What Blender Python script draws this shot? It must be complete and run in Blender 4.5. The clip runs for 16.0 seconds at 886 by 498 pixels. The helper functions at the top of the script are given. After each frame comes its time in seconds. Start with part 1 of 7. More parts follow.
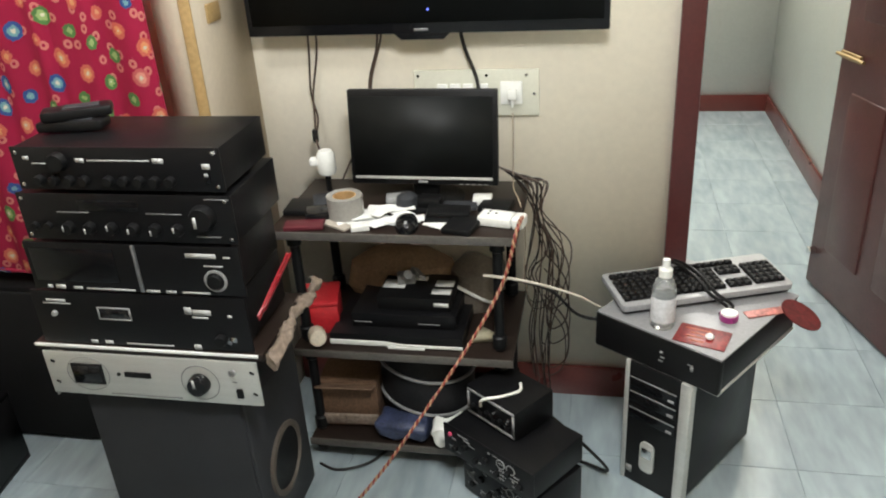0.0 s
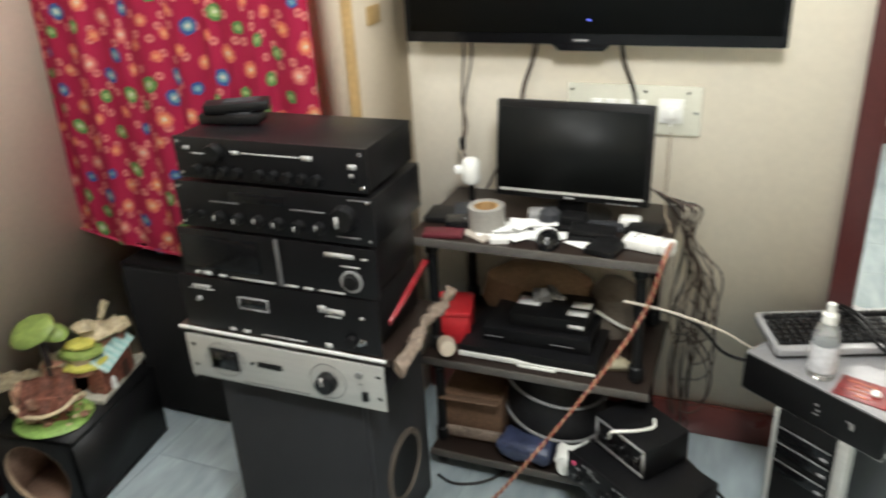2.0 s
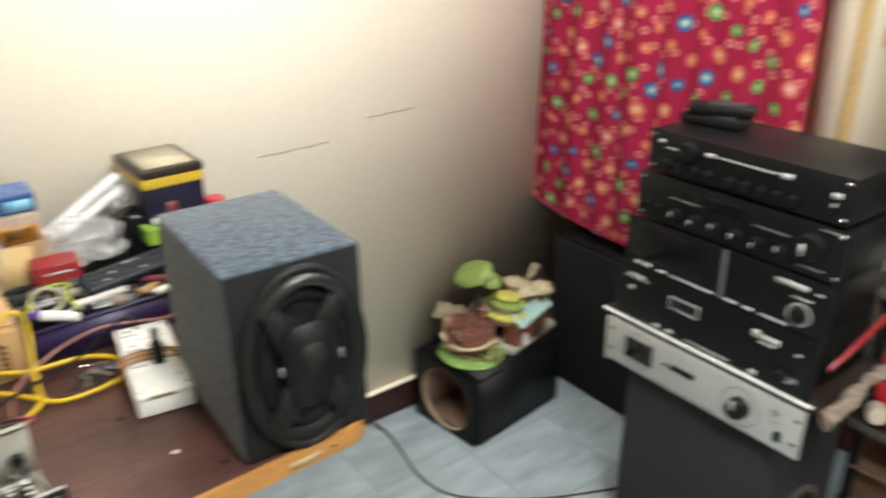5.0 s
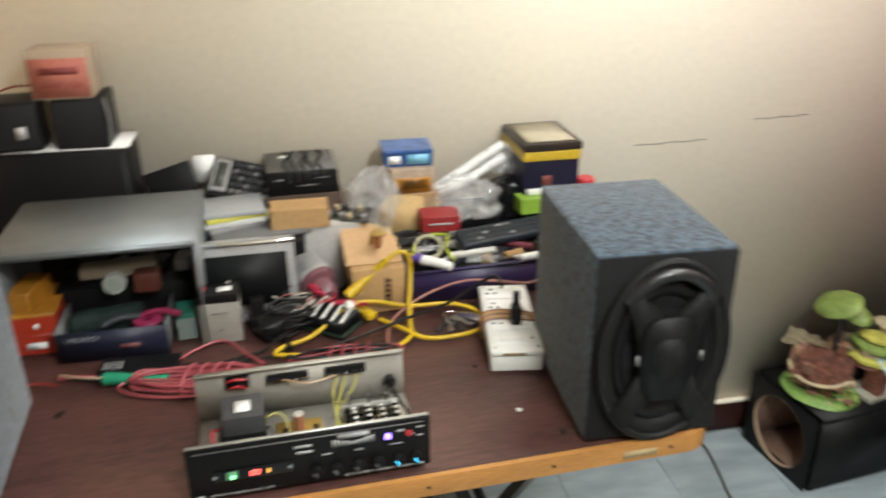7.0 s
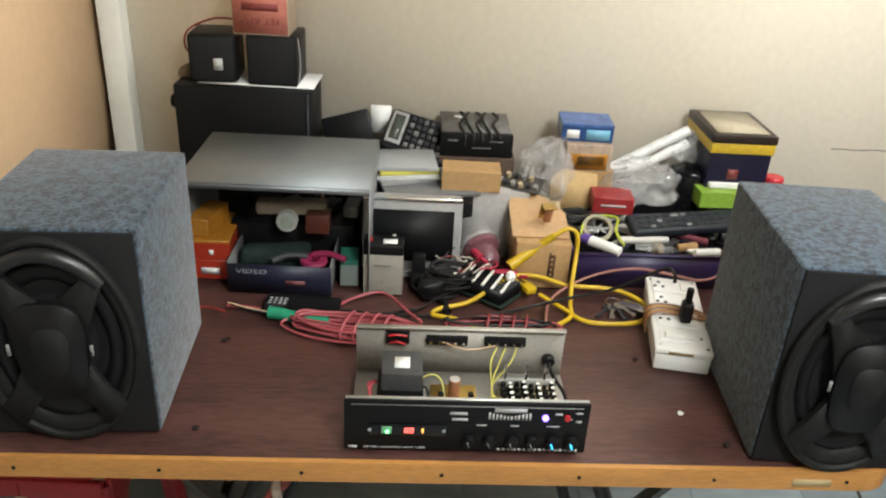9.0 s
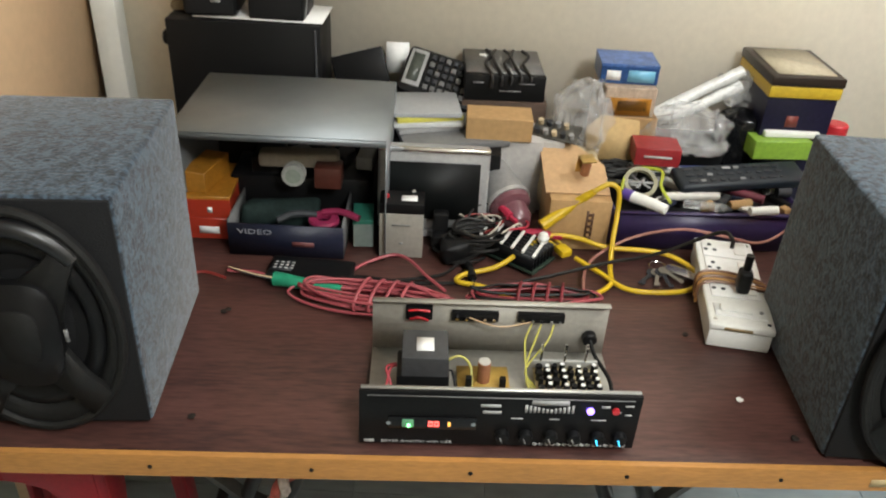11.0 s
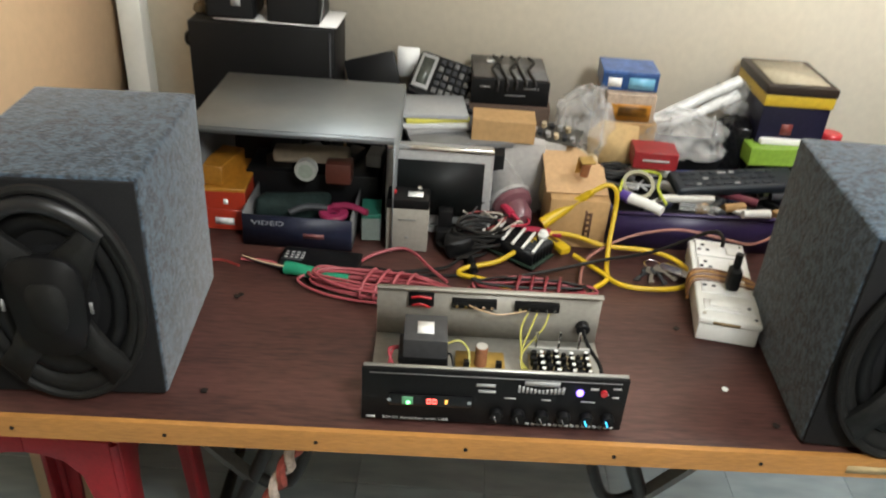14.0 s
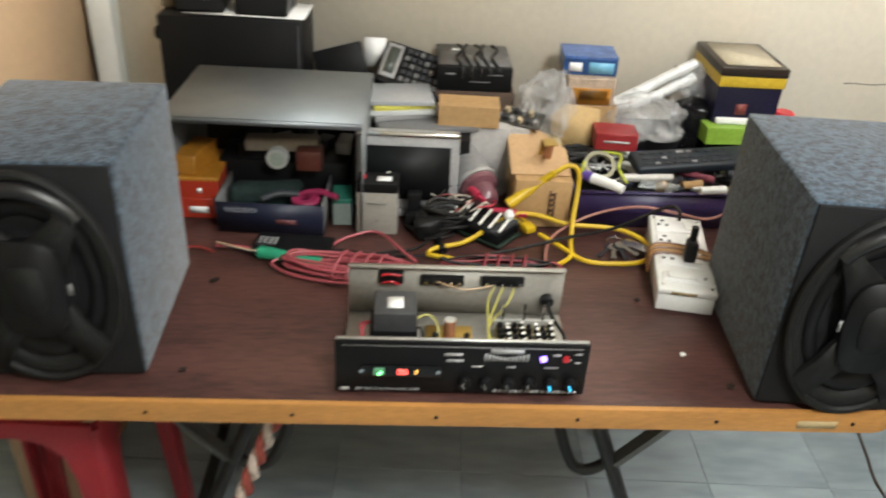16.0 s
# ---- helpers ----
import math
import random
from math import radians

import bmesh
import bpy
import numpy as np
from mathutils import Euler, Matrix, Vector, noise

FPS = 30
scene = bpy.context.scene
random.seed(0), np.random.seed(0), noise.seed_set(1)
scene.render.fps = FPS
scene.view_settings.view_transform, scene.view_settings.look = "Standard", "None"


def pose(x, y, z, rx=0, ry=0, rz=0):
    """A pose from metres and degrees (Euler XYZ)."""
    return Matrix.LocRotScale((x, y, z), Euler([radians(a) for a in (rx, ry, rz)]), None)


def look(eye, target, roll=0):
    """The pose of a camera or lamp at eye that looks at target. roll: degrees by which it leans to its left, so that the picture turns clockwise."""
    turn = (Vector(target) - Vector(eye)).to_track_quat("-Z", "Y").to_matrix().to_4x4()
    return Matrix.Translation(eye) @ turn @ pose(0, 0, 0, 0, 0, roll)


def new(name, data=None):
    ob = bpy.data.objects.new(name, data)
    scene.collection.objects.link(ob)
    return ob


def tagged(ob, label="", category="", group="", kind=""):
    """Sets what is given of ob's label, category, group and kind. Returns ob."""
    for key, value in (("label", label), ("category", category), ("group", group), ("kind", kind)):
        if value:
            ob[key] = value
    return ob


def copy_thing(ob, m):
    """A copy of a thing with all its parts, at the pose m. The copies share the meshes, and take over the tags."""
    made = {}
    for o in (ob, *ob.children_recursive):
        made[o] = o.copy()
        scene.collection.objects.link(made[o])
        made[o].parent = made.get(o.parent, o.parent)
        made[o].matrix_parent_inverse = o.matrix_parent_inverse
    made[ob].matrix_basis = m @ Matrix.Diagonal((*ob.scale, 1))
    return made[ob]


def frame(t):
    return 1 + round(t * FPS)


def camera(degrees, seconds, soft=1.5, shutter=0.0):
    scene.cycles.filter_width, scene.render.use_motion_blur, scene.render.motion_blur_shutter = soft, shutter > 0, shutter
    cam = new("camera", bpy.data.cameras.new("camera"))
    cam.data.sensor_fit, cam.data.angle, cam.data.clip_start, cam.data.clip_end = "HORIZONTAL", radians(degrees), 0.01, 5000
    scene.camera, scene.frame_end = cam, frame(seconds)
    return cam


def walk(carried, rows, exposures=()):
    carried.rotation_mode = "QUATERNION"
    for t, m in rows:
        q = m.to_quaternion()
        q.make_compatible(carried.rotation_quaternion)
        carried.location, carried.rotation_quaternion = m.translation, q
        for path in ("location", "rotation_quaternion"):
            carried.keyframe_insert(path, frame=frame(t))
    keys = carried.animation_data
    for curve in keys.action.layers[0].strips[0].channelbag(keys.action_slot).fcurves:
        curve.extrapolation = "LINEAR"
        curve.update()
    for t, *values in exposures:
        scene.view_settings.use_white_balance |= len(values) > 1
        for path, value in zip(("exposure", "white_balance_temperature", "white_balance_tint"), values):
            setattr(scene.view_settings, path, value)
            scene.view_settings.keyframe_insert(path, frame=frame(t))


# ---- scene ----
cam = camera(58.4, 16.0, soft=2.0, shutter=1.0)
PATH = [
    (0, (1.914, -2.067, 1.524), (1.533, -0.312, 0.645), -3.7),
    (0.5, (1.914, -2.05, 1.517), (1.509, -0.302, 0.634), -3.4),
    (1, (1.913, -2.044, 1.514), (1.423, -0.308, 0.65), -3.9),
    (1.5, (1.903, -2.035, 1.51), (1.293, -0.329, 0.662), -3.5),
    (2, (1.893, -2.017, 1.508), (1.182, -0.345, 0.672), -3.3),
    (2.5, (1.884, -2.012, 1.5), (1.014, -0.44, 0.62), -2.5),
    (3, (1.884, -2.019, 1.499), (0.979, -0.457, 0.638), -1.8),
    (3.5, (1.881, -2.04, 1.507), (0.906, -0.493, 0.694), -1.2),
    (4, (1.86, -2.06, 1.509), (0.778, -0.596, 0.681), -1.1),
    (4.5, (1.833, -2.072, 1.51), (0.502, -0.825, 0.691), -0.6),
    (4.7, (1.798, -2.072, 1.505), (0.417, -0.875, 0.693), 0.2),
    (5, (1.819, -2.09, 1.516), (0.349, -1.003, 0.705), -0.8),
    (7.4, (1.785, -2.199, 1.512), (-0.012, -1.969, 0.664), 1.9),
    (7.5, (1.772, -2.211, 1.507), (-0.023, -2.006, 0.65), 2.6),
    (8, (1.766, -2.215, 1.507), (-0.031, -2.15, 0.63), 2.7),
    (8.5, (1.76, -2.228, 1.503), (-0.037, -2.182, 0.626), 3.5),
    (9, (1.754, -2.23, 1.499), (-0.03, -2.2, 0.595), 3.4),
    (11.5, (1.557, -2.255, 1.45), (-0.125, -2.225, 0.368), 3.5),
    (12, (1.521, -2.256, 1.442), (-0.135, -2.2, 0.322), 3.6),
    (12.5, (1.488, -2.26, 1.436), (-0.139, -2.194, 0.275), 3.6),
    (13, (1.502, -2.262, 1.433), (-0.125, -2.174, 0.273), 4.3),
    (13.5, (1.576, -2.252, 1.448), (-0.092, -2.231, 0.345), 3.7),
    (14, (1.665, -2.237, 1.466), (-0.054, -2.258, 0.444), 4.0),
    (14.5, (1.724, -2.234, 1.477), (-0.022, -2.259, 0.502), 4.2),
    (15, (1.75, -2.239, 1.479), (0.006, -2.261, 0.501), 3.4),
    (15.2, (1.748, -2.23, 1.493), (0.022, -2.24, 0.483), 2.9),
    (15.5, (1.764, -2.238, 1.482), (0.045, -2.261, 0.459), 3.1),
    (16, (1.717, -2.219, 1.466), (0.0, -2.186, 0.441), 3.4),
]
STOPS = [(0, -0.22), (1.0, -0.22), (2.0, -0.1), (3.5, 0.08), (4.5, 0.08), (5.2, 0.0), (7.3, -0.25), (9.2, -0.28), (12, -0.42), (16, -0.25)]
walk(cam, exposures=STOPS, rows=[(t, look(eye, target, roll)) for t, eye, target, roll in PATH])

# ---- light ----
world = bpy.data.worlds.new("world")
scene.world = world
world.use_nodes = True
world.node_tree.nodes["Background"].inputs[0].default_value = (0.75, 0.85, 1.0, 1)
world.node_tree.nodes["Background"].inputs[1].default_value = 0.03


# lamps of this room and of the next one, high up and out of view
# the first, stronger one is an added fill to brighten the television wall
for at, watts, size in (((1.95, -1.62, 2.16), 122, 0.16), ((0.92, -1.05, 2.40), 62, 0.14)):
    lamp = bpy.data.lights.new("unseen_room_lamp", "POINT")
    lamp.energy, lamp.shadow_soft_size, lamp.color = watts, size, (0.97, 0.99, 0.975)
    new("unseen_room_lamp", lamp).location = at
lamp = bpy.data.lights.new("next_room_lamp", "POINT")
lamp.energy, lamp.shadow_soft_size, lamp.color = 165, 0.15, (1.0, 0.975, 0.92)
new("next_room_lamp", lamp).location = (2.30, 1.95, 2.48)


# ---- materials ----
def mat(name, color, rough=0.5, metal=0.0, var=0.12, scale=6.0, fine=120.0, bump=0.0, tint=None, stain=0.0, coat=0.0, emit=0.0, alpha=1.0, trans=0.0, stretch=(1, 1, 1)):
    m = bpy.data.materials.new(name)
    m.use_nodes = True
    nt = m.node_tree
    n, l = nt.nodes, nt.links
    b = n["Principled BSDF"]
    b.inputs["Roughness"].default_value, b.inputs["Metallic"].default_value = rough, metal
    b.inputs["Coat Weight"].default_value, b.inputs["Alpha"].default_value = coat, alpha
    b.inputs["Transmission Weight"].default_value = trans
    b.inputs["Specular IOR Level"].default_value = 0.32 if max(color) < 0.06 and not metal else 0.5
    tc = n.new("ShaderNodeTexCoord")
    mp = n.new("ShaderNodeMapping")
    mp.inputs["Scale"].default_value = stretch
    l.new(tc.outputs["Object"], mp.inputs["Vector"])
    big, small = n.new("ShaderNodeTexNoise"), n.new("ShaderNodeTexNoise")
    big.inputs["Scale"].default_value, small.inputs["Scale"].default_value = scale, fine
    big.inputs["Detail"].default_value = 5
    for t in (big, small):
        l.new(mp.outputs[0], t.inputs["Vector"])
    add = n.new("ShaderNodeMath")
    add.operation = "ADD"
    l.new(big.outputs[0], add.inputs[0])
    l.new(small.outputs[0], add.inputs[1])
    ramp = n.new("ShaderNodeMapRange")
    ramp.inputs[1].default_value, ramp.inputs[2].default_value = 0.7, 1.3
    l.new(add.outputs[0], ramp.inputs[0])
    mix = n.new("ShaderNodeMix")
    mix.data_type = "RGBA"
    c2 = tint or tuple(c * (1 - 2 * var) for c in color)
    mix.inputs[6].default_value, mix.inputs[7].default_value = (*c2, 1), (*color, 1)
    l.new(ramp.outputs[0], mix.inputs[0])
    l.new(mix.outputs[2], b.inputs["Base Color"])
    rr = n.new("ShaderNodeMapRange")
    rr.inputs[3].default_value, rr.inputs[4].default_value = min(1, rough + 0.10), max(0.03, rough - 0.08)
    l.new(big.outputs[0], rr.inputs[0])
    l.new(rr.outputs[0], b.inputs["Roughness"])
    if bump:
        bp = n.new("ShaderNodeBump")
        bp.inputs["Strength"].default_value, bp.inputs["Distance"].default_value = bump, 0.003
        l.new(small.outputs[0], bp.inputs["Height"])
        l.new(bp.outputs[0], b.inputs["Normal"])
    if emit:
        b.inputs["Emission Color"].default_value, b.inputs["Emission Strength"].default_value = (*color, 1), emit
    return m


IVORY = mat("ivory_wall_paint", (0.94, 0.87, 0.73), 0.55, var=0.03, scale=2.2, fine=60, bump=0.1)
WALL = mat("cream_wall_paint", (0.87, 0.795, 0.655), 0.6, var=0.04, scale=2.2, fine=60, bump=0.12)
# darker copy of the wall cream: the pier's dimness is put into its colour
SHADED_WALL = mat("shaded_cream_wall_paint", (0.56, 0.48, 0.37), 0.6, var=0.05, scale=2.2, fine=60, bump=0.12)
PEACH = mat("peach_wall_paint", (0.72, 0.50, 0.30), 0.6, var=0.04, scale=2.2, fine=60, bump=0.12)
WHITE_WALL = mat("white_wall_paint", (0.80, 0.80, 0.74), 0.6, var=0.03, scale=2.5, fine=60, bump=0.1)
CEIL = mat("white_ceiling_paint", (0.82, 0.82, 0.80), 0.8, var=0.03)
MAROON = mat("maroon_enamel_paint", (0.078, 0.020, 0.019), 0.35, var=0.12, scale=9, fine=90, bump=0.1)
SKIRT_DARK = mat("dark_brown_skirting_tile", (0.040, 0.014, 0.012), 0.35, var=0.15, scale=7)
SKIRT = mat("maroon_skirting_tile", (0.13, 0.032, 0.026), 0.3, var=0.15, scale=7)
BLACK = mat("black_plastic", (0.008, 0.008, 0.0085), 0.42, var=0.2, bump=0.05, fine=400)
BLACK_METAL = mat("black_painted_steel", (0.008, 0.008, 0.009), 0.36, var=0.25, scale=4, fine=250, bump=0.06)
for dark in (BLACK, BLACK_METAL):
    dark.node_tree.nodes["Principled BSDF"].inputs["Specular IOR Level"].default_value = 0.2
BLACK_GLOSS = mat("glossy_black_plastic", (0.008, 0.008, 0.009), 0.12, var=0.2)
SCREEN = mat("dark_screen", (0.006, 0.007, 0.007), 0.5, var=0.1, scale=3)
SCREEN.node_tree.nodes["Principled BSDF"].inputs["Specular IOR Level"].default_value = 0.2
CHARCOAL = mat("charcoal_grey_vinyl", (0.032, 0.034, 0.039), 0.6, var=0.15, fine=350, bump=0.2)
GREY = mat("grey_plastic", (0.28, 0.28, 0.28), 0.45, var=0.1)
SILVER = mat("brushed_silver_aluminium", (0.62, 0.62, 0.59), 0.42, 0.55, var=0.08, scale=5, fine=80, stretch=(1, 1, 14))
STEEL = mat("galvanised_steel_sheet", (0.26, 0.285, 0.30), 0.52, 0.7, var=0.05, scale=3, fine=40)
CHROME = mat("chrome", (0.75, 0.75, 0.75), 0.15, 1.0, var=0.05)
WHITE = mat("white_plastic", (0.78, 0.78, 0.74), 0.4, var=0.05)
PAPER = mat("white_paper", (0.82, 0.82, 0.80), 0.75, var=0.05)
RED = mat("red_plastic", (0.52, 0.022, 0.03), 0.38, var=0.12)
WOODEDGE = mat("varnished_orange_wood", (0.48, 0.225, 0.06), 0.42, var=0.16, scale=5, fine=70, bump=0.1, stretch=(1, 6, 6))
TABLETOP = mat("worn_maroon_laminate", (0.100, 0.042, 0.034), 0.42, var=0.22, scale=5, fine=70, bump=0.12, tint=(0.034, 0.014, 0.012), stretch=(0.5, 3, 1))
KRAFT = mat("brown_cardboard", (0.46, 0.28, 0.12), 0.75, var=0.12, fine=90)
DARKWOOD = mat("dark_brown_laminate", (0.022, 0.014, 0.011), 0.35, var=0.2, scale=5)
PRINT = mat("white_print", (0.46, 0.46, 0.45), 0.5, var=0.05)
DIM_PRINT = mat("grey_print", (0.22, 0.22, 0.22), 0.5, var=0.1)


def carpet():
    """Blue-grey felt carpet, flecked, as glued on home-made loudspeakers."""
    m = mat("blue_grey_felt_carpet", (0.050, 0.082, 0.116), 0.95, var=0.0, scale=75, fine=190, bump=0.6, tint=(0.010, 0.015, 0.022))
    ramp = [x for x in m.node_tree.nodes if x.bl_idname == "ShaderNodeMapRange"][0]
    ramp.inputs[1].default_value, ramp.inputs[2].default_value = 0.84, 1.14
    m.node_tree.nodes["Principled BSDF"].inputs["Sheen Weight"].default_value = 0.25
    return m


CARPET = carpet()


def tile_mat():
    m = mat("pale_blue_marble_tile", (0.365, 0.43, 0.455), 0.20, var=0.0, scale=7, fine=26, tint=(0.245, 0.295, 0.315), coat=0.2)
    nt = m.node_tree
    info = nt.nodes.new("ShaderNodeObjectInfo")
    mp = [x for x in nt.nodes if x.bl_idname == "ShaderNodeMapping"][0]
    mul = nt.nodes.new("ShaderNodeMath")
    mul.operation, mul.inputs[1].default_value = "MULTIPLY", 37.0
    nt.links.new(info.outputs["Random"], mul.inputs[0])
    nt.links.new(mul.outputs[0], mp.inputs["Location"])
    mp.inputs["Scale"].default_value = (1, 0.28, 1)
    mp.inputs["Rotation"].default_value = (0, 0, radians(24))
    return m


TILE = tile_mat()
GROUT = mat("grey_grout", (0.33, 0.395, 0.42), 0.9, var=0.1)


def curtain_mat():
    """Crimson cotton printed with ringed flowers in blue, green and orange and small pink circles."""
    m = bpy.data.materials.new("crimson_flower_print_cotton")
    m.use_nodes = True
    nt = m.node_tree
    n, l = nt.nodes, nt.links
    b = n["Principled BSDF"]
    b.inputs["Roughness"].default_value = 0.85
    uv = n.new("ShaderNodeUVMap")
    uv.uv_map = "cloth"

    def voro(scale, rnd, shift):
        mp = n.new("ShaderNodeMapping")
        mp.inputs["Location"].default_value = (shift, shift * 0.7, 0)
        mp.inputs["Rotation"].default_value = (0, 0, radians(28))
        l.new(uv.outputs[0], mp.inputs["Vector"])
        v = n.new("ShaderNodeTexVoronoi")
        v.voronoi_dimensions = "2D"
        v.inputs["Scale"].default_value, v.inputs["Randomness"].default_value = scale, rnd
        l.new(mp.outputs[0], v.inputs["Vector"])
        return v

    def rampof(src, stops, mode="CONSTANT"):
        r = n.new("ShaderNodeValToRGB")
        r.color_ramp.interpolation = mode
        e = r.color_ramp.elements
        e[0].position, e[0].color = stops[0][0], (*stops[0][1], 1)
        e[1].position, e[1].color = stops[1][0], (*stops[1][1], 1)
        for p, c in stops[2:]:
            k = e.new(p)
            k.color = (*c, 1)
        l.new(src, r.inputs[0])
        return r

    def blend(fac, a, c):
        x = n.new("ShaderNodeMix")
        x.data_type = "RGBA"
        l.new(fac, x.inputs[0])
        l.new(a, x.inputs[6])
        l.new(c, x.inputs[7])
        return x.outputs[2]

    cells = voro(14, 0.14, 0.0)
    sep = n.new("ShaderNodeSeparateColor")
    l.new(cells.outputs["Color"], sep.inputs[0])
    outer = rampof(sep.outputs[0], [(0.0, (0.74, 0.19, 0.13)), (0.26, (0.05, 0.11, 0.34)), (0.46, (0.12, 0.28, 0.08)), (0.68, (0.74, 0.19, 0.13)), (0.86, (0.68, 0.17, 0.16))])
    inner = rampof(sep.outputs[0], [(0.0, (0.86, 0.42, 0.20)), (0.26, (0.22, 0.46, 0.50)), (0.46, (0.40, 0.56, 0.22)), (0.68, (0.84, 0.44, 0.24)), (0.86, (0.84, 0.40, 0.30))])
    wav = n.new("ShaderNodeTexNoise")
    wav.inputs["Scale"].default_value = 130
    l.new(uv.outputs[0], wav.inputs["Vector"])
    dist = n.new("ShaderNodeMath")
    dist.operation = "MULTIPLY_ADD"
    dist.inputs[1].default_value = 0.16
    l.new(wav.outputs[0], dist.inputs[0])
    l.new(cells.outputs["Distance"], dist.inputs[2])
    grow = n.new("ShaderNodeMath")
    grow.operation = "MULTIPLY_ADD"
    grow.inputs[1].default_value = 0.12
    l.new(sep.outputs[1], grow.inputs[0])
    l.new(dist.outputs[0], grow.inputs[2])
    in_ring = rampof(grow.outputs[0], [(0.0, (1, 1, 1)), (0.40, (0, 0, 0))])
    in_core = rampof(grow.outputs[0], [(0.0, (1, 1, 1)), (0.27, (0, 0, 0))])
    dots = voro(25, 0.5, 0.37)
    sd = n.new("ShaderNodeSeparateColor")
    l.new(dots.outputs["Color"], sd.inputs[0])
    in_dot = rampof(dots.outputs["Distance"], [(0.0, (0, 0, 0)), (0.10, (1, 1, 1)), (0.27, (0, 0, 0))])
    some = rampof(sd.outputs[2], [(0.0, (0, 0, 0)), (0.45, (1, 1, 1))])
    both = n.new("ShaderNodeMath")
    both.operation = "MULTIPLY"
    l.new(in_dot.outputs[0], both.inputs[0])
    l.new(some.outputs[0], both.inputs[1])
    base = n.new("ShaderNodeRGB")
    base.outputs[0].default_value = (0.46, 0.012, 0.068, 1)
    pink = n.new("ShaderNodeRGB")
    pink.outputs[0].default_value = (0.72, 0.26, 0.22, 1)
    c = blend(both.outputs[0], base.outputs[0], pink.outputs[0])
    c = blend(in_ring.outputs[0], c, outer.outputs[0])
    c = blend(in_core.outputs[0], c, inner.outputs[0])
    in_speck = rampof(grow.outputs[0], [(0.0, (1, 1, 1)), (0.165, (0, 0, 0))])
    speck = n.new("ShaderNodeRGB")
    speck.outputs[0].default_value = (0.80, 0.78, 0.62, 1)
    c = blend(in_speck.outputs[0], c, speck.outputs[0])
    l.new(c, b.inputs["Base Color"])
    weave = n.new("ShaderNodeTexNoise")
    weave.inputs["Scale"].default_value = 700
    l.new(uv.outputs[0], weave.inputs["Vector"])
    bp = n.new("ShaderNodeBump")
    bp.inputs["Strength"].default_value, bp.inputs["Distance"].default_value = 0.2, 0.002
    l.new(weave.outputs[0], bp.inputs["Height"])
    l.new(bp.outputs[0], b.inputs["Normal"])
    return m


CURTAIN = curtain_mat()


# ---- building helpers ----
def place(bm, at=(0, 0, 0), rot=(0, 0, 0)):
    bm.transform(pose(*at, *rot))
    return bm


def box(sx, sy, sz, at=(0, 0, 0), rot=(0, 0, 0), bev=0.0, seg=2):
    """A box centred in x and y, standing on z = 0 before it is placed."""
    bm = bmesh.new()
    bmesh.ops.create_cube(bm, size=1.0)
    bm.transform(Matrix.Translation((0, 0, sz / 2)) @ Matrix.Diagonal((sx, sy, sz, 1)))
    if bev:
        bmesh.ops.bevel(bm, geom=bm.edges[:], offset=bev, segments=seg, affect="EDGES", profile=0.5)
    return place(bm, at, rot)


def lathe(profile, seg=24, at=(0, 0, 0), rot=(0, 0, 0)):
    """A turned shape round z from (radius, height) pairs."""
    bm = bmesh.new()
    rings = []
    for r, z in profile:
        if r < 1e-6:
            rings.append([bm.verts.new((0, 0, z))])
        else:
            rings.append([bm.verts.new((r * math.cos(2 * math.pi * i / seg), r * math.sin(2 * math.pi * i / seg), z)) for i in range(seg)])
    for a, c in zip(rings, rings[1:]):
        for i in range(seg):
            j = (i + 1) % seg
            vs = []
            for v in ((a[i % len(a)], a[j % len(a)], c[j % len(c)], c[i % len(c)])):
                if v not in vs:
                    vs.append(v)
            if len(vs) > 2:
                bm.faces.new(vs)
    bmesh.ops.recalc_face_normals(bm, faces=bm.faces[:])
    return place(bm, at, rot)


def cyl(r, h, at=(0, 0, 0), rot=(0, 0, 0), seg=20, r2=None, bev=0.0):
    r2 = r if r2 is None else r2
    if bev:
        return lathe([(0, 0), (r - bev, 0), (r, bev), (r2, h - bev), (r2 - bev, h), (0, h)], seg, at, rot)
    return lathe([(0, 0), (r, 0), (r2, h), (0, h)], seg, at, rot)


def smooth_line(points, n=6, closed=False):
    """Points along a Catmull-Rom line through the given ones."""
    p = [Vector(q) for q in points]
    out = []
    k = len(p)
    for i in range(k if closed else k - 1):
        a, b = p[i], p[(i + 1) % k]
        pre = p[i - 1] if closed or i else a
        nxt = p[(i + 2) % k] if closed or i + 2 < k else b
        for j in range(n):
            t = j / n
            out.append(0.5 * (2 * a + (b - pre) * t + (2 * pre - 5 * a + 4 * b - nxt) * t * t + (3 * a - pre - 3 * b + nxt) * t ** 3))
    if not closed:
        out.append(p[-1])
    return out


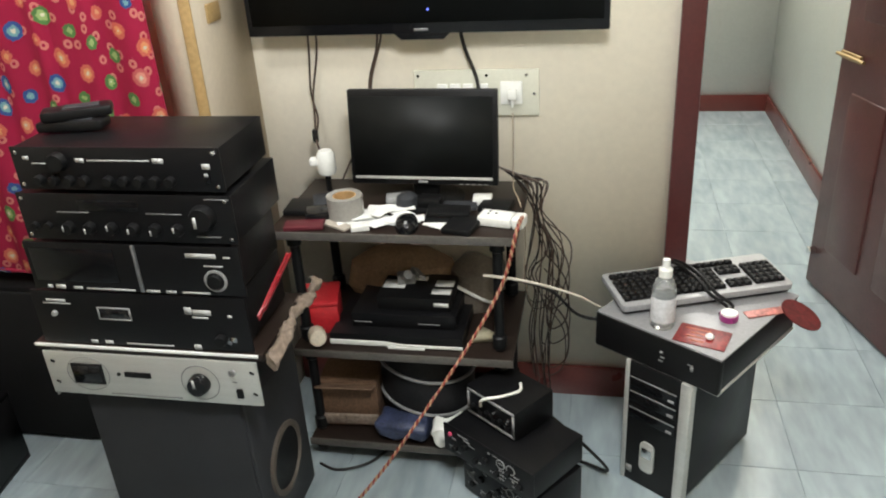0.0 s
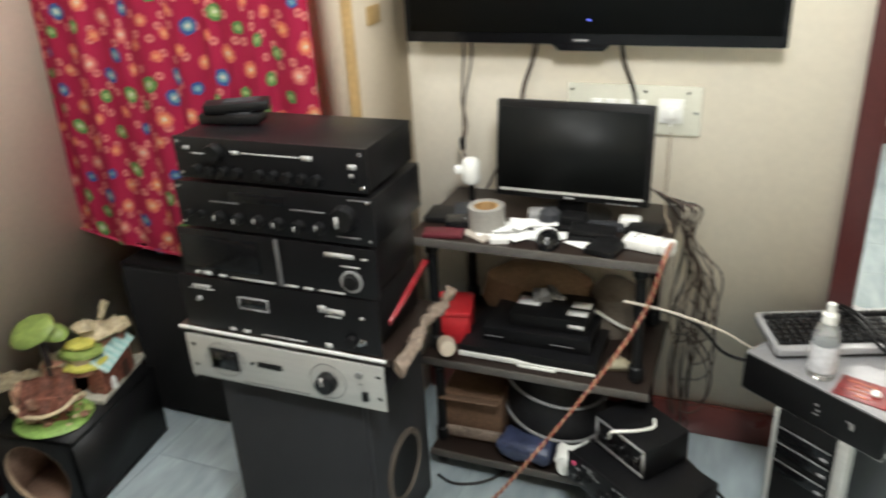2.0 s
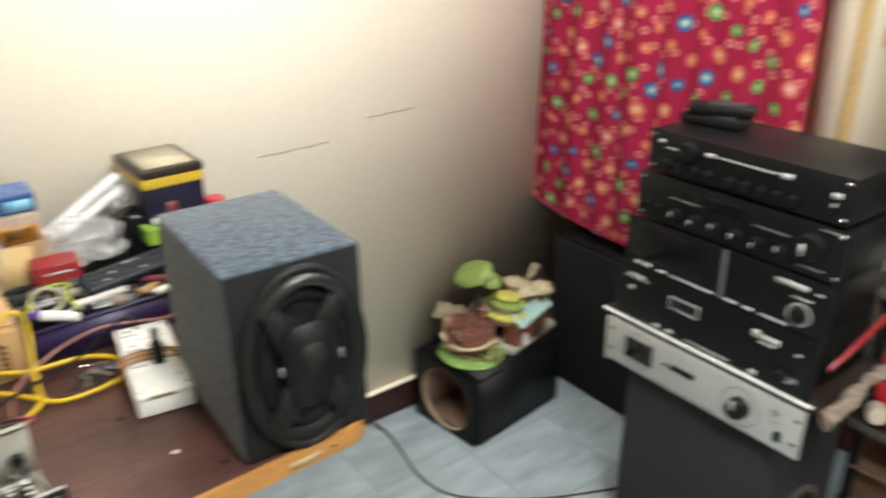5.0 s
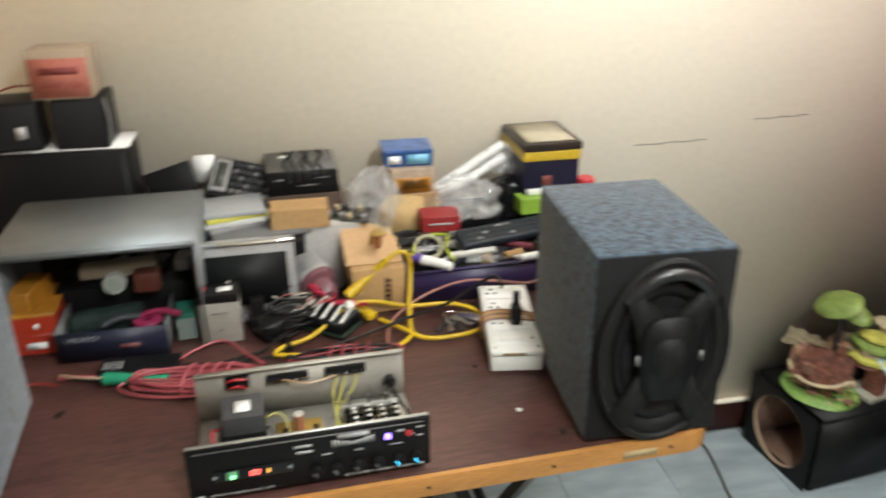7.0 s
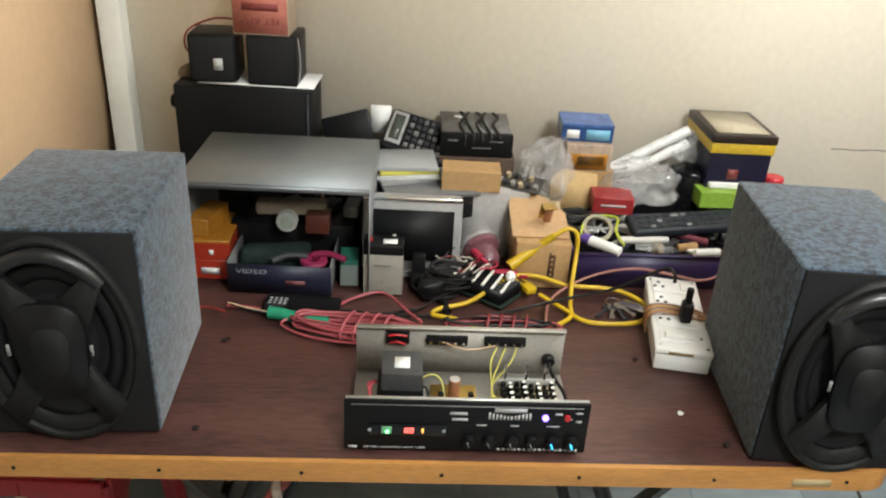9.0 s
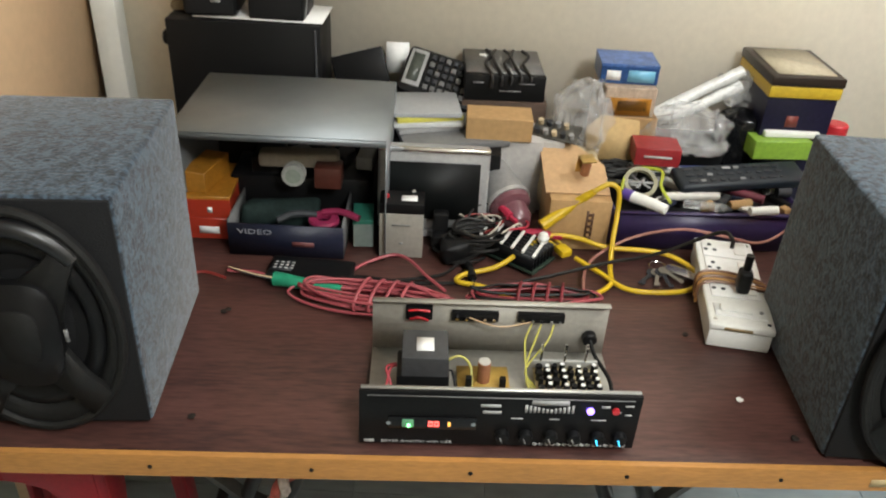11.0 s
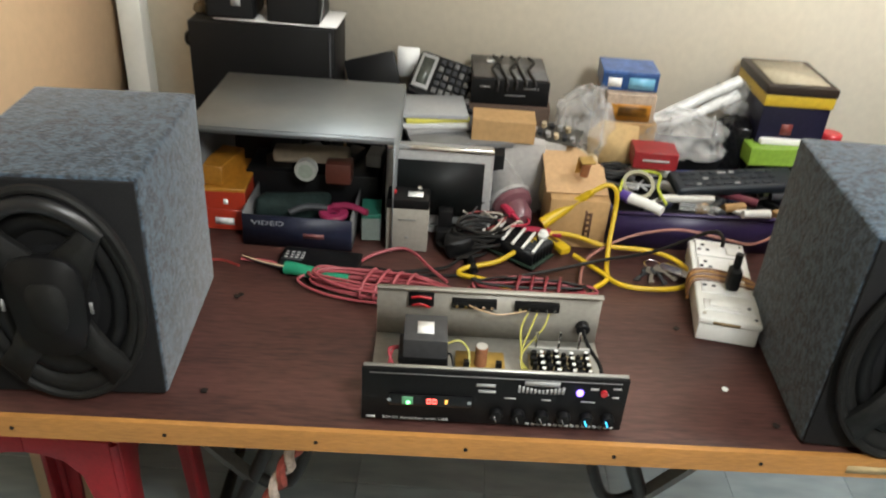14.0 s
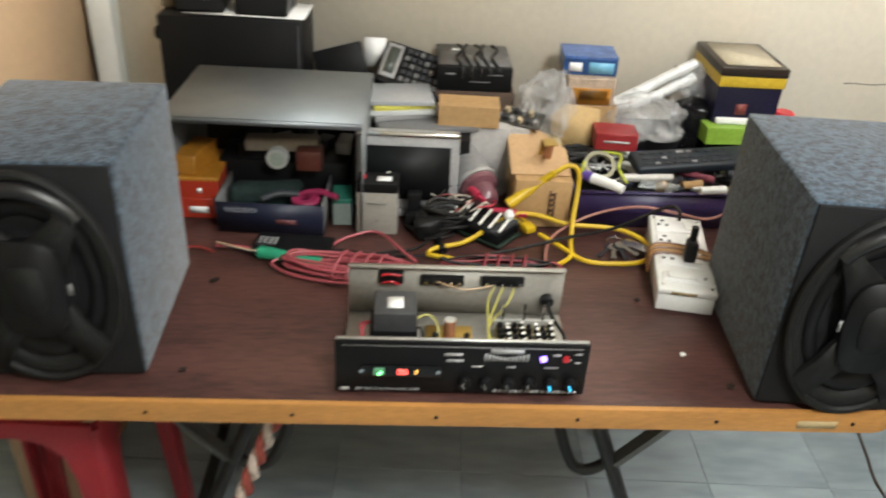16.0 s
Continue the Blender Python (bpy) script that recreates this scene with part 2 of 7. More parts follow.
def tube(points, r, seg=8, n=6, closed=False, smooth=True):
    """A round bar or cable along a line; r may be one radius or one for each end."""
    pts = smooth_line(points, n, closed) if smooth else [Vector(q) for q in points]
    r0, r1 = r if isinstance(r, tuple) else (r, r)
    bm = bmesh.new()
    rings = []
    up = Vector((0.13, 0.21, 0.97)).normalized()
    k = len(pts)
    for i, p in enumerate(pts):
        d = (pts[(i + 1) % k] - pts[i - 1]) if closed or 0 < i < k - 1 else (pts[min(i + 1, k - 1)] - pts[max(i - 1, 0)])
        d = d.normalized() if d.length > 1e-9 else Vector((0, 0, 1))
        side = d.cross(up)
        side = side.normalized() if side.length > 1e-4 else d.orthogonal().normalized()
        up = side.cross(d).normalized()
        rad = r0 + (r1 - r0) * i / max(1, k - 1)
        rings.append([bm.verts.new(p + rad * (math.cos(2 * math.pi * s / seg) * side + math.sin(2 * math.pi * s / seg) * up)) for s in range(seg)])
    for i in range(k if closed else k - 1):
        a, c = rings[i], rings[(i + 1) % k]
        for s in range(seg):
            bm.faces.new((a[s], a[(s + 1) % seg], c[(s + 1) % seg], c[s]))
    if not closed:
        bm.faces.new(rings[0][::-1])
        bm.faces.new(rings[-1])
    bmesh.ops.recalc_face_normals(bm, faces=bm.faces[:])
    return bm


def prism(outline, h, at=(0, 0, 0), rot=(0, 0, 0), bev=0.0):
    """An upright plate with the given outline in x and y and the height h."""
    bm = bmesh.new()
    f = bm.faces.new([bm.verts.new((x, y, 0)) for x, y in outline])
    top = bmesh.ops.extrude_face_region(bm, geom=[f])
    bmesh.ops.translate(bm, vec=(0, 0, h), verts=[g for g in top["geom"] if isinstance(g, bmesh.types.BMVert)])
    bmesh.ops.recalc_face_normals(bm, faces=bm.faces[:])
    if bev:
        es = [e for e in bm.edges if abs(e.verts[0].co.z - e.verts[1].co.z) < 1e-6]
        bmesh.ops.bevel(bm, geom=es, offset=bev, segments=2, affect="EDGES", profile=0.5)
    return place(bm, at, rot)


def round_rect(sx, sy, r, seg=5):
    out = []
    for cx, cy, a0 in ((sx / 2 - r, sy / 2 - r, 0), (-sx / 2 + r, sy / 2 - r, 90), (-sx / 2 + r, -sy / 2 + r, 180), (sx / 2 - r, -sy / 2 + r, 270)):
        for i in range(seg + 1):
            a = radians(a0 + 90 * i / seg)
            out.append((cx + r * math.cos(a), cy + r * math.sin(a)))
    return out


def frame_bm(w, h, t, d, at=(0, 0, 0), rot=(0, 0, 0)):
    """A flat rectangular surround in the x-z plane: outer w by h, bars t wide, d deep, base on z = 0."""
    return place(join(box(w, d, t), box(w, d, t, (0, 0, h - t)), box(t, d, h - 2 * t, (-w / 2 + t / 2, 0, t)), box(t, d, h - 2 * t, (w / 2 - t / 2, 0, t))), at, rot)


def join(*bms):
    out = bmesh.new()
    for b in bms:
        me = bpy.data.meshes.new("tmp")
        b.to_mesh(me)
        out.from_mesh(me)
        bpy.data.meshes.remove(me)
        b.free()
    return out


def mesh_of(name, bm, material):
    for e in bm.edges:
        e.smooth = len(e.link_faces) == 2 and e.calc_face_angle(0) < radians(38)
    me = bpy.data.meshes.new(name)
    bm.to_mesh(me)
    bm.free()
    me.polygons.foreach_set("use_smooth", [True] * len(me.polygons))
    me.materials.append(material)
    return me


def part(name, bm, material, parent, label=""):
    ob = new(name, mesh_of(name, bm, material))
    ob.parent = parent
    small_print = name in ("lettering", "print", "buttons", "front_ports", "key_marks", "badge", "stripe", "pin_holes")
    return tagged(ob, label, kind="stuff" if small_print else "")


def thing(name, at, rz, label, category, group="", kind=""):
    ob = new(name)
    ob.empty_display_size = 0.05
    ob.matrix_basis = pose(*at, 0, 0, rz)
    return tagged(ob, label, category, group, kind)


def solid(name, bm, material, at, rz, label, category, group="", kind=""):
    ob = new(name, mesh_of(name, bm, material))
    ob.matrix_basis = pose(*at, 0, 0, rz)
    return tagged(ob, label, category, group, kind)


def letters(text, size, at, rot, depth=0.0006, width=None):
    """A bmesh of words in the built-in font, centred."""
    cu = bpy.data.curves.new("words", "FONT")
    cu.body, cu.size, cu.extrude, cu.align_x, cu.align_y, cu.resolution_u = text, size, depth, "CENTER", "CENTER", 2
    ob = bpy.data.objects.new("words", cu)
    me = bpy.data.meshes.new_from_object(ob)
    bm = bmesh.new()
    bm.from_mesh(me)
    bpy.data.objects.remove(ob)
    bpy.data.curves.remove(cu)
    bpy.data.meshes.remove(me)
    if width:
        xs = [v.co.x for v in bm.verts]
        bm.transform(Matrix.Diagonal((width / (max(xs) - min(xs)), 1, 1, 1)))
    return place(bm, at, rot)


UP = (90, 0, 0)   # lays a flat shape upright, its face towards -y

# ---- the room ----
solid("wall_west", box(0.2, 3.02, 2.8), WALL, (-0.1, -1.46, 0), 0, "cream-painted plaster wall, smudged and marked with scratches", "wall", kind="structure")
solid("wall_north", box(2.24, 0.15, 2.8), IVORY, (0.98, 0.075, 0), 0, "ivory-painted wall behind the television", "wall", kind="structure")
solid("wall_north_2", box(0.845, 0.15, 0.75), WALL, (2.5125, 0.075, 2.05), 0, "cream-painted wall above the doorway", "wall", kind="structure")
solid("wall_north_3", box(0.895, 0.15, 2.8), WALL, (3.3825, 0.075, 0), 0, "cream-painted wall beside the doorway", "wall", kind="structure")
# the pier's weaker light comes from its darker colour
solid("wall_pier", box(0.10, 0.299, 2.8), SHADED_WALL, (0.915, -0.15, 0), 0, "painted wall pier beside the curtain, coloured darker for its dim light", "wall", kind="structure")
solid("wall_corner_post", box(0.06, 0.05, 2.8, bev=0.004), WHITE_WALL, (0.012, -2.938, 0), 0, "white-painted corner post of the wall", "wall", kind="structure")
solid("wall_south_west", box(0.6, 0.12, 2.8), PEACH, (0.19, -3.032, 0), 0, "peach-painted wall return", "wall", kind="structure")
solid("wall_south", box(4.4, 0.15, 2.8), WALL, (1.7, -4.2, 0), 0, "cream-painted wall behind the camera", "wall", kind="structure")
solid("wall_south_side", box(0.15, 1.05, 2.8), PEACH, (-0.1, -3.6, 0), 0, "peach-painted side wall of the recess", "wall", kind="structure")
solid("wall_east", box(0.15, 4.4, 2.8), WALL, (3.8, -2.1, 0), 0, "cream-painted wall", "wall", kind="structure")
solid("ceiling", box(4.4, 7.8, 0.1), CEIL, (1.7, -0.6, 2.8), 0, "white-painted ceiling", "ceiling", kind="structure")
solid("wall_far_north", box(3.6, 0.15, 2.8), WHITE_WALL, (1.6, 3.125, 0), 0, "white-painted wall of the next room", "wall", kind="structure")
solid("wall_far_east", box(0.15, 2.898, 2.8), WHITE_WALL, (3.005, 1.60, 0), 0, "white-painted side wall of the next room", "wall", kind="structure")
solid("wall_far_west", box(0.15, 2.898, 2.8), WHITE_WALL, (0.4, 1.60, 0), 0, "white-painted wall of the next room", "wall", kind="structure")
solid("baseboard_west", box(0.014, 2.92, 0.096, bev=0.002), SKIRT_DARK, (0.007, -1.46, 0), 0, "dark brown skirting with a cream top edge along the wall", "baseboard", kind="structure")
solid("baseboard_ledge", box(0.016, 2.92, 0.008, bev=0.002), IVORY, (0.008, -1.46, 0.0962), 0, "cream painted top edge of the skirting", "trim", kind="structure")
solid("baseboard_north", box(1.12, 0.014, 0.104, bev=0.003), SKIRT, (1.53, -0.007, 0), 0, "maroon skirting under the television wall", "baseboard", kind="structure")
solid("baseboard_far_north", box(2.5, 0.014, 0.104, bev=0.003), SKIRT, (1.69, 3.043, 0), 0, "maroon skirting of the next room", "baseboard", kind="structure")
solid("baseboard_far_east", box(0.014, 2.84, 0.104, bev=0.003), SKIRT, (2.923, 1.60, 0), 0, "maroon skirting of the next room", "baseboard", kind="structure")
WOODTRIM = mat("yellowed_wood_strip", (0.45, 0.30, 0.13), 0.5, var=0.15, scale=8)
solid("trim_pier", box(0.030, 0.006, 2.7, bev=0.002), WOODTRIM, (0.951, -0.303, 0), 0, "narrow yellowed wooden strip down the pier", "trim", kind="structure")
solid("trim_bracket", box(0.006, 0.07, 0.045, bev=0.002), WOODTRIM, (0.969, -0.20, 1.20), 0, "short yellowed wooden strip across the pier's side", "trim", kind="structure")

# doorway with its maroon frame and open leaf
door = thing("door_1", (2.13, 0.0, 0), 0, "open maroon panelled wooden door in a maroon frame", "door", kind="structure")
part("door_post", box(0.06, 0.17, 2.05, (0, 0.07, 0), bev=0.006), MAROON, door)
part("door_post", box(0.06, 0.17, 2.05, (0.775, 0.07, 0), bev=0.006), MAROON, door)
part("door_head", box(0.835, 0.17, 0.06, (0.3875, 0.07, 2.05), bev=0.006), MAROON, door)
leaf = part("door_leaf", box(0.68, 0.036, 2.02, (0.34, 0, 0), bev=0.004), MAROON, door)
leaf.matrix_basis = pose(0.757, 0.14, 0.012, 0, 0, 104.6)
for px, pz, w, h in ((0.18, 0.17, 0.21, 0.58), (0.48, 0.17, 0.21, 0.58), (0.18, 0.98, 0.21, 0.9), (0.48, 0.98, 0.21, 0.9)):
    part("door_panel", box(w, 0.052, h, (px, 0, pz), bev=0.012), MAROON, leaf)
part("door_bolt", join(box(0.12, 0.012, 0.025, (0.60, 0.03, 0.85), bev=0.003), cyl(0.006, 0.16, (0.51, 0.04, 0.862), (0, 90, 0))), mat("aged_brass", (0.35, 0.25, 0.12), 0.4, 0.8), leaf, "tarnished sliding bolt")
part("door_knob", cyl(0.016, 0.03, (0.645, 0.018, 0.14), (-90, 0, 0), bev=0.004), CHROME, leaf)

# curtain across the alcove
def curtain():
    ob = thing("curtain", (0.46, -0.372, 0), 0, "crimson cotton curtain printed with blue, green and orange flowers", "curtain")
    bm = bmesh.new()
    uvl = bm.loops.layers.uv.new("cloth")
    nx, nz = 110, 60
    grid = []
    for i in range(nx + 1):
        u = i / nx
        run = []
        for j in range(nz + 1):
            v = j / nz
            hem = 0.605 - 0.05 * math.sin(min(1, u * 1.6) * math.pi / 2) + 0.008 * math.sin(u * 31)
            z = hem + (2.3 - hem) * v
            gather = 0.35 + 0.65 * v
            y = 0.012 * math.sin(u * 24 + 0.8 * math.sin(v * 3)) * gather + 0.008 * math.sin(u * 51 + 1.1) + 0.03 * math.exp(-((u - 0.70) / 0.025) ** 2) * min(1, v * 3)
            x = -0.43 + 0.86 * u + 0.006 * math.sin(u * 40 + v * 4) - (1 - v) * 0.035 * (1 - u)
            run.append(bm.verts.new((x, y, z)))
        grid.append(run)
    for i in range(nx):
        for j in range(nz):
            f = bm.faces.new((grid[i][j], grid[i + 1][j], grid[i + 1][j + 1], grid[i][j + 1]))
            for lp, (a, c) in zip(f.loops, ((i, j), (i + 1, j), (i + 1, j + 1), (i, j + 1))):
                lp[uvl].uv = (a / nx * 1.0, c / nz * 1.72)
    bmesh.ops.solidify(bm, geom=bm.faces[:], thickness=0.002)
    part("cloth", bm, CURTAIN, ob)
    part("curtain_rod", cyl(0.01, 0.86, (-0.43, 0.0, 2.3), (0, 90, 0)), CHROME, ob)
    part("hem", tube([(-0.46, -0.002, 0.612), (-0.3, -0.004, 0.585), (-0.1, 0.0, 0.565), (0.15, -0.003, 0.556), (0.42, 0, 0.556)], 0.0035, 6), mat("crimson_hem", (0.40, 0.015, 0.06), 0.85), ob)


curtain()


# ---- the hi-fi tower ----
def knob(parent, x, z, r, d, material, pointer=None, ang=0.0):
    k = part("knob", lathe([(0, 0), (r, 0), (r, d * 0.55), (r * 0.86, d), (0, d)], 20, (x, 0, z), (90, 0, 0)), material, parent)
    if pointer:
        part("pointer", box(r * 0.25, 0.001, r * 0.9, (x + 0.45 * r * math.sin(ang), -d - 0.0006, z + 0.45 * r * math.cos(ang) - 0.45 * r), (0, 0, 0)), pointer, k)
    return k


def bars(spec, y=-0.0012):
    """Unreadable print as small bars: (x, z, width, height) each."""
    return join(*[box(w, 0.0012, h, (x, y, z - h / 2)) for x, z, w, h in spec])


def screws(parent, w, h, inset=0.012, r=0.004):
    for x in (-w / 2 + inset, w / 2 - inset):
        for z in (inset, h - inset):
            part("screw", cyl(r, 0.003, (x, 0, z), (90, 0, 0), 10, bev=0.001), CHROME, parent)


def chassis(name, x0, x1, z0, z1, y, depth, label, panel=BLACK_METAL, lip=0.006, inset=0.008):
    w, h = x1 - x0, z1 - z0
    ob = thing(name, ((x0 + x1) / 2, y, z0), 0, label, "amplifier", "amplifiers of the hi-fi tower")
    part("case", box(w - 2 * inset, depth, h - 0.006, (0, depth / 2 + lip, 0.003), bev=0.002), BLACK_METAL, ob)
    part("front_panel", box(w, lip, h - 0.002, (0, lip / 2, 0.001), bev=0.0015), panel, ob)
    return ob, w, h


Y0 = -0.80
R = random.Random(4)
a1, w, h = chassis("amplifier", 0.800, 1.233, 0.992, 1.081, Y0, 0.20, "black metal amplifier with a row of knobs, on the tower's top", inset=0.002)
for i in range(9):
    knob(a1, -0.165 + i * 0.032 + (0.02 if i > 3 else 0), 0.022, 0.0105, 0.014, BLACK)
knob(a1, -0.115, 0.060, 0.019, 0.016, BLACK)
part("lettering", bars([(-0.07, 0.062, 0.018, 0.008), (0.01, 0.062, 0.13, 0.0025), (0.092, 0.062, 0.022, 0.010), (0.187, 0.052, 0.016, 0.010), (-0.185, 0.066, 0.012, 0.007), (-0.16, 0.055, 0.03, 0.002)]), PRINT, a1)
part("power_switch", box(0.010, 0.006, 0.018, (0.187, -0.002, 0.020), bev=0.001), BLACK_GLOSS, a1)
part("switch_mark", box(0.007, 0.002, 0.007, (0.187, -0.006, 0.033)), GREY, a1)
screws(a1, w, h)
a2, w, h = chassis("amplifier", 0.782, 1.239, 0.884, 0.986, Y0, 0.215, "black metal amplifier with white-marked knobs, second in the tower", inset=0.002)
for i in range(6):
    knob(a2, -0.125 + i * 0.047, 0.030, 0.0125, 0.016, BLACK, PRINT, R.uniform(-2.4, 2.4))
for i in range(2):
    knob(a2, -0.20 + i * 0.03, 0.032, 0.008, 0.010, BLACK)
knob(a2, 0.168, 0.058, 0.026, 0.020, BLACK, PRINT, -2.0)
part("display", box(0.13, 0.003, 0.022, (-0.03, -0.001, 0.066), bev=0.001), BLACK_GLOSS, a2)
part("lettering", bars([(-0.11, 0.062, 0.07, 0.002), (0.085, 0.062, 0.075, 0.002), (-0.035, 0.086, 0.09, 0.002), (0.20, 0.094, 0.05, 0.002), (-0.045, 0.077, 0.012, 0.004), (0.17, 0.016, 0.05, 0.0025), (-0.005, 0.073, 0.03, 0.003)]), DIM_PRINT, a2)
screws(a2, w, h)
a3, w, h = chassis("amplifier", 0.762, 1.235, 0.768, 0.879, Y0, 0.215, "black amplifier with a dark window and a metal centre strip", inset=0.02)
part("window", box(0.19, 0.003, 0.075, (-0.13, -0.001, 0.022), bev=0.001), BLACK_GLOSS, a3)
part("centre_strip", box(0.008, 0.004, 0.106, (0.012, -0.002, 0.003), bev=0.001), mat("dull_aluminium", (0.25, 0.25, 0.26), 0.4, 0.6), a3)
part("volume_ring", lathe([(0.019, 0), (0.024, 0), (0.024, 0.004), (0.019, 0.004)], 28, (0.178, 0, 0.036), (90, 0, 0)), GREY, a3, "grey ring round the volume knob")
knob(a3, 0.178, 0.036, 0.017, 0.012, BLACK)
part("lettering", bars([(0.155, 0.090, 0.065, 0.010), (0.21, 0.088, 0.014, 0.004), (0.178, 0.068, 0.04, 0.003), (-0.20, 0.008, 0.012, 0.008), (-0.175, 0.008, 0.022, 0.009), (-0.135, 0.007, 0.02, 0.006), (-0.06, 0.006, 0.11, 0.004), (0.035, 0.006, 0.03, 0.005), (0.075, 0.006, 0.022, 0.006), (0.13, 0.006, 0.06, 0.004)]), PRINT, a3)
a4, w, h = chassis("amplifier", 0.742, 1.228, 0.636, 0.765, Y0, 0.225, "wide black amplifier with a small display window", inset=0.02)
part("display_frame", frame_bm(0.075, 0.03, 0.003, 0.003, (-0.055, -0.001, 0.064)), GREY, a4)
part("display", box(0.069, 0.002, 0.024, (-0.055, -0.0005, 0.067)), BLACK_GLOSS, a4)
knob(a4, 0.178, 0.030, 0.013, 0.014, BLACK)
knob(a4, -0.195, 0.075, 0.006, 0.008, GREY)
part("lettering", bars([(-0.185, 0.106, 0.045, 0.006), (-0.185, 0.099, 0.065, 0.002), (0.115, 0.095, 0.016, 0.016), (0.145, 0.092, 0.040, 0.012), (0.14, 0.080, 0.035, 0.004), (0.205, 0.086, 0.010, 0.006), (-0.12, 0.008, 0.016, 0.008), (-0.085, 0.008, 0.018, 0.008), (0.01, 0.007, 0.11, 0.003), (0.12, 0.008, 0.016, 0.012)]), PRINT, a4)
part("toggle_switch", join(cyl(0.005, 0.012, (0.20, 0, 0.030), (90, 0, 0)), box(0.022, 0.002, 0.012, (0.20, -0.001, 0.024))), CHROME, a4)
board = thing("base_board", (0.98, Y0 + 0.10, 0.615), 0, "thin board under the black amplifiers, its edges wrapped", "board")
part("panel", box(0.53, 0.26, 0.018, (0, 0.03, 0), bev=0.002), DARKWOOD, board)
part("edge_wrap", box(0.52, 0.004, 0.007, (-0.005, -0.102, 0.010), bev=0.001), PAPER, board, "torn white paper edge")

sv = thing("silver_amplifier", (0.978, Y0 - 0.004, 0.503), 0, "old amplifier with a brushed silver front panel", "amplifier", "amplifiers of the hi-fi tower")
part("case", box(0.43, 0.24, 0.10, (0.01, 0.128, 0.004), bev=0.002), BLACK_METAL, sv)
part("front_panel", box(0.500, 0.006, 0.110, (0, 0.003, 0), bev=0.0015), SILVER, sv, "brushed silver front panel with worn print")
part("side_flange", box(0.003, 0.05, 0.11, (-0.2485, 0.03, -0.012), bev=0.001), SILVER, sv)
meter = part("meter", box(0.075, 0.006, 0.052, (-0.150, -0.001, 0.031), bev=0.002), BLACK, sv, "dark level meter window")
part("meter_glass", box(0.066, 0.002, 0.043, (-0.150, -0.0045, 0.036)), BLACK_GLOSS, meter)
part("meter_surround", tube([(-0.15 + 0.056 * math.cos(a) * min(1.0, 0.9), -0.0008, 0.057 + 0.043 * math.sin(a)) for a in [i * math.pi / 8 for i in range(16)]], 0.0008, 5, 3, True), DIM_PRINT, sv)
part("slot", box(0.062, 0.004, 0.013, (-0.030, -0.001, 0.055), bev=0.001), BLACK, sv)
part("lamp", cyl(0.004, 0.003, (-0.075, 0, 0.061), (90, 0, 0), 12), BLACK, sv)
vk = knob(sv, 0.115, 0.052, 0.024, 0.022, BLACK_GLOSS, PRINT, -0.4)
part("dial_ring", lathe([(0.042, 0), (0.044, 0), (0.044, 0.001), (0.042, 0.001)], 32, (0.115, 0, 0.052), (90, 0, 0)), DIM_PRINT, sv)
part("jack", lathe([(0.004, 0), (0.0085, 0), (0.0085, 0.004), (0.004, 0.004)], 16, (0.193, 0, 0.083), (90, 0, 0)), GREY, sv)
part("rocker_switch", box(0.014, 0.006, 0.022, (0.203, -0.002, 0.020), bev=0.001), BLACK, sv)
part("lettering", bars([(-0.02, 0.008, 0.17, 0.0025), (0.195, 0.060, 0.012, 0.002)]), DIM_PRINT, sv)
for x in (-0.232, 0.236):
    for z in (0.028, 0.082):
        part("rack_slot", box(0.011, 0.002, 0.006, (x, -0.0006, z), (0, 25, 0), bev=0.001), BLACK, sv)

tower = thing("floor_speaker", (0.968, Y0 + 0.03, 0), 0, "tall dark grey loudspeaker cabinet with a round port", "loudspeaker")
part("cabinet", box(0.385, 0.30, 0.500, (0, 0.155, 0), bev=0.006), CHARCOAL, tower)
part("grille", box(0.375, 0.012, 0.488, (0, 0.0, 0.006), bev=0.004), mat("dark_grey_grille_cloth", (0.028, 0.030, 0.034), 0.9, var=0.1, fine=600, bump=0.3), tower, "dark grey cloth grille")
part("port_ring", lathe([(0.078, 0), (0.094, 0), (0.094, 0.008), (0.082, 0.010), (0.078, 0.004)], 36, (0.192, 0.15, 0.20), (0, 90, 0)), mat("brown_grey_ring", (0.11, 0.09, 0.075), 0.6), tower, "brownish ring round the side port")
part("port", lathe([(0, 0.0), (0.078, 0.0), (0.078, 0.004), (0, 0.001)], 36, (0.1915, 0.15, 0.20), (0, 90, 0)), BLACK, tower)

# rolled brown cloth and the red folder laid beside the amplifiers
RAG = mat("beige_brown_cloth", (0.30, 0.23, 0.18), 0.9, var=0.3, scale=18, fine=90, bump=0.2)
rag = tube([(1.262, -0.80, 0.612), (1.268, -0.74, 0.632), (1.262, -0.66, 0.648), (1.275, -0.58, 0.655), (1.27, -0.52, 0.662)], (0.015, 0.010), 14, 12)
for v in rag.verts:
    v.co += 0.014 * noise.noise_vector(v.co * 38) + 0.006 * noise.noise_vector(v.co * 110)
solid("cloth_roll", rag, RAG, (0, 0, 0), 0, "rolled beige-brown cloth beside the amplifiers", "cloth")
REDCARD = mat("glossy_red_card", (0.30, 0.010, 0.02), 0.25, var=0.1)
solid("red_folder", join(box(0.005, 0.17, 0.016, (0, 0, 0), (24, 12, 0), bev=0.001), box(0.003, 0.15, 0.014, (0.005, 0.012, 0.004), (24, 14, 0), bev=0.001)), REDCARD, (1.255, -0.715, 0.745), 0, "glossy red folder leaning out from between the amplifiers", "folder")
rem = thing("remote_control", (0.872, -0.690, 1.081), 100, "black remote control on top of the tower", "remote control", "remote controls on the tower")
part("body", box(0.052, 0.135, 0.021, (0, 0, 0), bev=0.006), BLACK, rem)
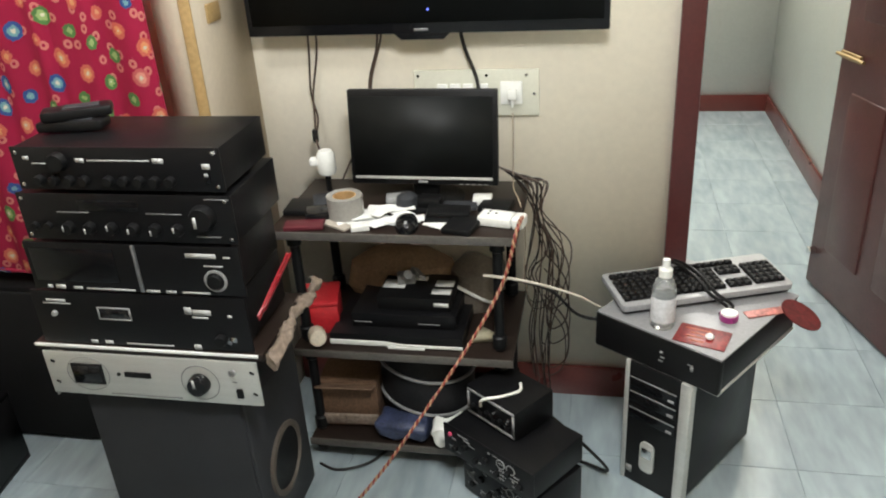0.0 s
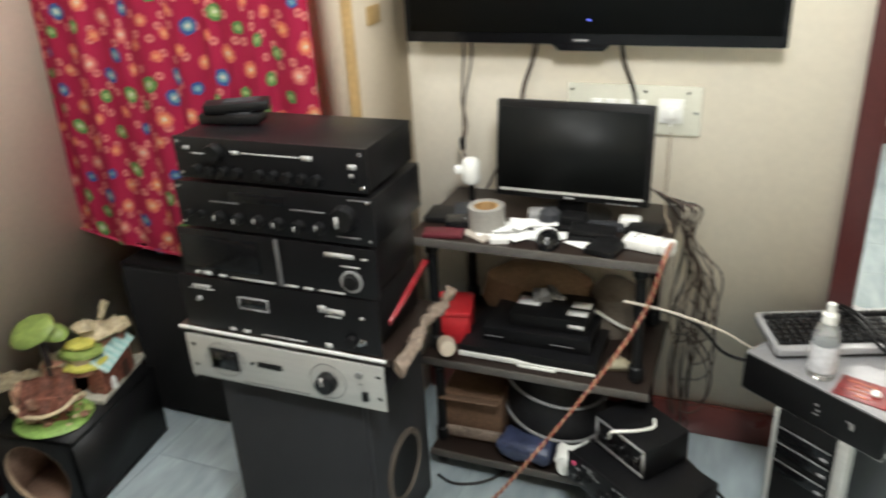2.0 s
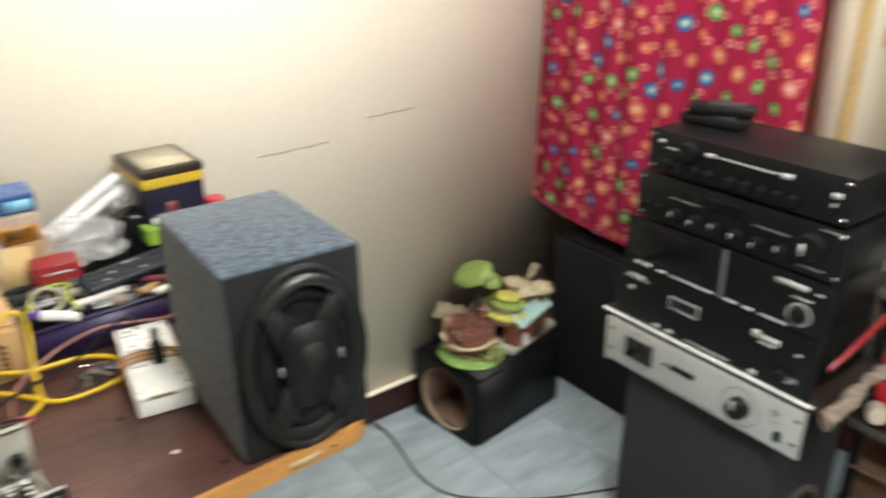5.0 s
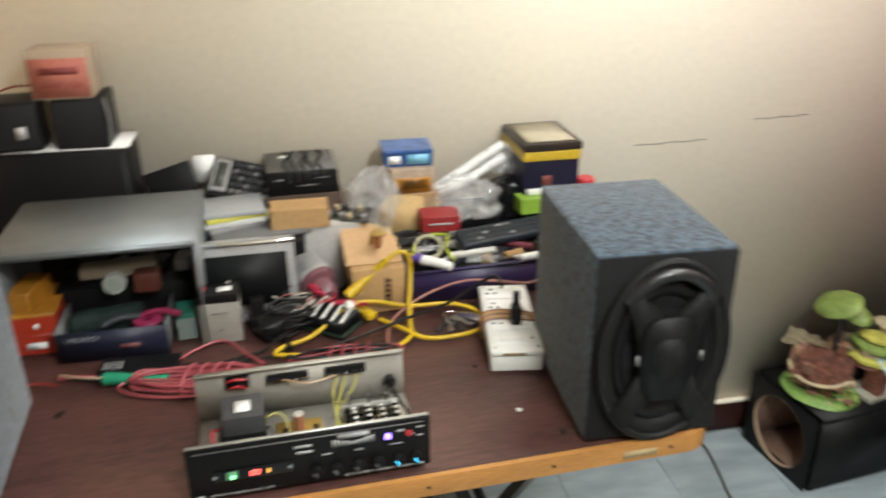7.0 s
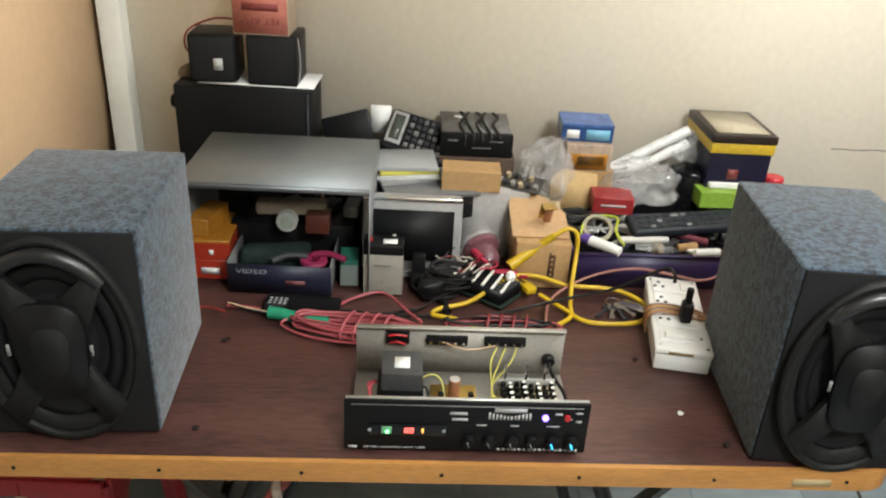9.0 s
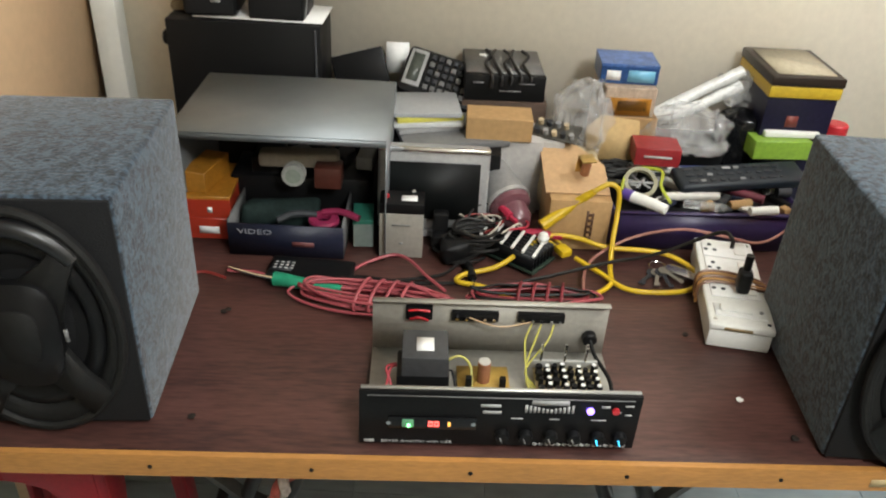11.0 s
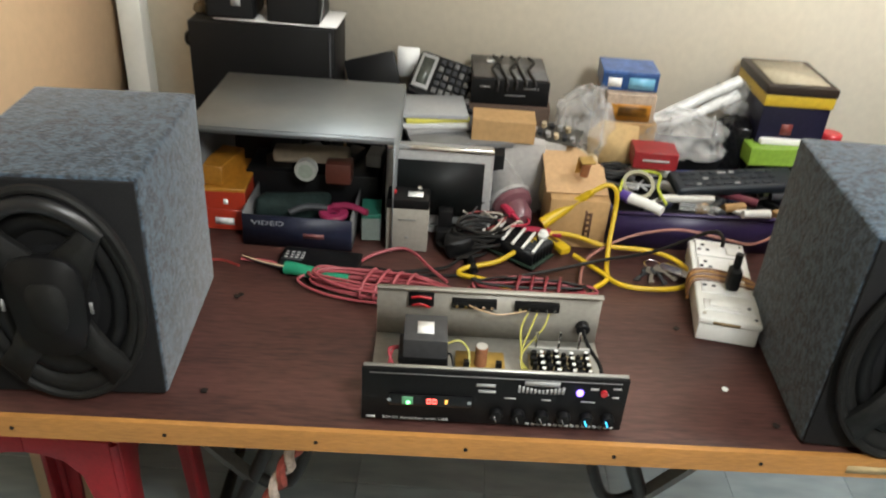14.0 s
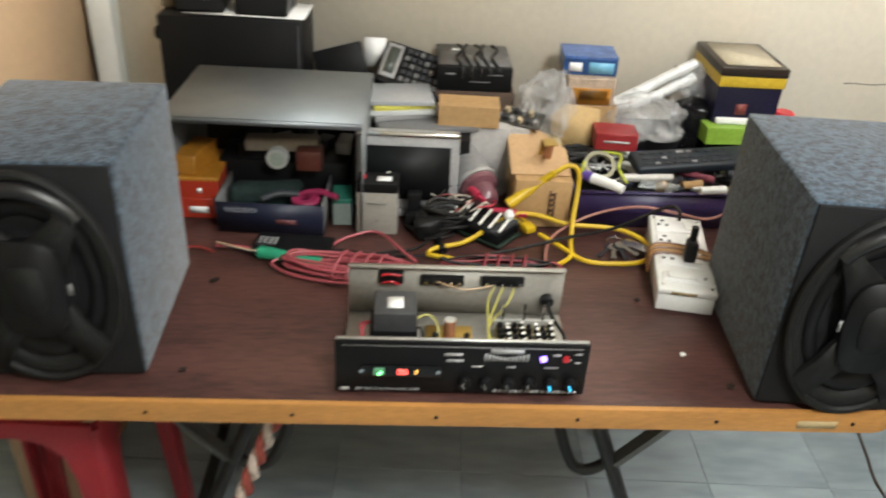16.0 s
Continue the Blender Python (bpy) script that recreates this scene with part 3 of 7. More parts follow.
part("keypad", box(0.034, 0.07, 0.002, (0, -0.01, 0.0205), bev=0.0005), CHARCOAL, rem)
rem2 = copy_thing(rem, pose(0.880, -0.680, 1.1035, 0, 0, 118))
tagged(rem2, "black remote control lying slantwise on another")

# ---- dark loudspeaker in the alcove, and the box with the ornament ----
alc = thing("alcove_speaker", (0.325, -0.395, 0), 0, "tall black loudspeaker cabinet under the curtain", "loudspeaker")
part("cabinet", box(0.37, 0.33, 0.525, (0, 0.165, 0), bev=0.006), BLACK, alc)
part("grille", box(0.35, 0.010, 0.500, (0, -0.003, 0.012), bev=0.004), mat("black_grille_cloth", (0.010, 0.010, 0.011), 0.95, var=0.2, fine=600, bump=0.3), alc)


def hollow_box(w, d, h, hole_r, hole_z, wall=0.015):
    """A cabinet open at a round hole in its front: shell walls and a front plate built round the hole."""
    seg = 40
    front = bmesh.new()
    inner, outer = [], []
    for i in range(seg):
        a = 2 * math.pi * (i + 0.5) / seg
        c, s = math.cos(a), math.sin(a)
        inner.append((hole_r * c, hole_z + hole_r * s))
        k = min((w / 2) / max(abs(c), 1e-6), ((h - hole_z) if s > 0 else hole_z) / max(abs(s), 1e-6))
        outer.append((k * c, hole_z + k * s))
    for cx, cz in ((w / 2, h), (-w / 2, h), (w / 2, 0), (-w / 2, 0)):
        n = min(range(seg), key=lambda q: (outer[q][0] - cx) ** 2 + (outer[q][1] - cz) ** 2)
        outer[n] = (cx, cz)
    for y0, y1 in ((0.0, wall),):
        rings = [[front.verts.new((x, y, z)) for x, z in ring] for ring, y in ((outer, y0), (inner, y0), (inner, y1), (outer, y1))]
        for a, b in ((0, 1), (1, 2), (2, 3)):
            for i in range(seg):
                j = (i + 1) % seg
                front.faces.new((rings[a][i], rings[a][j], rings[b][j], rings[b][i]))
    bmesh.ops.recalc_face_normals(front, faces=front.faces[:])
    body = (box(w, d - wall, wall, (0, (d + wall) / 2, 0)), box(w, d - wall, wall, (0, (d + wall) / 2, h - wall)), box(wall, d - wall, h - 2 * wall, (-w / 2 + wall / 2, (d + wall) / 2, wall)),
                box(wall, d - wall, h - 2 * wall, (w / 2 - wall / 2, (d + wall) / 2, wall)), box(w - 2 * wall, wall, h - 2 * wall, (0, d - wall / 2, wall)))
    return front, body


sub = thing("subwoofer_box", (0.188, -0.885, 0), 7.0, "empty black loudspeaker box with a round opening in its front", "loudspeaker box")
front, body = hollow_box(0.262, 0.385, 0.236, 0.103, 0.114)
part("front_panel", front, BLACK, sub)
for piece in body:
    part("panel", piece, BLACK, sub)
part("cutout_edge", lathe([(0.1035, 0.0006), (0.1025, 0.0), (0.1015, 0.014), (0.1035, 0.0146)], 40, (0, 0, 0.114), (-90, 0, 0)), mat("raw_chipboard", (0.42, 0.30, 0.20), 0.9, var=0.2, fine=200, bump=0.3), sub, "raw chipboard rim of the opening")
part("inner_back", box(0.228, 0.004, 0.20, (0, 0.365, 0.018)), mat("bare_brown_board", (0.34, 0.21, 0.15), 0.8, var=0.2), sub, "bare brown board inside")
for at, size in (((0, 0.19, 0.0152), (0.230, 0.34, 0.002)), ((-0.1148, 0.19, 0.018), (0.002, 0.34, 0.20)), ((0.1148, 0.19, 0.018), (0.002, 0.34, 0.20))):
    part("inner_lining", box(*size, at), bpy.data.materials["bare_brown_board"], sub, "bare brown board inside")

# ---- television, socket plate, monitor stand ----
tv = thing("television", (1.464, -0.012, 1.135), 0, "black flat television hung on the wall", "television")
part("cabinet", box(0.80, 0.045, 0.44, (0, -0.020, 0.06), bev=0.01), BLACK, tv)
part("bezel", box(0.93, 0.030, 0.545, (0, -0.057, 0), bev=0.005), BLACK_GLOSS, tv)
part("screen", box(0.90, 0.003, 0.500, (0, -0.0725, 0.028)), SCREEN, tv)
part("chin", prism([(-0.075, 0), (0.075, 0), (0.055, -0.018), (-0.055, -0.018)], 0.024, (0, -0.046, 0.003), (90, 0, 0), 0.002), BLACK_GLOSS, tv)
part("badge", box(0.036, 0.002, 0.006, (0, -0.0735, 0.008)), DIM_PRINT, tv)
part("standby_lamp", cyl(0.003, 0.002, (0.02, -0.0725, 0.06), (90, 0, 0), 10), mat("blue_standby_lamp", (0.15, 0.2, 1.0), 0.3, emit=1.2), tv, "small glowing blue lamp")

sock = thing("socket_plate", (1.585, -0.001, 0.900), 0, "glass-covered white switch and socket plate on the wall", "socket plate")
part("backing", box(0.335, 0.010, 0.125, (0, -0.006, 0), bev=0.003), mat("pale_green_glass_plate", (0.60, 0.595, 0.50), 0.15, var=0.04), sock)
for x in (-0.09, -0.055, -0.02, 0.02):
    part("rocker", box(0.028, 0.008, 0.05, (x, -0.013, 0.038), bev=0.002), WHITE, sock)
so = part("socket", box(0.058, 0.008, 0.062, (0.095, -0.013, 0.032), bev=0.003), WHITE, sock)
part("plug", join(box(0.026, 0.016, 0.030, (0.098, -0.024, 0.046), bev=0.005), cyl(0.0035, 0.02, (0.098, -0.026, 0.028))), WHITE, sock)
for x in (-0.155, 0.03, 0.135, 0.155):
    part("screw", cyl(0.004, 0.003, (x, -0.010, 0.110 if x < 0.14 else 0.06), (90, 0, 0), 10), CHROME, sock)

# the trolley: local x across, y from the front to the wall, turned slightly
TR = thing("computer_trolley", (1.413, -0.395, 0), 0.0, "dark brown three-shelf computer trolley on castors", "trolley")
TW, TD = 0.60, 0.365
SH = (0.075, 0.375, 0.72)
for z, w in zip(SH, (0.57, 0.59, 0.62)):
    sh = part("shelf", box(w, TD, 0.018, (0.005, TD / 2, z - 0.018), bev=0.002), DARKWOOD, TR)
    part("edge_band", box(w + 0.004, 0.006, 0.022, (0.005, -0.003, z - 0.020), bev=0.002), mat("grey_edge_band", (0.11, 0.10, 0.09), 0.35, var=0.2), sh)
for x in (-0.262, 0.262):
    for y in (0.05, 0.335):
        part("post", join(cyl(0.013, 0.645, (x, y, 0.06), seg=16), cyl(0.019, 0.04, (x, y, 0.66), seg=16, bev=0.004), cyl(0.019, 0.04, (x, y, 0.38), seg=16, bev=0.004), cyl(0.019, 0.05, (x, y, 0.315), seg=16, bev=0.004), cyl(0.018, 0.04, (x, y, 0.08), seg=16, bev=0.004)), BLACK, TR)
        cst = part("castor", lathe([(0, 0), (0.022, 0), (0.026, 0.006), (0.026, 0.022), (0.022, 0.028), (0, 0.028)], 20, (x - 0.014, y, 0.027), (0, 90, 0)), BLACK, TR)
        part("castor_fork", box(0.034, 0.03, 0.03, (x, y, 0.034), bev=0.004), BLACK_METAL, cst)

mon = thing("monitor", (1.468, -0.196, 0.72), -1, "black flat computer monitor with a silver lower bar", "monitor")
part("bezel", box(0.388, 0.022, 0.245, (0, 0.012, 0.050), (-7, 0, 0), bev=0.004), BLACK, mon)
part("screen", box(0.364, 0.003, 0.199, (0, -0.0015, 0.081), (-7, 0, 0)), SCREEN, mon)
part("silver_bar", box(0.362, 0.004, 0.007, (0, -0.0030, 0.068), (-7, 0, 0), bev=0.001), SILVER, mon)
part("badge", box(0.025, 0.003, 0.006, (0, -0.0035, 0.058), (-7, 0, 0)), GREY, mon)
part("buttons", bars([(0.10 + 0.016 * i, 0.056, 0.010, 0.003) for i in range(5)], -0.0035), DIM_PRINT, mon)
part("neck", box(0.07, 0.03, 0.09, (0, 0.035, 0.012), bev=0.006), BLACK, mon)
part("foot", lathe([(0, 0), (0.10, 0), (0.10, 0.006), (0.06, 0.014), (0, 0.016)], 32, (0, 0.03, 0)), BLACK, mon)

# ---- clutter on the trolley's top shelf ----
T0 = 0.7205
dev = thing("power_adapter", (1.185, -0.13, T0 + 0.004), 12, "white travel plug adapter hanging by a black cable", "adapter")
part("body", join(lathe([(0, 0), (0.022, 0), (0.026, 0.01), (0.025, 0.055), (0.018, 0.066), (0, 0.068)], 20, (0, 0, 0.05)), box(0.03, 0.028, 0.022, (-0.03, 0, 0.075), bev=0.006)), WHITE, dev)
part("stem", cyl(0.008, 0.05, (0, 0, 0)), BLACK, dev)
tap = thing("tape_roll", (1.285, -0.30, T0), 0, "roll of translucent packing tape on a grey core", "tape roll")
part("roll", lathe([(0.030, 0), (0.046, 0), (0.046, 0.062), (0.030, 0.062), (0.030, 0)], 36), mat("clear_tape_film", (0.30, 0.285, 0.26), 0.25, var=0.08), tap)
part("core", lathe([(0.027, 0.001), (0.0298, 0.001), (0.0298, 0.061), (0.027, 0.061), (0.027, 0.001)], 30), KRAFT, tap)


def sheets(name, spots, material, label, category, t=0.0012):
    for i, (x, y, z, w, d, rz) in enumerate(spots):
        bm = box(w, d, t, bev=0)
        bmesh.ops.subdivide_edges(bm, edges=bm.edges[:], cuts=4, use_grid_fill=True)
        for v in bm.verts:
            v.co.z += 0.004 * (noise.noise(Vector((v.co.x * 30 + i, v.co.y * 30, i))) + 0.6)
        solid(name, bm, material, (x, y, z), rz, label, category, label)


sheets("paper_slip", [(1.352, -0.285, T0 + 0.002, 0.07, 0.05, 20), (1.40, -0.315, T0, 0.11, 0.05, -12), (1.345, -0.325, T0 + 0.003, 0.045, 0.04, 40), (1.53, -0.335, T0, 0.07, 0.04, -25), (1.37, -0.262, T0 + 0.010, 0.075, 0.035, 5), (1.385, -0.345, T0 + 0.006, 0.06, 0.035, 55), (1.425, -0.290, T0 + 0.010, 0.08, 0.03, -35), (1.46, -0.31, T0 + 0.002, 0.06, 0.04, 15), (1.375, -0.30, T0 + 0.014, 0.05, 0.03, 70), (1.315, -0.275, T0 + 0.004, 0.09, 0.03, -30), (1.405, -0.27, T0 + 0.012, 0.10, 0.045, 24), (1.332, -0.312, T0 + 0.010, 0.05, 0.05, 10), (1.30, -0.345, T0 + 0.002, 0.05, 0.022, 28), (1.44, -0.33, T0 + 0.006, 0.085, 0.045, -18)], PAPER, "crumpled white paper slip on the trolley", "paper")
solid("card_box", box(0.045, 0.03, 0.014, bev=0.001), WHITE, (1.34, -0.368, T0), 18, "small white card box", "box")
solid("grey_card", box(0.085, 0.032, 0.006, bev=0.001), mat("beige_card", (0.45, 0.40, 0.34), 0.6), (1.275, -0.352, T0), -30, "flat beige card lying on the shelf", "card")
mouse = thing("computer_mouse", (1.455, -0.352, T0), 10, "black computer mouse among the papers", "computer mouse")
mb = lathe([(0, 0), (0.028, 0), (0.030, 0.010), (0.024, 0.024), (0.012, 0.031), (0, 0.033)], 24)
mb.transform(Matrix.Diagonal((1.0, 1.6, 1.0, 1)))
part("shell", mb, BLACK_GLOSS, mouse)
part("wheel", cyl(0.008, 0.006, (-0.003, -0.028, 0.022), (0, 90, 0), 14), GREY, mouse)
ws = thing("extension_socket", (1.672, -0.315, T0), -12, "white extension socket at the end of the trolley's top", "extension socket")
part("body", box(0.085, 0.052, 0.026, bev=0.005, seg=3), WHITE, ws)
part("end_cap", box(0.030, 0.046, 0.030, (0.058, 0, -0.002), bev=0.007, seg=3), WHITE, ws)
part("socket_face", box(0.050, 0.034, 0.002, (-0.008, 0, 0.0258), bev=0.0008), PAPER, ws)
for x, y in ((-0.018, 0.008), (-0.018, -0.008), (0.0, 0.0)):
    part("pin_hole", cyl(0.0035, 0.0012, (x, y, 0.0274), seg=10), CHARCOAL, ws)
hd = thing("hard_drive", (1.592, -0.345, T0), -14, "black portable hard drive", "hard drive")
part("case", box(0.075, 0.095, 0.016, bev=0.005), BLACK, hd)
wal = thing("wallet", (1.545, -0.290, T0), 6, "folded black leather wallet on the trolley", "wallet")
part("flap", box(0.11, 0.065, 0.014, bev=0.005), BLACK, wal)
part("fold", box(0.108, 0.060, 0.012, (0.004, 0.002, 0.0138), (0, 4, 0), bev=0.005), BLACK, wal)
sp = thing("desk_gadget", (1.43, -0.235, T0), 0, "dark grey rounded desk gadget", "gadget")
part("body", lathe([(0, 0), (0.026, 0), (0.030, 0.012), (0.026, 0.034), (0.014, 0.044), (0, 0.046)], 22), CHARCOAL, sp)
for x, y, w, d, h, rz, m, nm, lb in ((1.395, -0.215, 0.05, 0.04, 0.03, 12, GREY, "grey_box", "small grey plastic box"), (1.49, -0.225, 0.06, 0.05, 0.03, -5, BLACK, "adapter_brick", "black power adapter"),
                                     (1.56, -0.225, 0.10, 0.05, 0.012, 8, CHARCOAL, "charcoal_case", "flat charcoal plastic case"), (1.62, -0.19, 0.05, 0.04, 0.022, 3, WHITE, "white_adapter", "small white adapter"),
                                     (1.215, -0.305, 0.07, 0.06, 0.024, 15, BLACK_GLOSS, "black_phone_dock", "glossy black phone dock"), (1.195, -0.365, 0.10, 0.05, 0.012, 10, mat("dark_red_leather", (0.10, 0.012, 0.02), 0.45), "notebook", "dark red notebook"),
                                     (1.165, -0.255, 0.11, 0.09, 0.016, 4, BLACK, "black_case", "flat black plastic case"), (1.22, -0.215, 0.10, 0.08, 0.02, 20, CHARCOAL, "grey_case", "charcoal router case"),
                                     (1.66, -0.225, 0.08, 0.07, 0.018, -10, BLACK, "black_box", "flat black box under the monitor")):
    solid(nm, box(w, d, h, bev=min(0.005, h * 0.3)), m, (x, y, T0), rz, lb + " on the trolley", "gadget")

# ---- middle shelf ----
T1 = 0.3755
dvd = thing("disc_player", (1.40, -0.365, T1), 0, "slim black disc player with a white front bar", "disc player")
part("case", box(0.36, 0.22, 0.036, (0, 0.11, 0), bev=0.003), BLACK_METAL, dvd)
part("front_bar", prism([(-0.18, 0), (0.18, 0), (0.18, 0.008), (0.02, 0.008), (-0.03, 0.014), (-0.18, 0.014)], 0.004, (0, 0.0005, 0.004), UP, 0.0008), WHITE, dvd, "white front bar")
part("lower_bar", box(0.10, 0.004, 0.006, (0.03, -0.006, 0.0), bev=0.001), WHITE, dvd)
dvd2 = thing("set_top_box", (1.415, -0.325, T1 + 0.0365), 0, "black set-top box on the disc player", "set-top box")
part("case", box(0.285, 0.17, 0.040, (0, 0.085, 0), bev=0.003), BLACK_METAL, dvd2)
part("lettering", bars([(-0.11, 0.015, 0.05, 0.003), (0.07, 0.015, 0.06, 0.003)]), DIM_PRINT, dvd2)
dvd3 = thing("network_recorder", (1.44, -0.300, T1 + 0.077), 0, "small black recorder box with paper labels", "recorder")
part("case", box(0.20, 0.14, 0.038, (0, 0.07, 0), bev=0.003), BLACK, dvd3)
for x, y, w, d in ((-0.065, 0.075, 0.060, 0.045), (0.072, 0.085, 0.050, 0.032), (0.070, 0.040, 0.052, 0.028), (-0.005, 0.11, 0.05, 0.022)):
    part("paper_label", box(w, d, 0.0012, (x, y, 0.038)), PAPER, dvd3)
part("front_label", box(0.04, 0.0012, 0.012, (0.075, -0.0006, 0.014)), PAPER, dvd3)
brk = solid("metal_bracket", join(box(0.05, 0.03, 0.03, bev=0.004), cyl(0.012, 0.05, (-0.01, 0, 0.02), (60, 0, 20)), box(0.02, 0.06, 0.01, (0.03, 0.0, 0.02), (0, 30, 20))), GREY, (1.405, -0.215, T1 + 0.1155), 15, "grey metal clamp bracket on the recorder", "bracket")
rb = thing("red_box", (1.175, -0.30, T1), 14, "bright red plastic box", "box")
part("body", box(0.105, 0.12, 0.085, (0, 0.04, 0), bev=0.006), RED, rb)
part("lid", box(0.11, 0.125, 0.014, (0, 0.04, 0.085), bev=0.005), RED, rb)
jar = thing("cream_jar", (1.178, -0.372, T1), 0, "small cream-coloured plastic jar lying on the shelf", "jar")
part("jar", lathe([(0, 0), (0.020, 0), (0.024, 0.008), (0.024, 0.05), (0.020, 0.06), (0, 0.062)], 20, (0.0, 0.02, 0.024), (74, 0, 25)), mat("cream_plastic", (0.62, 0.54, 0.43), 0.45), jar)
BAG = mat("brown_paper_wrap", (0.30, 0.19, 0.11), 0.7, var=0.2, scale=12)
bag = lathe([(0, 0), (0.13, 0.0), (0.165, 0.05), (0.15, 0.12), (0.09, 0.16), (0, 0.165)], 26)
bag.transform(Matrix.Diagonal((1.0, 0.42, 1, 1)))
for v in bag.verts:
    v.co += 0.012 * noise.noise_vector(v.co * 14)
bag.transform(Matrix.Translation((0, 0, 0.008)))
bagt = thing("brown_bundle", (1.37, -0.115, T1), 0, "brown-wrapped round bundle at the back of the shelf", "bundle")
part("wrap", bag, BAG, bagt)
part("paper_label", box(0.09, 0.002, 0.05, (0.02, -0.066, 0.075), (-8, 0, 0)), mat("cream_label", (0.60, 0.48, 0.38), 0.7), bagt)
pot = thing("grey_bundle", (1.575, -0.115, T1), 0, "grey crumpled bundle with a white strap", "bundle")
pb = lathe([(0, 0), (0.06, 0), (0.075, 0.05), (0.065, 0.12), (0.03, 0.15), (0, 0.155)], 22)
for v in pb.verts:
    v.co += 0.008 * noise.noise_vector(v.co * 20)
part("wrap", pb, mat("grey_brown_plastic", (0.20, 0.17, 0.14), 0.4, var=0.2, scale=14), pot)
part("strap", tube([(-0.07, -0.03, 0.08), (-0.03, -0.075, 0.09), (0.03, -0.078, 0.06), (0.068, -0.035, 0.02)], 0.005), WHITE, pot)
solid("paper_wedge", prism([(0, 0), (0.07, 0.005), (0.02, 0.06)], 0.02), mat("yellowed_paper", (0.40, 0.36, 0.25), 0.8), (1.60, -0.325, T1), 10, "folded yellowed paper on the shelf", "paper")

# ---- bottom shelf ----
T2 = 0.0755
cb = thing("brown_carton", (1.235, -0.33, T2), 3, "worn brown cardboard carton", "carton")
part("body", box(0.17, 0.16, 0.15, (0, 0.08, 0), bev=0.003), mat("worn_brown_carton", (0.17, 0.095, 0.055), 0.75, var=0.25, scale=14), cb)
part("flap", box(0.165, 0.06, 0.004, (0, -0.01, 0.145), (-18, 0, 0), bev=0.001), mat("worn_brown_flap", (0.20, 0.12, 0.075), 0.75, var=0.25, scale=14), cb)
part("wrapping", box(0.172, 0.012, 0.035, (0, -0.008, 0.015), (6, 0, 0), bev=0.005), RAG, cb)
hb = thing("black_bag", (1.45, -0.225, T2), 0, "stuffed black bag with pale piping", "bag")
bb = lathe([(0, 0), (0.11, 0.0), (0.135, 0.04), (0.135, 0.16), (0.10, 0.225), (0, 0.235)], 28)
bb.transform(Matrix.Diagonal((1.0, 0.85, 1, 1)))
for v in bb.verts:
    v.co += 0.010 * noise.noise_vector(v.co * 13)
part("body", bb, mat("black_nylon", (0.018, 0.018, 0.02), 0.55, var=0.25, scale=20, bump=0.2), hb)
for z, a in ((0.19, 0.0), (0.085, 0.25)):
    part("piping", tube([(0.142 * math.cos(q), 0.125 * math.sin(q), z - 0.02 * math.sin(q * 1.4 + a)) for q in [math.pi * (1.05 + 0.09 * i) for i in range(11)]], 0.0045), GREY, hb)
BLUEBAG = mat("blue_white_plastic_bag", (0.055, 0.07, 0.14), 0.35, var=0.3, scale=18, bump=0.2)
pb = box(0.15, 0.09, 0.055, bev=0.018, seg=3)
bmesh.ops.subdivide_edges(pb, edges=pb.edges[:], cuts=2, use_grid_fill=True)
for v in pb.verts:
    v.co += 0.012 * noise.noise_vector(v.co * 22)
pb.transform(Matrix.Translation((0, 0, 0.012)))
solid("blue_plastic_bag", pb, BLUEBAG, (1.40, -0.355, T2), -4, "crumpled blue plastic bag on the lowest shelf", "plastic bag")
wb = box(0.10, 0.07, 0.06, bev=0.02, seg=3)
bmesh.ops.subdivide_edges(wb, edges=wb.edges[:], cuts=2, use_grid_fill=True)
for v in wb.verts:
    v.co += 0.018 * noise.noise_vector(v.co * 25)
wb.transform(Matrix.Translation((0, 0, 0.014)))
solid("white_plastic_bag", wb, WHITE, (1.535, -0.37, T2), 20, "crumpled white plastic bag hanging off the shelf", "plastic bag")

# ---- computers on the floor ----
PC = thing("computer_tower", (2.068, -0.410, 0), -35, "black and silver computer tower standing on the floor", "computer")
part("case", box(0.176, 0.345, 0.365, (0, 0.190, 0.012), bev=0.003), BLACK_METAL, PC)
part("front_bezel", box(0.180, 0.022, 0.377, (0, 0.010, 0), bev=0.005), BLACK, PC)
for x in (-0.083, 0.080):
    part("silver_trim", box(0.014 if x < 0 else 0.030, 0.026, 0.377, (x, 0.009, 0.001), bev=0.004), SILVER, PC)
for i, z in enumerate((0.305, 0.262, 0.212)):
    bay = part("drive_bay", box(0.132, 0.006, 0.034, (-0.006, -0.003, z), bev=0.002), BLACK_GLOSS, PC)
    part("drive_button", box(0.016, 0.004, 0.006, (0.045, -0.007, z + 0.006), bev=0.001), GREY, bay)
    part("drive_groove", box(0.130, 0.003, 0.003, (-0.006, -0.0055, z + 0.030)), DIM_PRINT, bay)
part("handle_plate", join(prism(round_rect(0.042, 0.095, 0.016), 0.006, (-0.012, 0.0, 0.105), UP, 0.001)), SILVER, PC, "silver power button plate")
part("power_button", box(0.030, 0.006, 0.030, (-0.012, -0.007, 0.105), bev=0.003), CHROME, PC)
part("sticker", box(0.018, 0.001, 0.022, (-0.065, -0.0012, 0.03)), GREY, PC)
SF = thing("desktop_computer", (2.058, -0.398, 0.378), -35.3, "flat black desktop computer with a silver top, lying on the tower", "computer")
part("case", box(0.336, 0.385, 0.088, (0, 0.200, 0.004), bev=0.004), BLACK_METAL, SF)
part("front_bezel", box(0.345, 0.018, 0.096, (0, 0.006, 0), bev=0.006), BLACK, SF)
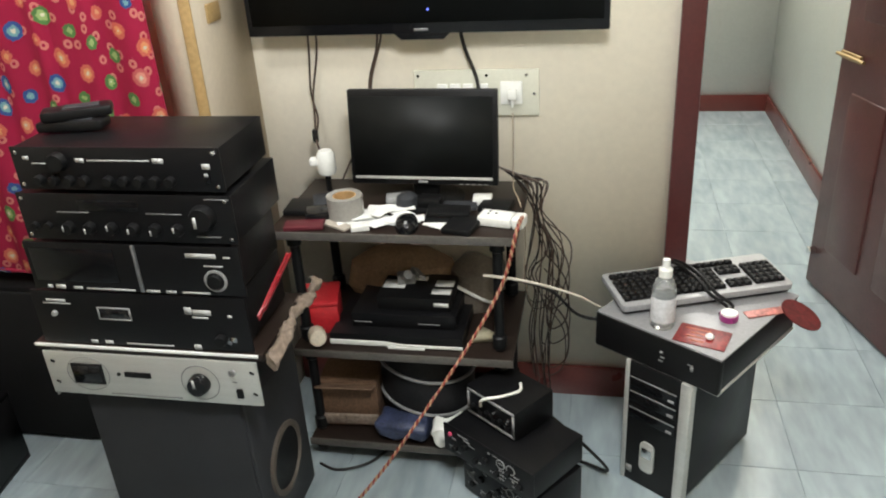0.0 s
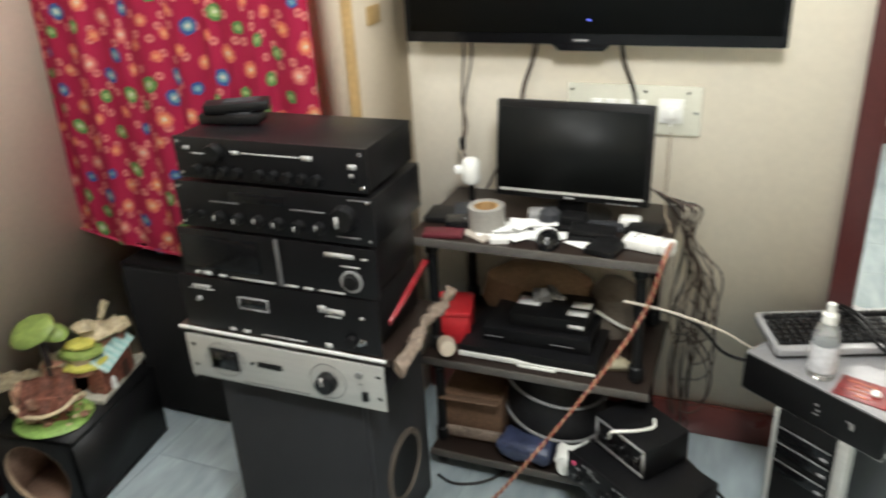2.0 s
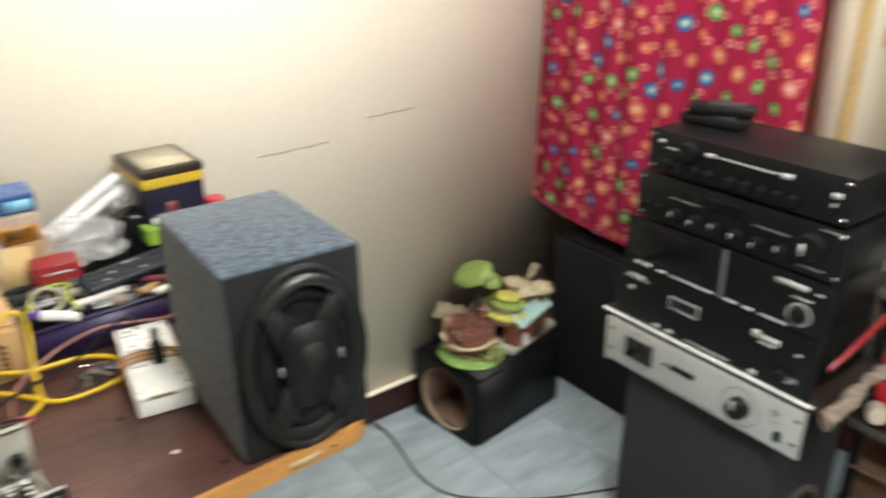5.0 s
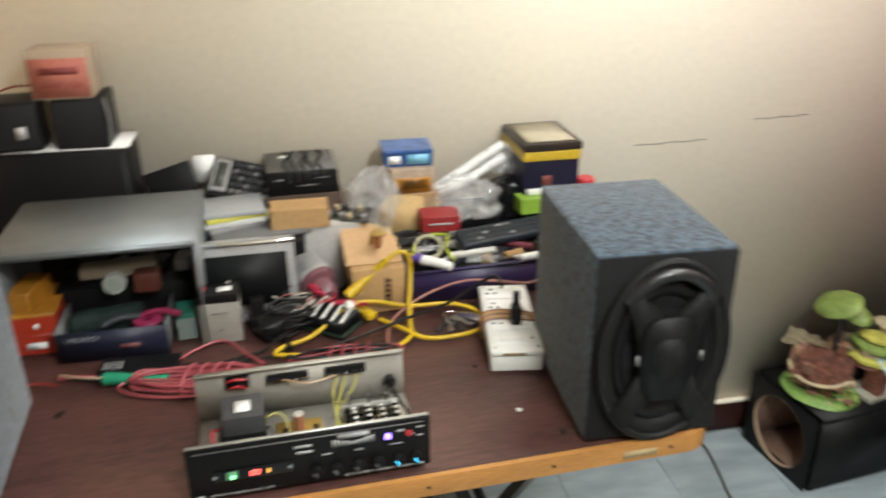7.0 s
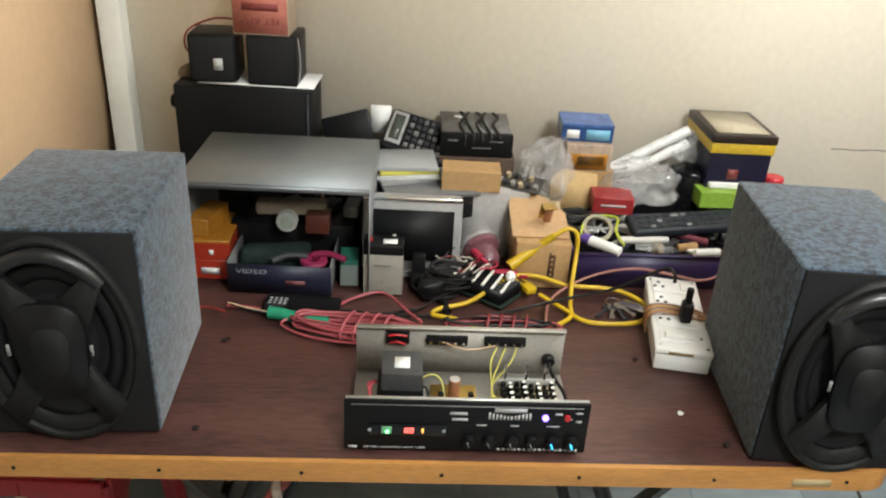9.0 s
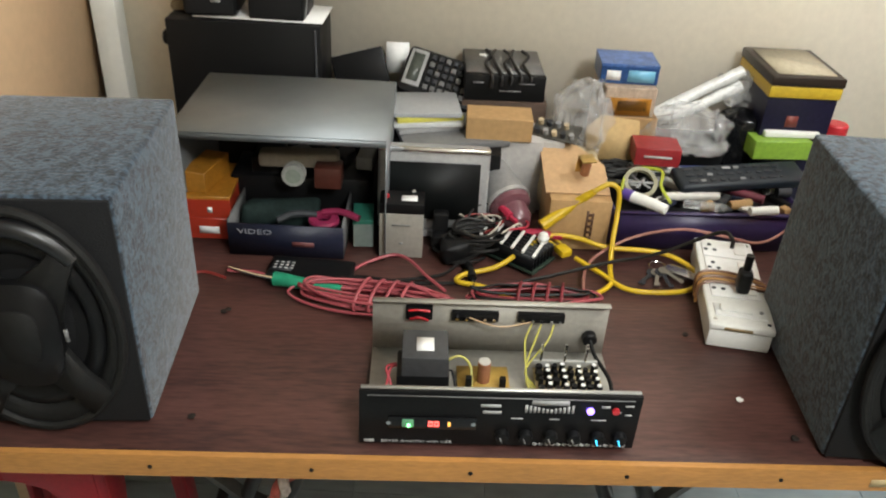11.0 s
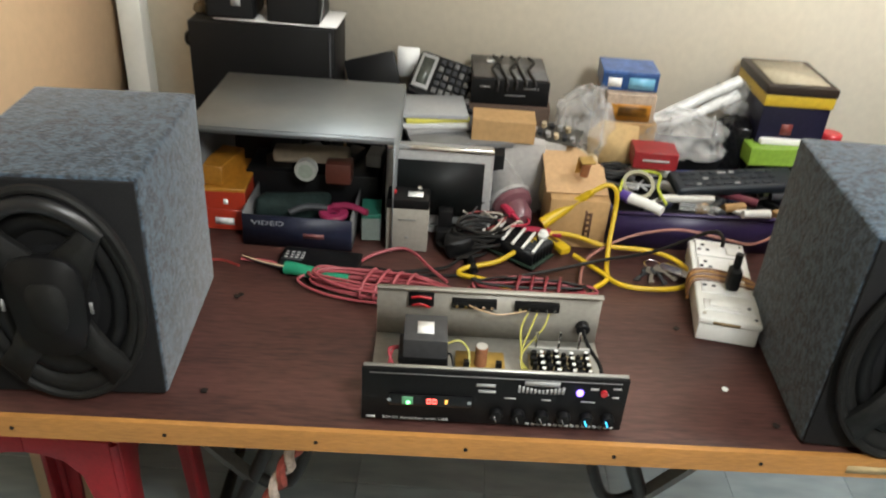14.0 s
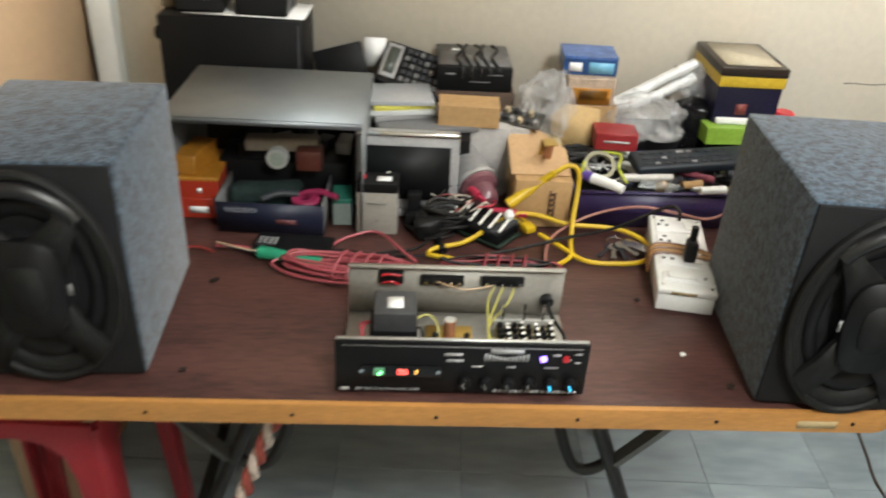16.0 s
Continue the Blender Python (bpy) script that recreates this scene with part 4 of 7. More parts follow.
part("top_cover", box(0.343, 0.392, 0.006, (0, 0.197, 0.093), bev=0.002), mat("silver_grey_paint", (0.31, 0.31, 0.32), 0.52, 0.3, var=0.1), SF, "silver-grey top cover")
part("lower_trim", box(0.343, 0.39, 0.006, (0, 0.195, -0.001), bev=0.002), SILVER, SF)
part("front_ports", bars([(0.02, 0.058, 0.008, 0.006), (0.024, 0.045, 0.010, 0.004), (0.02, 0.034, 0.012, 0.004), (0.098, 0.055, 0.016, 0.003), (0.102, 0.046, 0.008, 0.012)], -0.0035), DIM_PRINT, SF)
TOPZ = 0.4775


def keyboard(at, rz, tilt):
    ob = thing("keyboard", at, rz, "silver and black computer keyboard, its cable folded over it", "keyboard")
    ob.matrix_basis = pose(*at, tilt, 0, rz)
    part("base", prism(round_rect(0.455, 0.165, 0.012), 0.018, (0, 0, 0), bev=0.003), mat("silver_keyboard_case", (0.40, 0.40, 0.41), 0.4, 0.2), ob)
    part("underside", prism(round_rect(0.445, 0.155, 0.012), 0.008, (0, 0, -0.0075)), BLACK, ob)
    for x0, x1, y0, y1 in ((-0.215, 0.055, -0.062, 0.035), (0.065, 0.125, 0.0, 0.035), (0.065, 0.125, -0.062, -0.03), (0.135, 0.215, -0.062, 0.035), (-0.215, 0.125, 0.045, 0.062)):
        part("key_bed", box(x1 - x0, y1 - y0, 0.002, ((x0 + x1) / 2, (y0 + y1) / 2, 0.0175)), BLACK, ob)
        nx, ny = max(1, round((x1 - x0) / 0.0195)), max(1, round((y1 - y0) / 0.0195))
        ks = []
        for i in range(nx):
            for j in range(ny):
                ks.append(box((x1 - x0) / nx - 0.003, (y1 - y0) / ny - 0.003, 0.007, (x0 + (i + 0.5) * (x1 - x0) / nx, y0 + (j + 0.5) * (y1 - y0) / ny, 0.0195)))
        tagged(part("keys", join(*ks), BLACK, ob), "block of black keys", kind="stuff")
    return ob


keyboard((2.168, -0.168, TOPZ + 0.014), 20, 3)
KBD = [(2.105, -0.105, TOPZ + 0.048), (2.135, -0.150, TOPZ + 0.056), (2.165, -0.200, TOPZ + 0.052), (2.195, -0.250, TOPZ + 0.034), (2.235, -0.275, TOPZ + 0.012), (2.215, -0.300, TOPZ + 0.006)]
for o in (0.0, 0.014):
    solid("keyboard_cable", tube([(x + o, y + 0.6 * o, z) for x, y, z in KBD], 0.0042, 8, 7), BLACK, (0, 0, 0), 0, "black cable folded over the keyboard", "cable", "folded keyboard cable")
bot = thing("pump_bottle", (2.075, -0.355, TOPZ), 0, "clear plastic spray bottle with a white pump cap, half full", "bottle")
CLEAR = mat("clear_plastic", (0.85, 0.88, 0.88), 0.08, var=0.02, trans=0.85)
part("bottle", lathe([(0, 0), (0.026, 0), (0.029, 0.005), (0.029, 0.105), (0.022, 0.125), (0.013, 0.135), (0.013, 0.142)], 24), CLEAR, bot)
part("label_band", lathe([(0.0296, 0.02), (0.0298, 0.021), (0.0298, 0.085), (0.0296, 0.086)], 24), mat("pale_label", (0.70, 0.70, 0.72), 0.5, var=0.15, scale=40), bot)
part("cap", lathe([(0, 0.136), (0.016, 0.136), (0.016, 0.155), (0.009, 0.160), (0.009, 0.180), (0, 0.182)], 20), WHITE, bot)
CARD = mat("red_printed_card", (0.26, 0.022, 0.022), 0.4, var=0.4, scale=30, tint=(0.10, 0.01, 0.012))
gc = thing("greeting_card", (2.165, -0.400, TOPZ), -20, "dark red printed card with orange lettering", "card")
part("card", box(0.12, 0.085, 0.002, bev=0.0005), CARD, gc)
part("print", join(*[box(0.06 - 0.01 * i, 0.007, 0.0006, (-0.015 + 0.01 * (i % 2), 0.025 - 0.017 * i, 0.002)) for i in range(4)]), mat("orange_print", (0.50, 0.16, 0.10), 0.5), gc)
solid("crumpled_tissue", lathe([(0, 0), (0.008, 0), (0.011, 0.006), (0.006, 0.012), (0, 0.013)], 10), PAPER, (2.18, -0.41, TOPZ + 0.003), 0, "small crumpled scrap of paper on the card", "paper")
bx = thing("round_tin", (2.235, -0.315, TOPZ), 0, "small round pink and white tin", "tin")
part("tin", lathe([(0, 0), (0.021, 0), (0.022, 0.002), (0.022, 0.016), (0, 0.016)], 26), mat("magenta_lacquer", (0.35, 0.03, 0.20), 0.3), bx)
part("lid", lathe([(0, 0.0162), (0.020, 0.0162), (0.019, 0.021), (0, 0.022)], 26), WHITE, bx)
solid("pink_card", box(0.10, 0.03, 0.003, bev=0.0005), mat("pink_red_print", (0.52, 0.16, 0.13), 0.45, var=0.3, scale=60), (2.325, -0.275, TOPZ), 20, "pinkish red printed strip of card", "card")
fan = lathe([(0, 0), (0.052, 0), (0.052, 0.003), (0, 0.003)], 32, (0, 0, 0.0), (8, 24, 0))
solid("red_round_fan", fan, mat("dark_red_card", (0.14, 0.018, 0.018), 0.5, var=0.3, scale=40), (2.412, -0.262, TOPZ - 0.010), 0, "dark red round card sticking out behind the computer", "card")

# ---- black power supplies on the floor ----
R2 = random.Random(9)


def floor_amplifier(at, rz, w, d, h, label):
    ob = thing("black_amplifier", at, rz, label, "amplifier", "amplifiers stacked on the floor")
    part("case", box(w - 0.01, d, h - 0.006, (0, d / 2 + 0.003, 0.003), bev=0.003), BLACK_METAL, ob)
    part("front_panel", box(w, 0.006, h, (0, 0.002, 0), bev=0.002), BLACK_METAL, ob)
    part("lettering", bars([(R2.uniform(-0.42, 0.42) * w, R2.uniform(0.15, 0.9) * h, R2.uniform(0.006, 0.03), R2.uniform(0.002, 0.006)) for _ in range(26)], -0.0015), DIM_PRINT, ob)
    for i in range(7):
        knob(ob, -0.36 * w + 0.12 * w * i, h * (0.30 + 0.25 * (i % 2)), 0.009, 0.010, BLACK)
    for i in range(2):
        part("dial_ring", lathe([(0.011, 0), (0.014, 0), (0.014, 0.002), (0.011, 0.002)], 20, (0.16 * w + 0.032 * i, -0.001, h * 0.72), (90, 0, 0)), GREY, ob)
    for x in (-0.4, 0.4):
        for y in (0.15, 0.85):
            part("foot", cyl(0.009, 0.008, (x * w, y * d, -0.0075), seg=12), BLACK, ob)
    return ob


floor_amplifier((1.688, -0.545, 0.008), -38, 0.262, 0.17, 0.125, "black amplifier case with a crowded front panel, standing on the floor")
PS = floor_amplifier((1.662, -0.558, 0.1415), -35, 0.300, 0.195, 0.086, "black amplifier lying on another black amplifier")
knob(PS, -0.125, 0.062, 0.006, 0.006, mat("pink_lamp", (0.7, 0.08, 0.18), 0.3))
P2 = thing("regulator_box", (1.660, -0.480, 0.2285), -38, "small black regulator box with exposed terminals", "regulator")
part("case", box(0.175, 0.135, 0.085, (0, 0.075, 0), bev=0.003), BLACK_METAL, P2)
part("terminal_plate", frame_bm(0.165, 0.075, 0.006, 0.004, (0, 0.005, 0.004)), GREY, P2)
for i in range(6):
    part("terminal", join(cyl(0.007, 0.012, (-0.06 + 0.024 * i, 0.006, 0.035 + 0.010 * (i % 2)), (90, 0, 0), 10), box(0.014, 0.004, 0.014, (-0.06 + 0.024 * i, 0.004, 0.018))), CHROME if i % 2 else BLACK, P2)
part("white_lead", tube([(-0.03, 0.0, 0.05), (-0.01, -0.01, 0.085), (0.02, 0.03, 0.0895), (0.035, 0.075, 0.090), (0.015, 0.10, 0.090)], 0.004), WHITE, P2)

# ---- the folding table ----
TB = thing("folding_table", (0.919, -2.200, 0), 92.4, "folding table with a worn maroon top and orange wooden edging", "table")
TL, TDp, TZ = 1.285, 0.885, 0.75
part("tabletop", prism([(x, y + TDp / 2) for x, y in round_rect(TL, TDp, 0.045)], 0.024, (0, 0, TZ - 0.026), bev=0.001), TABLETOP, TB, "worn maroon laminate top")


def edging():
    o, i = round_rect(TL + 0.016, TDp + 0.016, 0.052, 8), round_rect(TL - 0.001, TDp - 0.001, 0.045, 8)
    bm = bmesh.new()
    z0, z1 = TZ - 0.032, TZ + 0.0015
    rings = [[bm.verts.new((x, y + TDp / 2, z)) for x, y in ring] for ring, z in ((o, z0), (o, z1 - 0.003), ([(a[0] * 0.998, a[1] * 0.998) for a in o], z1), (i, z1), (i, z0))]
    k = len(o)
    for a in range(5):
        for s in range(k):
            bm.faces.new((rings[a][s], rings[a][(s + 1) % k], rings[(a + 1) % 5][(s + 1) % k], rings[(a + 1) % 5][s]))
    bmesh.ops.recalc_face_normals(bm, faces=bm.faces[:])
    return bm


part("edging", edging(), WOODEDGE, TB, "orange varnished wooden edging")
for i in range(7):
    part("nail", cyl(0.0028, 0.002, (-0.57 + 0.19 * i, -0.0075, TZ - 0.016), (90, 0, 0), 8), BLACK, TB)
part("tape_patch", box(0.055, 0.0012, 0.012, (0.52, -0.0088, TZ - 0.024)), mat("yellowed_tape", (0.55, 0.42, 0.22), 0.5), TB)
LEGS = mat("dark_steel_tube", (0.035, 0.033, 0.03), 0.45, 0.4, var=0.2)
for sgn in (-1, 1):
    for y in (0.25, 0.72):
        part("leg", tube([(sgn * 0.22, y, TZ - 0.03), (sgn * 0.30, y, 0.50), (sgn * 0.38, y, 0.30), (sgn * 0.49, y, 0.013)], 0.013, 10, 3), LEGS, TB)
    part("foot_bar", tube([(sgn * 0.49, 0.25, 0.013), (sgn * 0.49, 0.72, 0.013)], 0.013, 10, 2), LEGS, TB)
    part("link_frame", tube([(sgn * 0.17, 0.27, TZ - 0.03), (sgn * 0.235, 0.27, 0.49), (sgn * 0.272, 0.27, 0.38), (sgn * 0.295, 0.27, 0.352), (sgn * 0.32, 0.27, 0.352), (sgn * 0.345, 0.27, 0.37)], 0.011, 10, 5), LEGS, TB)
    part("brace", tube([(sgn * 0.60, 0.25, TZ - 0.03), (sgn * 0.46, 0.25, 0.52), (sgn * 0.345, 0.25, 0.385)], 0.014, 4, 4), mat("grey_steel_strip", (0.13, 0.125, 0.115), 0.45, 0.5), TB)


# ---- carpeted loudspeakers ----
DRIVER = mat("satin_black_driver_plastic", (0.015, 0.015, 0.0145), 0.55, var=0.2)
DRIVER.node_tree.nodes["Principled BSDF"].inputs["Specular IOR Level"].default_value = 0.18
BROW = mat("glossy_black_brow", (0.010, 0.010, 0.011), 0.34, var=0.1)
BROW.node_tree.nodes["Principled BSDF"].inputs["Specular IOR Level"].default_value = 0.6


def carpet_speaker(at, rz, w, d, h, label):
    ob = thing("table_speaker", at, rz, label, "loudspeaker", "pair of carpeted loudspeakers")
    part("cabinet", box(w, d, h, (0, d / 2, 0), bev=0.005, seg=3), CARPET, ob)
    part("baffle", box(w - 0.004, 0.006, h - 0.006, (0, -0.001, 0.003), bev=0.002), mat("black_felt", (0.012, 0.012, 0.013), 0.95, var=0.25, fine=500, bump=0.5), ob)
    cz = h * 0.50
    rx, rz_ = w * 0.455, h * 0.472

    def stretch(bm):
        bm.transform(Matrix.Translation((0, -0.004, cz)) @ Matrix.Diagonal((rx, 1, rz_, 1)) @ pose(0, 0, 0, 90, 0, 0))
        return bm

    part("driver_frame", stretch(lathe([(0.80, 0.0), (1.0, 0.0), (1.0, 0.008), (0.94, 0.014), (0.84, 0.010), (0.80, 0.002)], 48)), DRIVER, ob, "glossy black oval driver frame")
    part("surround", stretch(lathe([(0.60, 0.002), (0.68, 0.012), (0.76, 0.012), (0.82, 0.002)], 48)), BLACK, ob)
    part("cone", stretch(lathe([(0.62, 0.004), (0.40, -0.002), (0.18, -0.004), (0.18, 0.002)], 48)), mat("black_cone_paper", (0.014, 0.014, 0.015), 0.6, var=0.2), ob)
    part("dust_cap", stretch(lathe([(0.26, 0.0), (0.20, 0.010), (0.10, 0.014), (0, 0.016)], 32)), DRIVER, ob)
    # four blades, broad at the shield and narrow at the rim, over a rounded shield and under a glossy brow
    for a in (48, 132, 228, 312):
        low = a > 180
        wide, narrow = (0.20, 0.17) if low else (0.27, 0.085)
        blade = [(0.34, -wide), (0.70, -(wide + narrow) / 2 * 0.8), (0.985, -narrow), (0.985, narrow), (0.70, (wide + narrow) / 2 * 0.8), (0.34, wide)]
        bm = prism(blade, 0.010, bev=0.0035)
        for v in bm.verts:
            v.co.z -= 0.012 * max(0.0, math.hypot(v.co.x, v.co.y) - 0.45)
        bm.transform(Matrix.Translation((0, -0.020, cz)) @ Matrix.Diagonal((rx, 1, rz_, 1)) @ pose(0, 0, 0, 90, 0, 0) @ pose(0, 0, 0, 0, 0, a))
        part("grille_arm", bm, DRIVER, ob)
    def shield(r, h0, h1, bev):
        ring = []
        for i in range(32):
            q = 2 * math.pi * i / 32
            c, n = math.cos(q), math.sin(q)
            k = r / (abs(c) ** 3.2 + abs(n) ** 3.2) ** (1 / 3.2)
            ring.append((k * c * (0.92 + 0.10 * n), k * n))
        bm = prism(ring, h1, bev=bev)
        bm.transform(Matrix.Translation((0, h0, cz)) @ Matrix.Diagonal((rx, 1, rz_, 1)) @ pose(0, 0, 0, 90, 0, 0))
        return bm
    part("grille_shield", shield(0.47, -0.022, 0.013, 0.004), BLACK, ob, "matt black rounded shield")
    part("shield_ridge", shield(0.24, -0.034, 0.004, 0.002), DRIVER, ob)
    part("grille_rim", tube([(rx * 1.0 * math.cos(q), -0.016, cz + rz_ * 1.0 * math.sin(q)) for q in [i * math.pi / 16 for i in range(32)]], 0.006, 8, 3, True), DRIVER, ob)
    brow = tube([(rx * 0.90 * math.cos(q), -0.018 - 0.006 * math.sin(math.pi * i / 14), cz + rz_ * 0.90 * math.sin(q)) for i, q in [(i, math.pi * (0.24 + 0.52 * i / 14)) for i in range(15)]], 0.010, 10, 3)
    part("brow", brow, BROW, ob, "glossy black curved brow")
    for x, z in ((-rx * 0.50, -0.004), (rx * 0.50, -0.004)):
        part("badge", box(0.004, 0.002, 0.016, (x, -0.036, cz + z)), DIM_PRINT, ob)
    return ob


carpet_speaker((0.894, -2.703, TZ + 0.001), 94.5, 0.222, 0.280, 0.311, "loudspeaker in blue-grey flecked carpet, beside the metal cover")
carpet_speaker((0.888, -1.662, TZ + 0.001), 88.0, 0.208, 0.290, 0.308, "loudspeaker in blue-grey flecked carpet, beside the extension board")


# ---- the opened amplifier ----
AMP = thing("open_amplifier", (0.899, -2.169, TZ + 0.004), 92.4, "home-built stereo amplifier with its cover off and lamps lit", "amplifier")
AW, AD = 0.334, 0.178
CASE = mat("grey_painted_chassis", (0.40, 0.38, 0.33), 0.5, 0.1, var=0.1)
part("floor_pan", box(AW - 0.012, AD - 0.006, 0.003, (0, AD / 2, 0.004)), CASE, AMP)
part("back_panel", box(AW - 0.012, 0.002, 0.086, (0, AD - 0.002, 0.004)), CASE, AMP, "grey rear panel")
part("back_lip", box(AW - 0.012, 0.010, 0.002, (0, AD - 0.006, 0.089)), CASE, AMP)
part("front_plate", box(AW - 0.012, 0.002, 0.080, (0, 0.006, 0.004)), CASE, AMP)
part("front_lip", box(AW - 0.004, 0.005, 0.002, (0, 0.0055, 0.0835)), SILVER, AMP)
part("front_panel", box(AW, 0.005, 0.083, (0, 0.0015, 0.001), bev=0.0015), BLACK, AMP, "black front panel with white print")
for x in (-0.13, 0.13):
    for y in (0.02, AD - 0.02):
        part("foot", cyl(0.007, 0.005, (x, y, -0.0045), seg=12), BLACK, AMP)
YF = -0.0015
FADED = mat("faded_white_print", (0.46, 0.46, 0.46), 0.5, var=0.15)
part("lettering", bars([(-0.012, 0.066, 0.024, 0.004), (-0.010, 0.056, 0.022, 0.004), (0.124, 0.068, 0.010, 0.003), (0.140, 0.060, 0.006, 0.002), (0.152, 0.070, 0.010, 0.002), (0.152, 0.056, 0.008, 0.002), (0.02, 0.047, 0.014, 0.0015), (0.065, 0.047, 0.012, 0.0015), (0.118, 0.047, 0.018, 0.0015)], YF - 0.0006), FADED, AMP)
part("badge", join(*[box(0.003, 0.001, 0.005 + 0.0012 * abs(i - 5.5), (0.030 + 0.005 * i, YF - 0.0006, 0.057)) for i in range(12)], box(0.044, 0.001, 0.007, (0.058, YF - 0.0006, 0.069))), FADED, AMP, "plain white badge over an equaliser row")
part("stripe", join(*[box(0.005, 0.001, 0.004, (0.045 + 0.0072 * i, YF - 0.0006, 0.004), (0, 20, 0)) for i in range(16)], box(0.012, 0.001, 0.004, (-0.155, YF - 0.0006, 0.004))), FADED, AMP)
part("model_name", letters("20+20 Amplifier with USB", 0.0050, (-0.098, YF - 0.0004, 0.006), UP, 0.0004, 0.085), FADED, AMP)
part("groove", box(AW - 0.02, 0.001, 0.0012, (0, YF - 0.0005, 0.0775)), DIM_PRINT, AMP)
usb = part("player_window", box(0.105, 0.003, 0.019, (-0.080, YF - 0.0012, 0.028), bev=0.001), BLACK_GLOSS, AMP)
part("usb_port", box(0.014, 0.004, 0.012, (-0.109, YF - 0.002, 0.0315), bev=0.001), mat("green_lit_port", (0.16, 0.42, 0.24), 0.4), usb)
part("green_lamp", cyl(0.0022, 0.002, (-0.108, YF - 0.004, 0.036), (90, 0, 0), 10), mat("green_lamp", (0.2, 1.0, 0.3), 0.3, emit=6), usb, "glowing green lamp")
REDLED = mat("red_digits", (1.0, 0.10, 0.08), 0.3, emit=5)
for i in range(2):
    part("digit", frame_bm(0.0055, 0.007, 0.0012, 0.0012, (-0.082 + 0.007 * i, YF - 0.0032, 0.034)), REDLED, usb, "glowing red display digit")
part("amber_lamp", box(0.003, 0.0012, 0.006, (-0.060, YF - 0.0032, 0.0345)), mat("amber_lamp", (1.0, 0.5, 0.1), 0.3, emit=2), usb)
for x in (-0.132, -0.031):
    part("screw", cyl(0.0028, 0.003, (x, YF, 0.0375), (90, 0, 0), 10), CHROME, AMP)
for i, x in enumerate((0.008, 0.036, 0.066, 0.094, 0.123, 0.150)):
    k = knob(AMP, x - 0.004, 0.022, 0.0088, 0.009, BLACK, None)
    for c in (k,):
        c.location.y = YF - 0.001
    part("pointer", box(0.0016, 0.001, 0.009, (x - 0.004, -0.0115 + YF, 0.0165), (0, -20, 0)), mat("glowing_pointer", (0.05, 0.55, 0.95), 0.3, emit=3) if i > 3 else DIM_PRINT, AMP)
part("power_lamp", lathe([(0, 0), (0.0045, 0), (0.0045, 0.003), (0.002, 0.006), (0, 0.0065)], 16, (0.106, YF, 0.062), (90, 0, 0)), mat("violet_lamp", (0.26, 0.16, 1.0), 0.3, emit=6), AMP, "glowing blue-violet indicator lamp")
part("red_button", cyl(0.0045, 0.004, (0.136, YF, 0.063), (90, 0, 0), 14), RED, AMP)
tr = part("transformer", box(0.066, 0.052, 0.048, (-0.092, 0.082, 0.010), bev=0.003), BLACK, AMP, "mains transformer with a white label")
part("core", box(0.058, 0.058, 0.078, (-0.090, 0.086, 0.008), bev=0.002), mat("transformer_steel", (0.075, 0.077, 0.082), 0.45, 0.4), tr)
part("paper_label", box(0.022, 0.026, 0.001, (-0.090, 0.084, 0.0862)), PAPER, tr)
part("mount", box(0.060, 0.014, 0.004, (-0.092, 0.056, 0.007)), CASE, tr)
pcb = part("supply_board", box(0.068, 0.062, 0.0016, (-0.012, 0.096, 0.016)), mat("yellow_circuit_board", (0.45, 0.28, 0.06), 0.4, var=0.12), AMP, "yellow power supply board")
part("capacitor", cyl(0.0085, 0.032, (-0.012, 0.098, 0.0176), bev=0.001), mat("copper_brown_sleeve", (0.35, 0.15, 0.08), 0.25), pcb)
part("capacitor_top", cyl(0.0078, 0.001, (-0.012, 0.098, 0.0492)), SILVER, pcb)
for x in (-0.032, 0.012):
    part("diode", box(0.008, 0.008, 0.016, (x, 0.086, 0.0176), bev=0.001), BLACK, pcb)
tb = part("tone_board", box(0.088, 0.062, 0.0016, (0.100, 0.098, 0.018)), mat("cream_circuit_board", (0.55, 0.44, 0.24), 0.45, var=0.2, scale=60), AMP, "cream amplifier board crowded with capacitors")
R3 = random.Random(3)
for i in range(32):
    x, y = 0.062 + 0.0105 * (i % 8), 0.076 + 0.0125 * (i // 8) + R3.uniform(-0.002, 0.002)
    cap = part("capacitor", cyl(R3.uniform(0.0032, 0.0048), R3.uniform(0.009, 0.015), (x, y, 0.0196), seg=12), BLACK, tb)
    part("capacitor_top", cyl(0.003, 0.0008, (x, y, 0.0345), seg=10), WHITE, cap) if i % 2 else None
part("heat_sink", box(0.090, 0.005, 0.012, (0.100, 0.127, 0.0196), bev=0.0005), SILVER, tb)
for x in (0.066, 0.098, 0.126):
    part("transistor_screw", cyl(0.002, 0.028, (x, 0.1265, 0.031), seg=8), CHROME, tb)
part("mains_inlet", box(0.036, 0.008, 0.020, (-0.098, AD - 0.007, 0.062), bev=0.001), BLACK, AMP)
part("mains_links", tube([(-0.110, AD - 0.012, 0.064), (-0.098, AD - 0.017, 0.070), (-0.086, AD - 0.012, 0.062)], 0.0018, 6), RED, AMP)
part("mains_links", tube([(-0.112, AD - 0.013, 0.078), (-0.10, AD - 0.016, 0.082), (-0.084, AD - 0.013, 0.078)], 0.0018, 6), RED, AMP)
for x0 in (-0.022, 0.068):
    blk = part("terminal_block", box(0.064, 0.008, 0.014, (x0, AD - 0.007, 0.062), bev=0.001), BLACK, AMP)
    for i in range(5):
        part("terminal", cyl(0.0024, 0.006, (x0 - 0.025 + 0.0125 * i, AD - 0.011, 0.069), (90, 0, 0), 8), CHROME, blk)
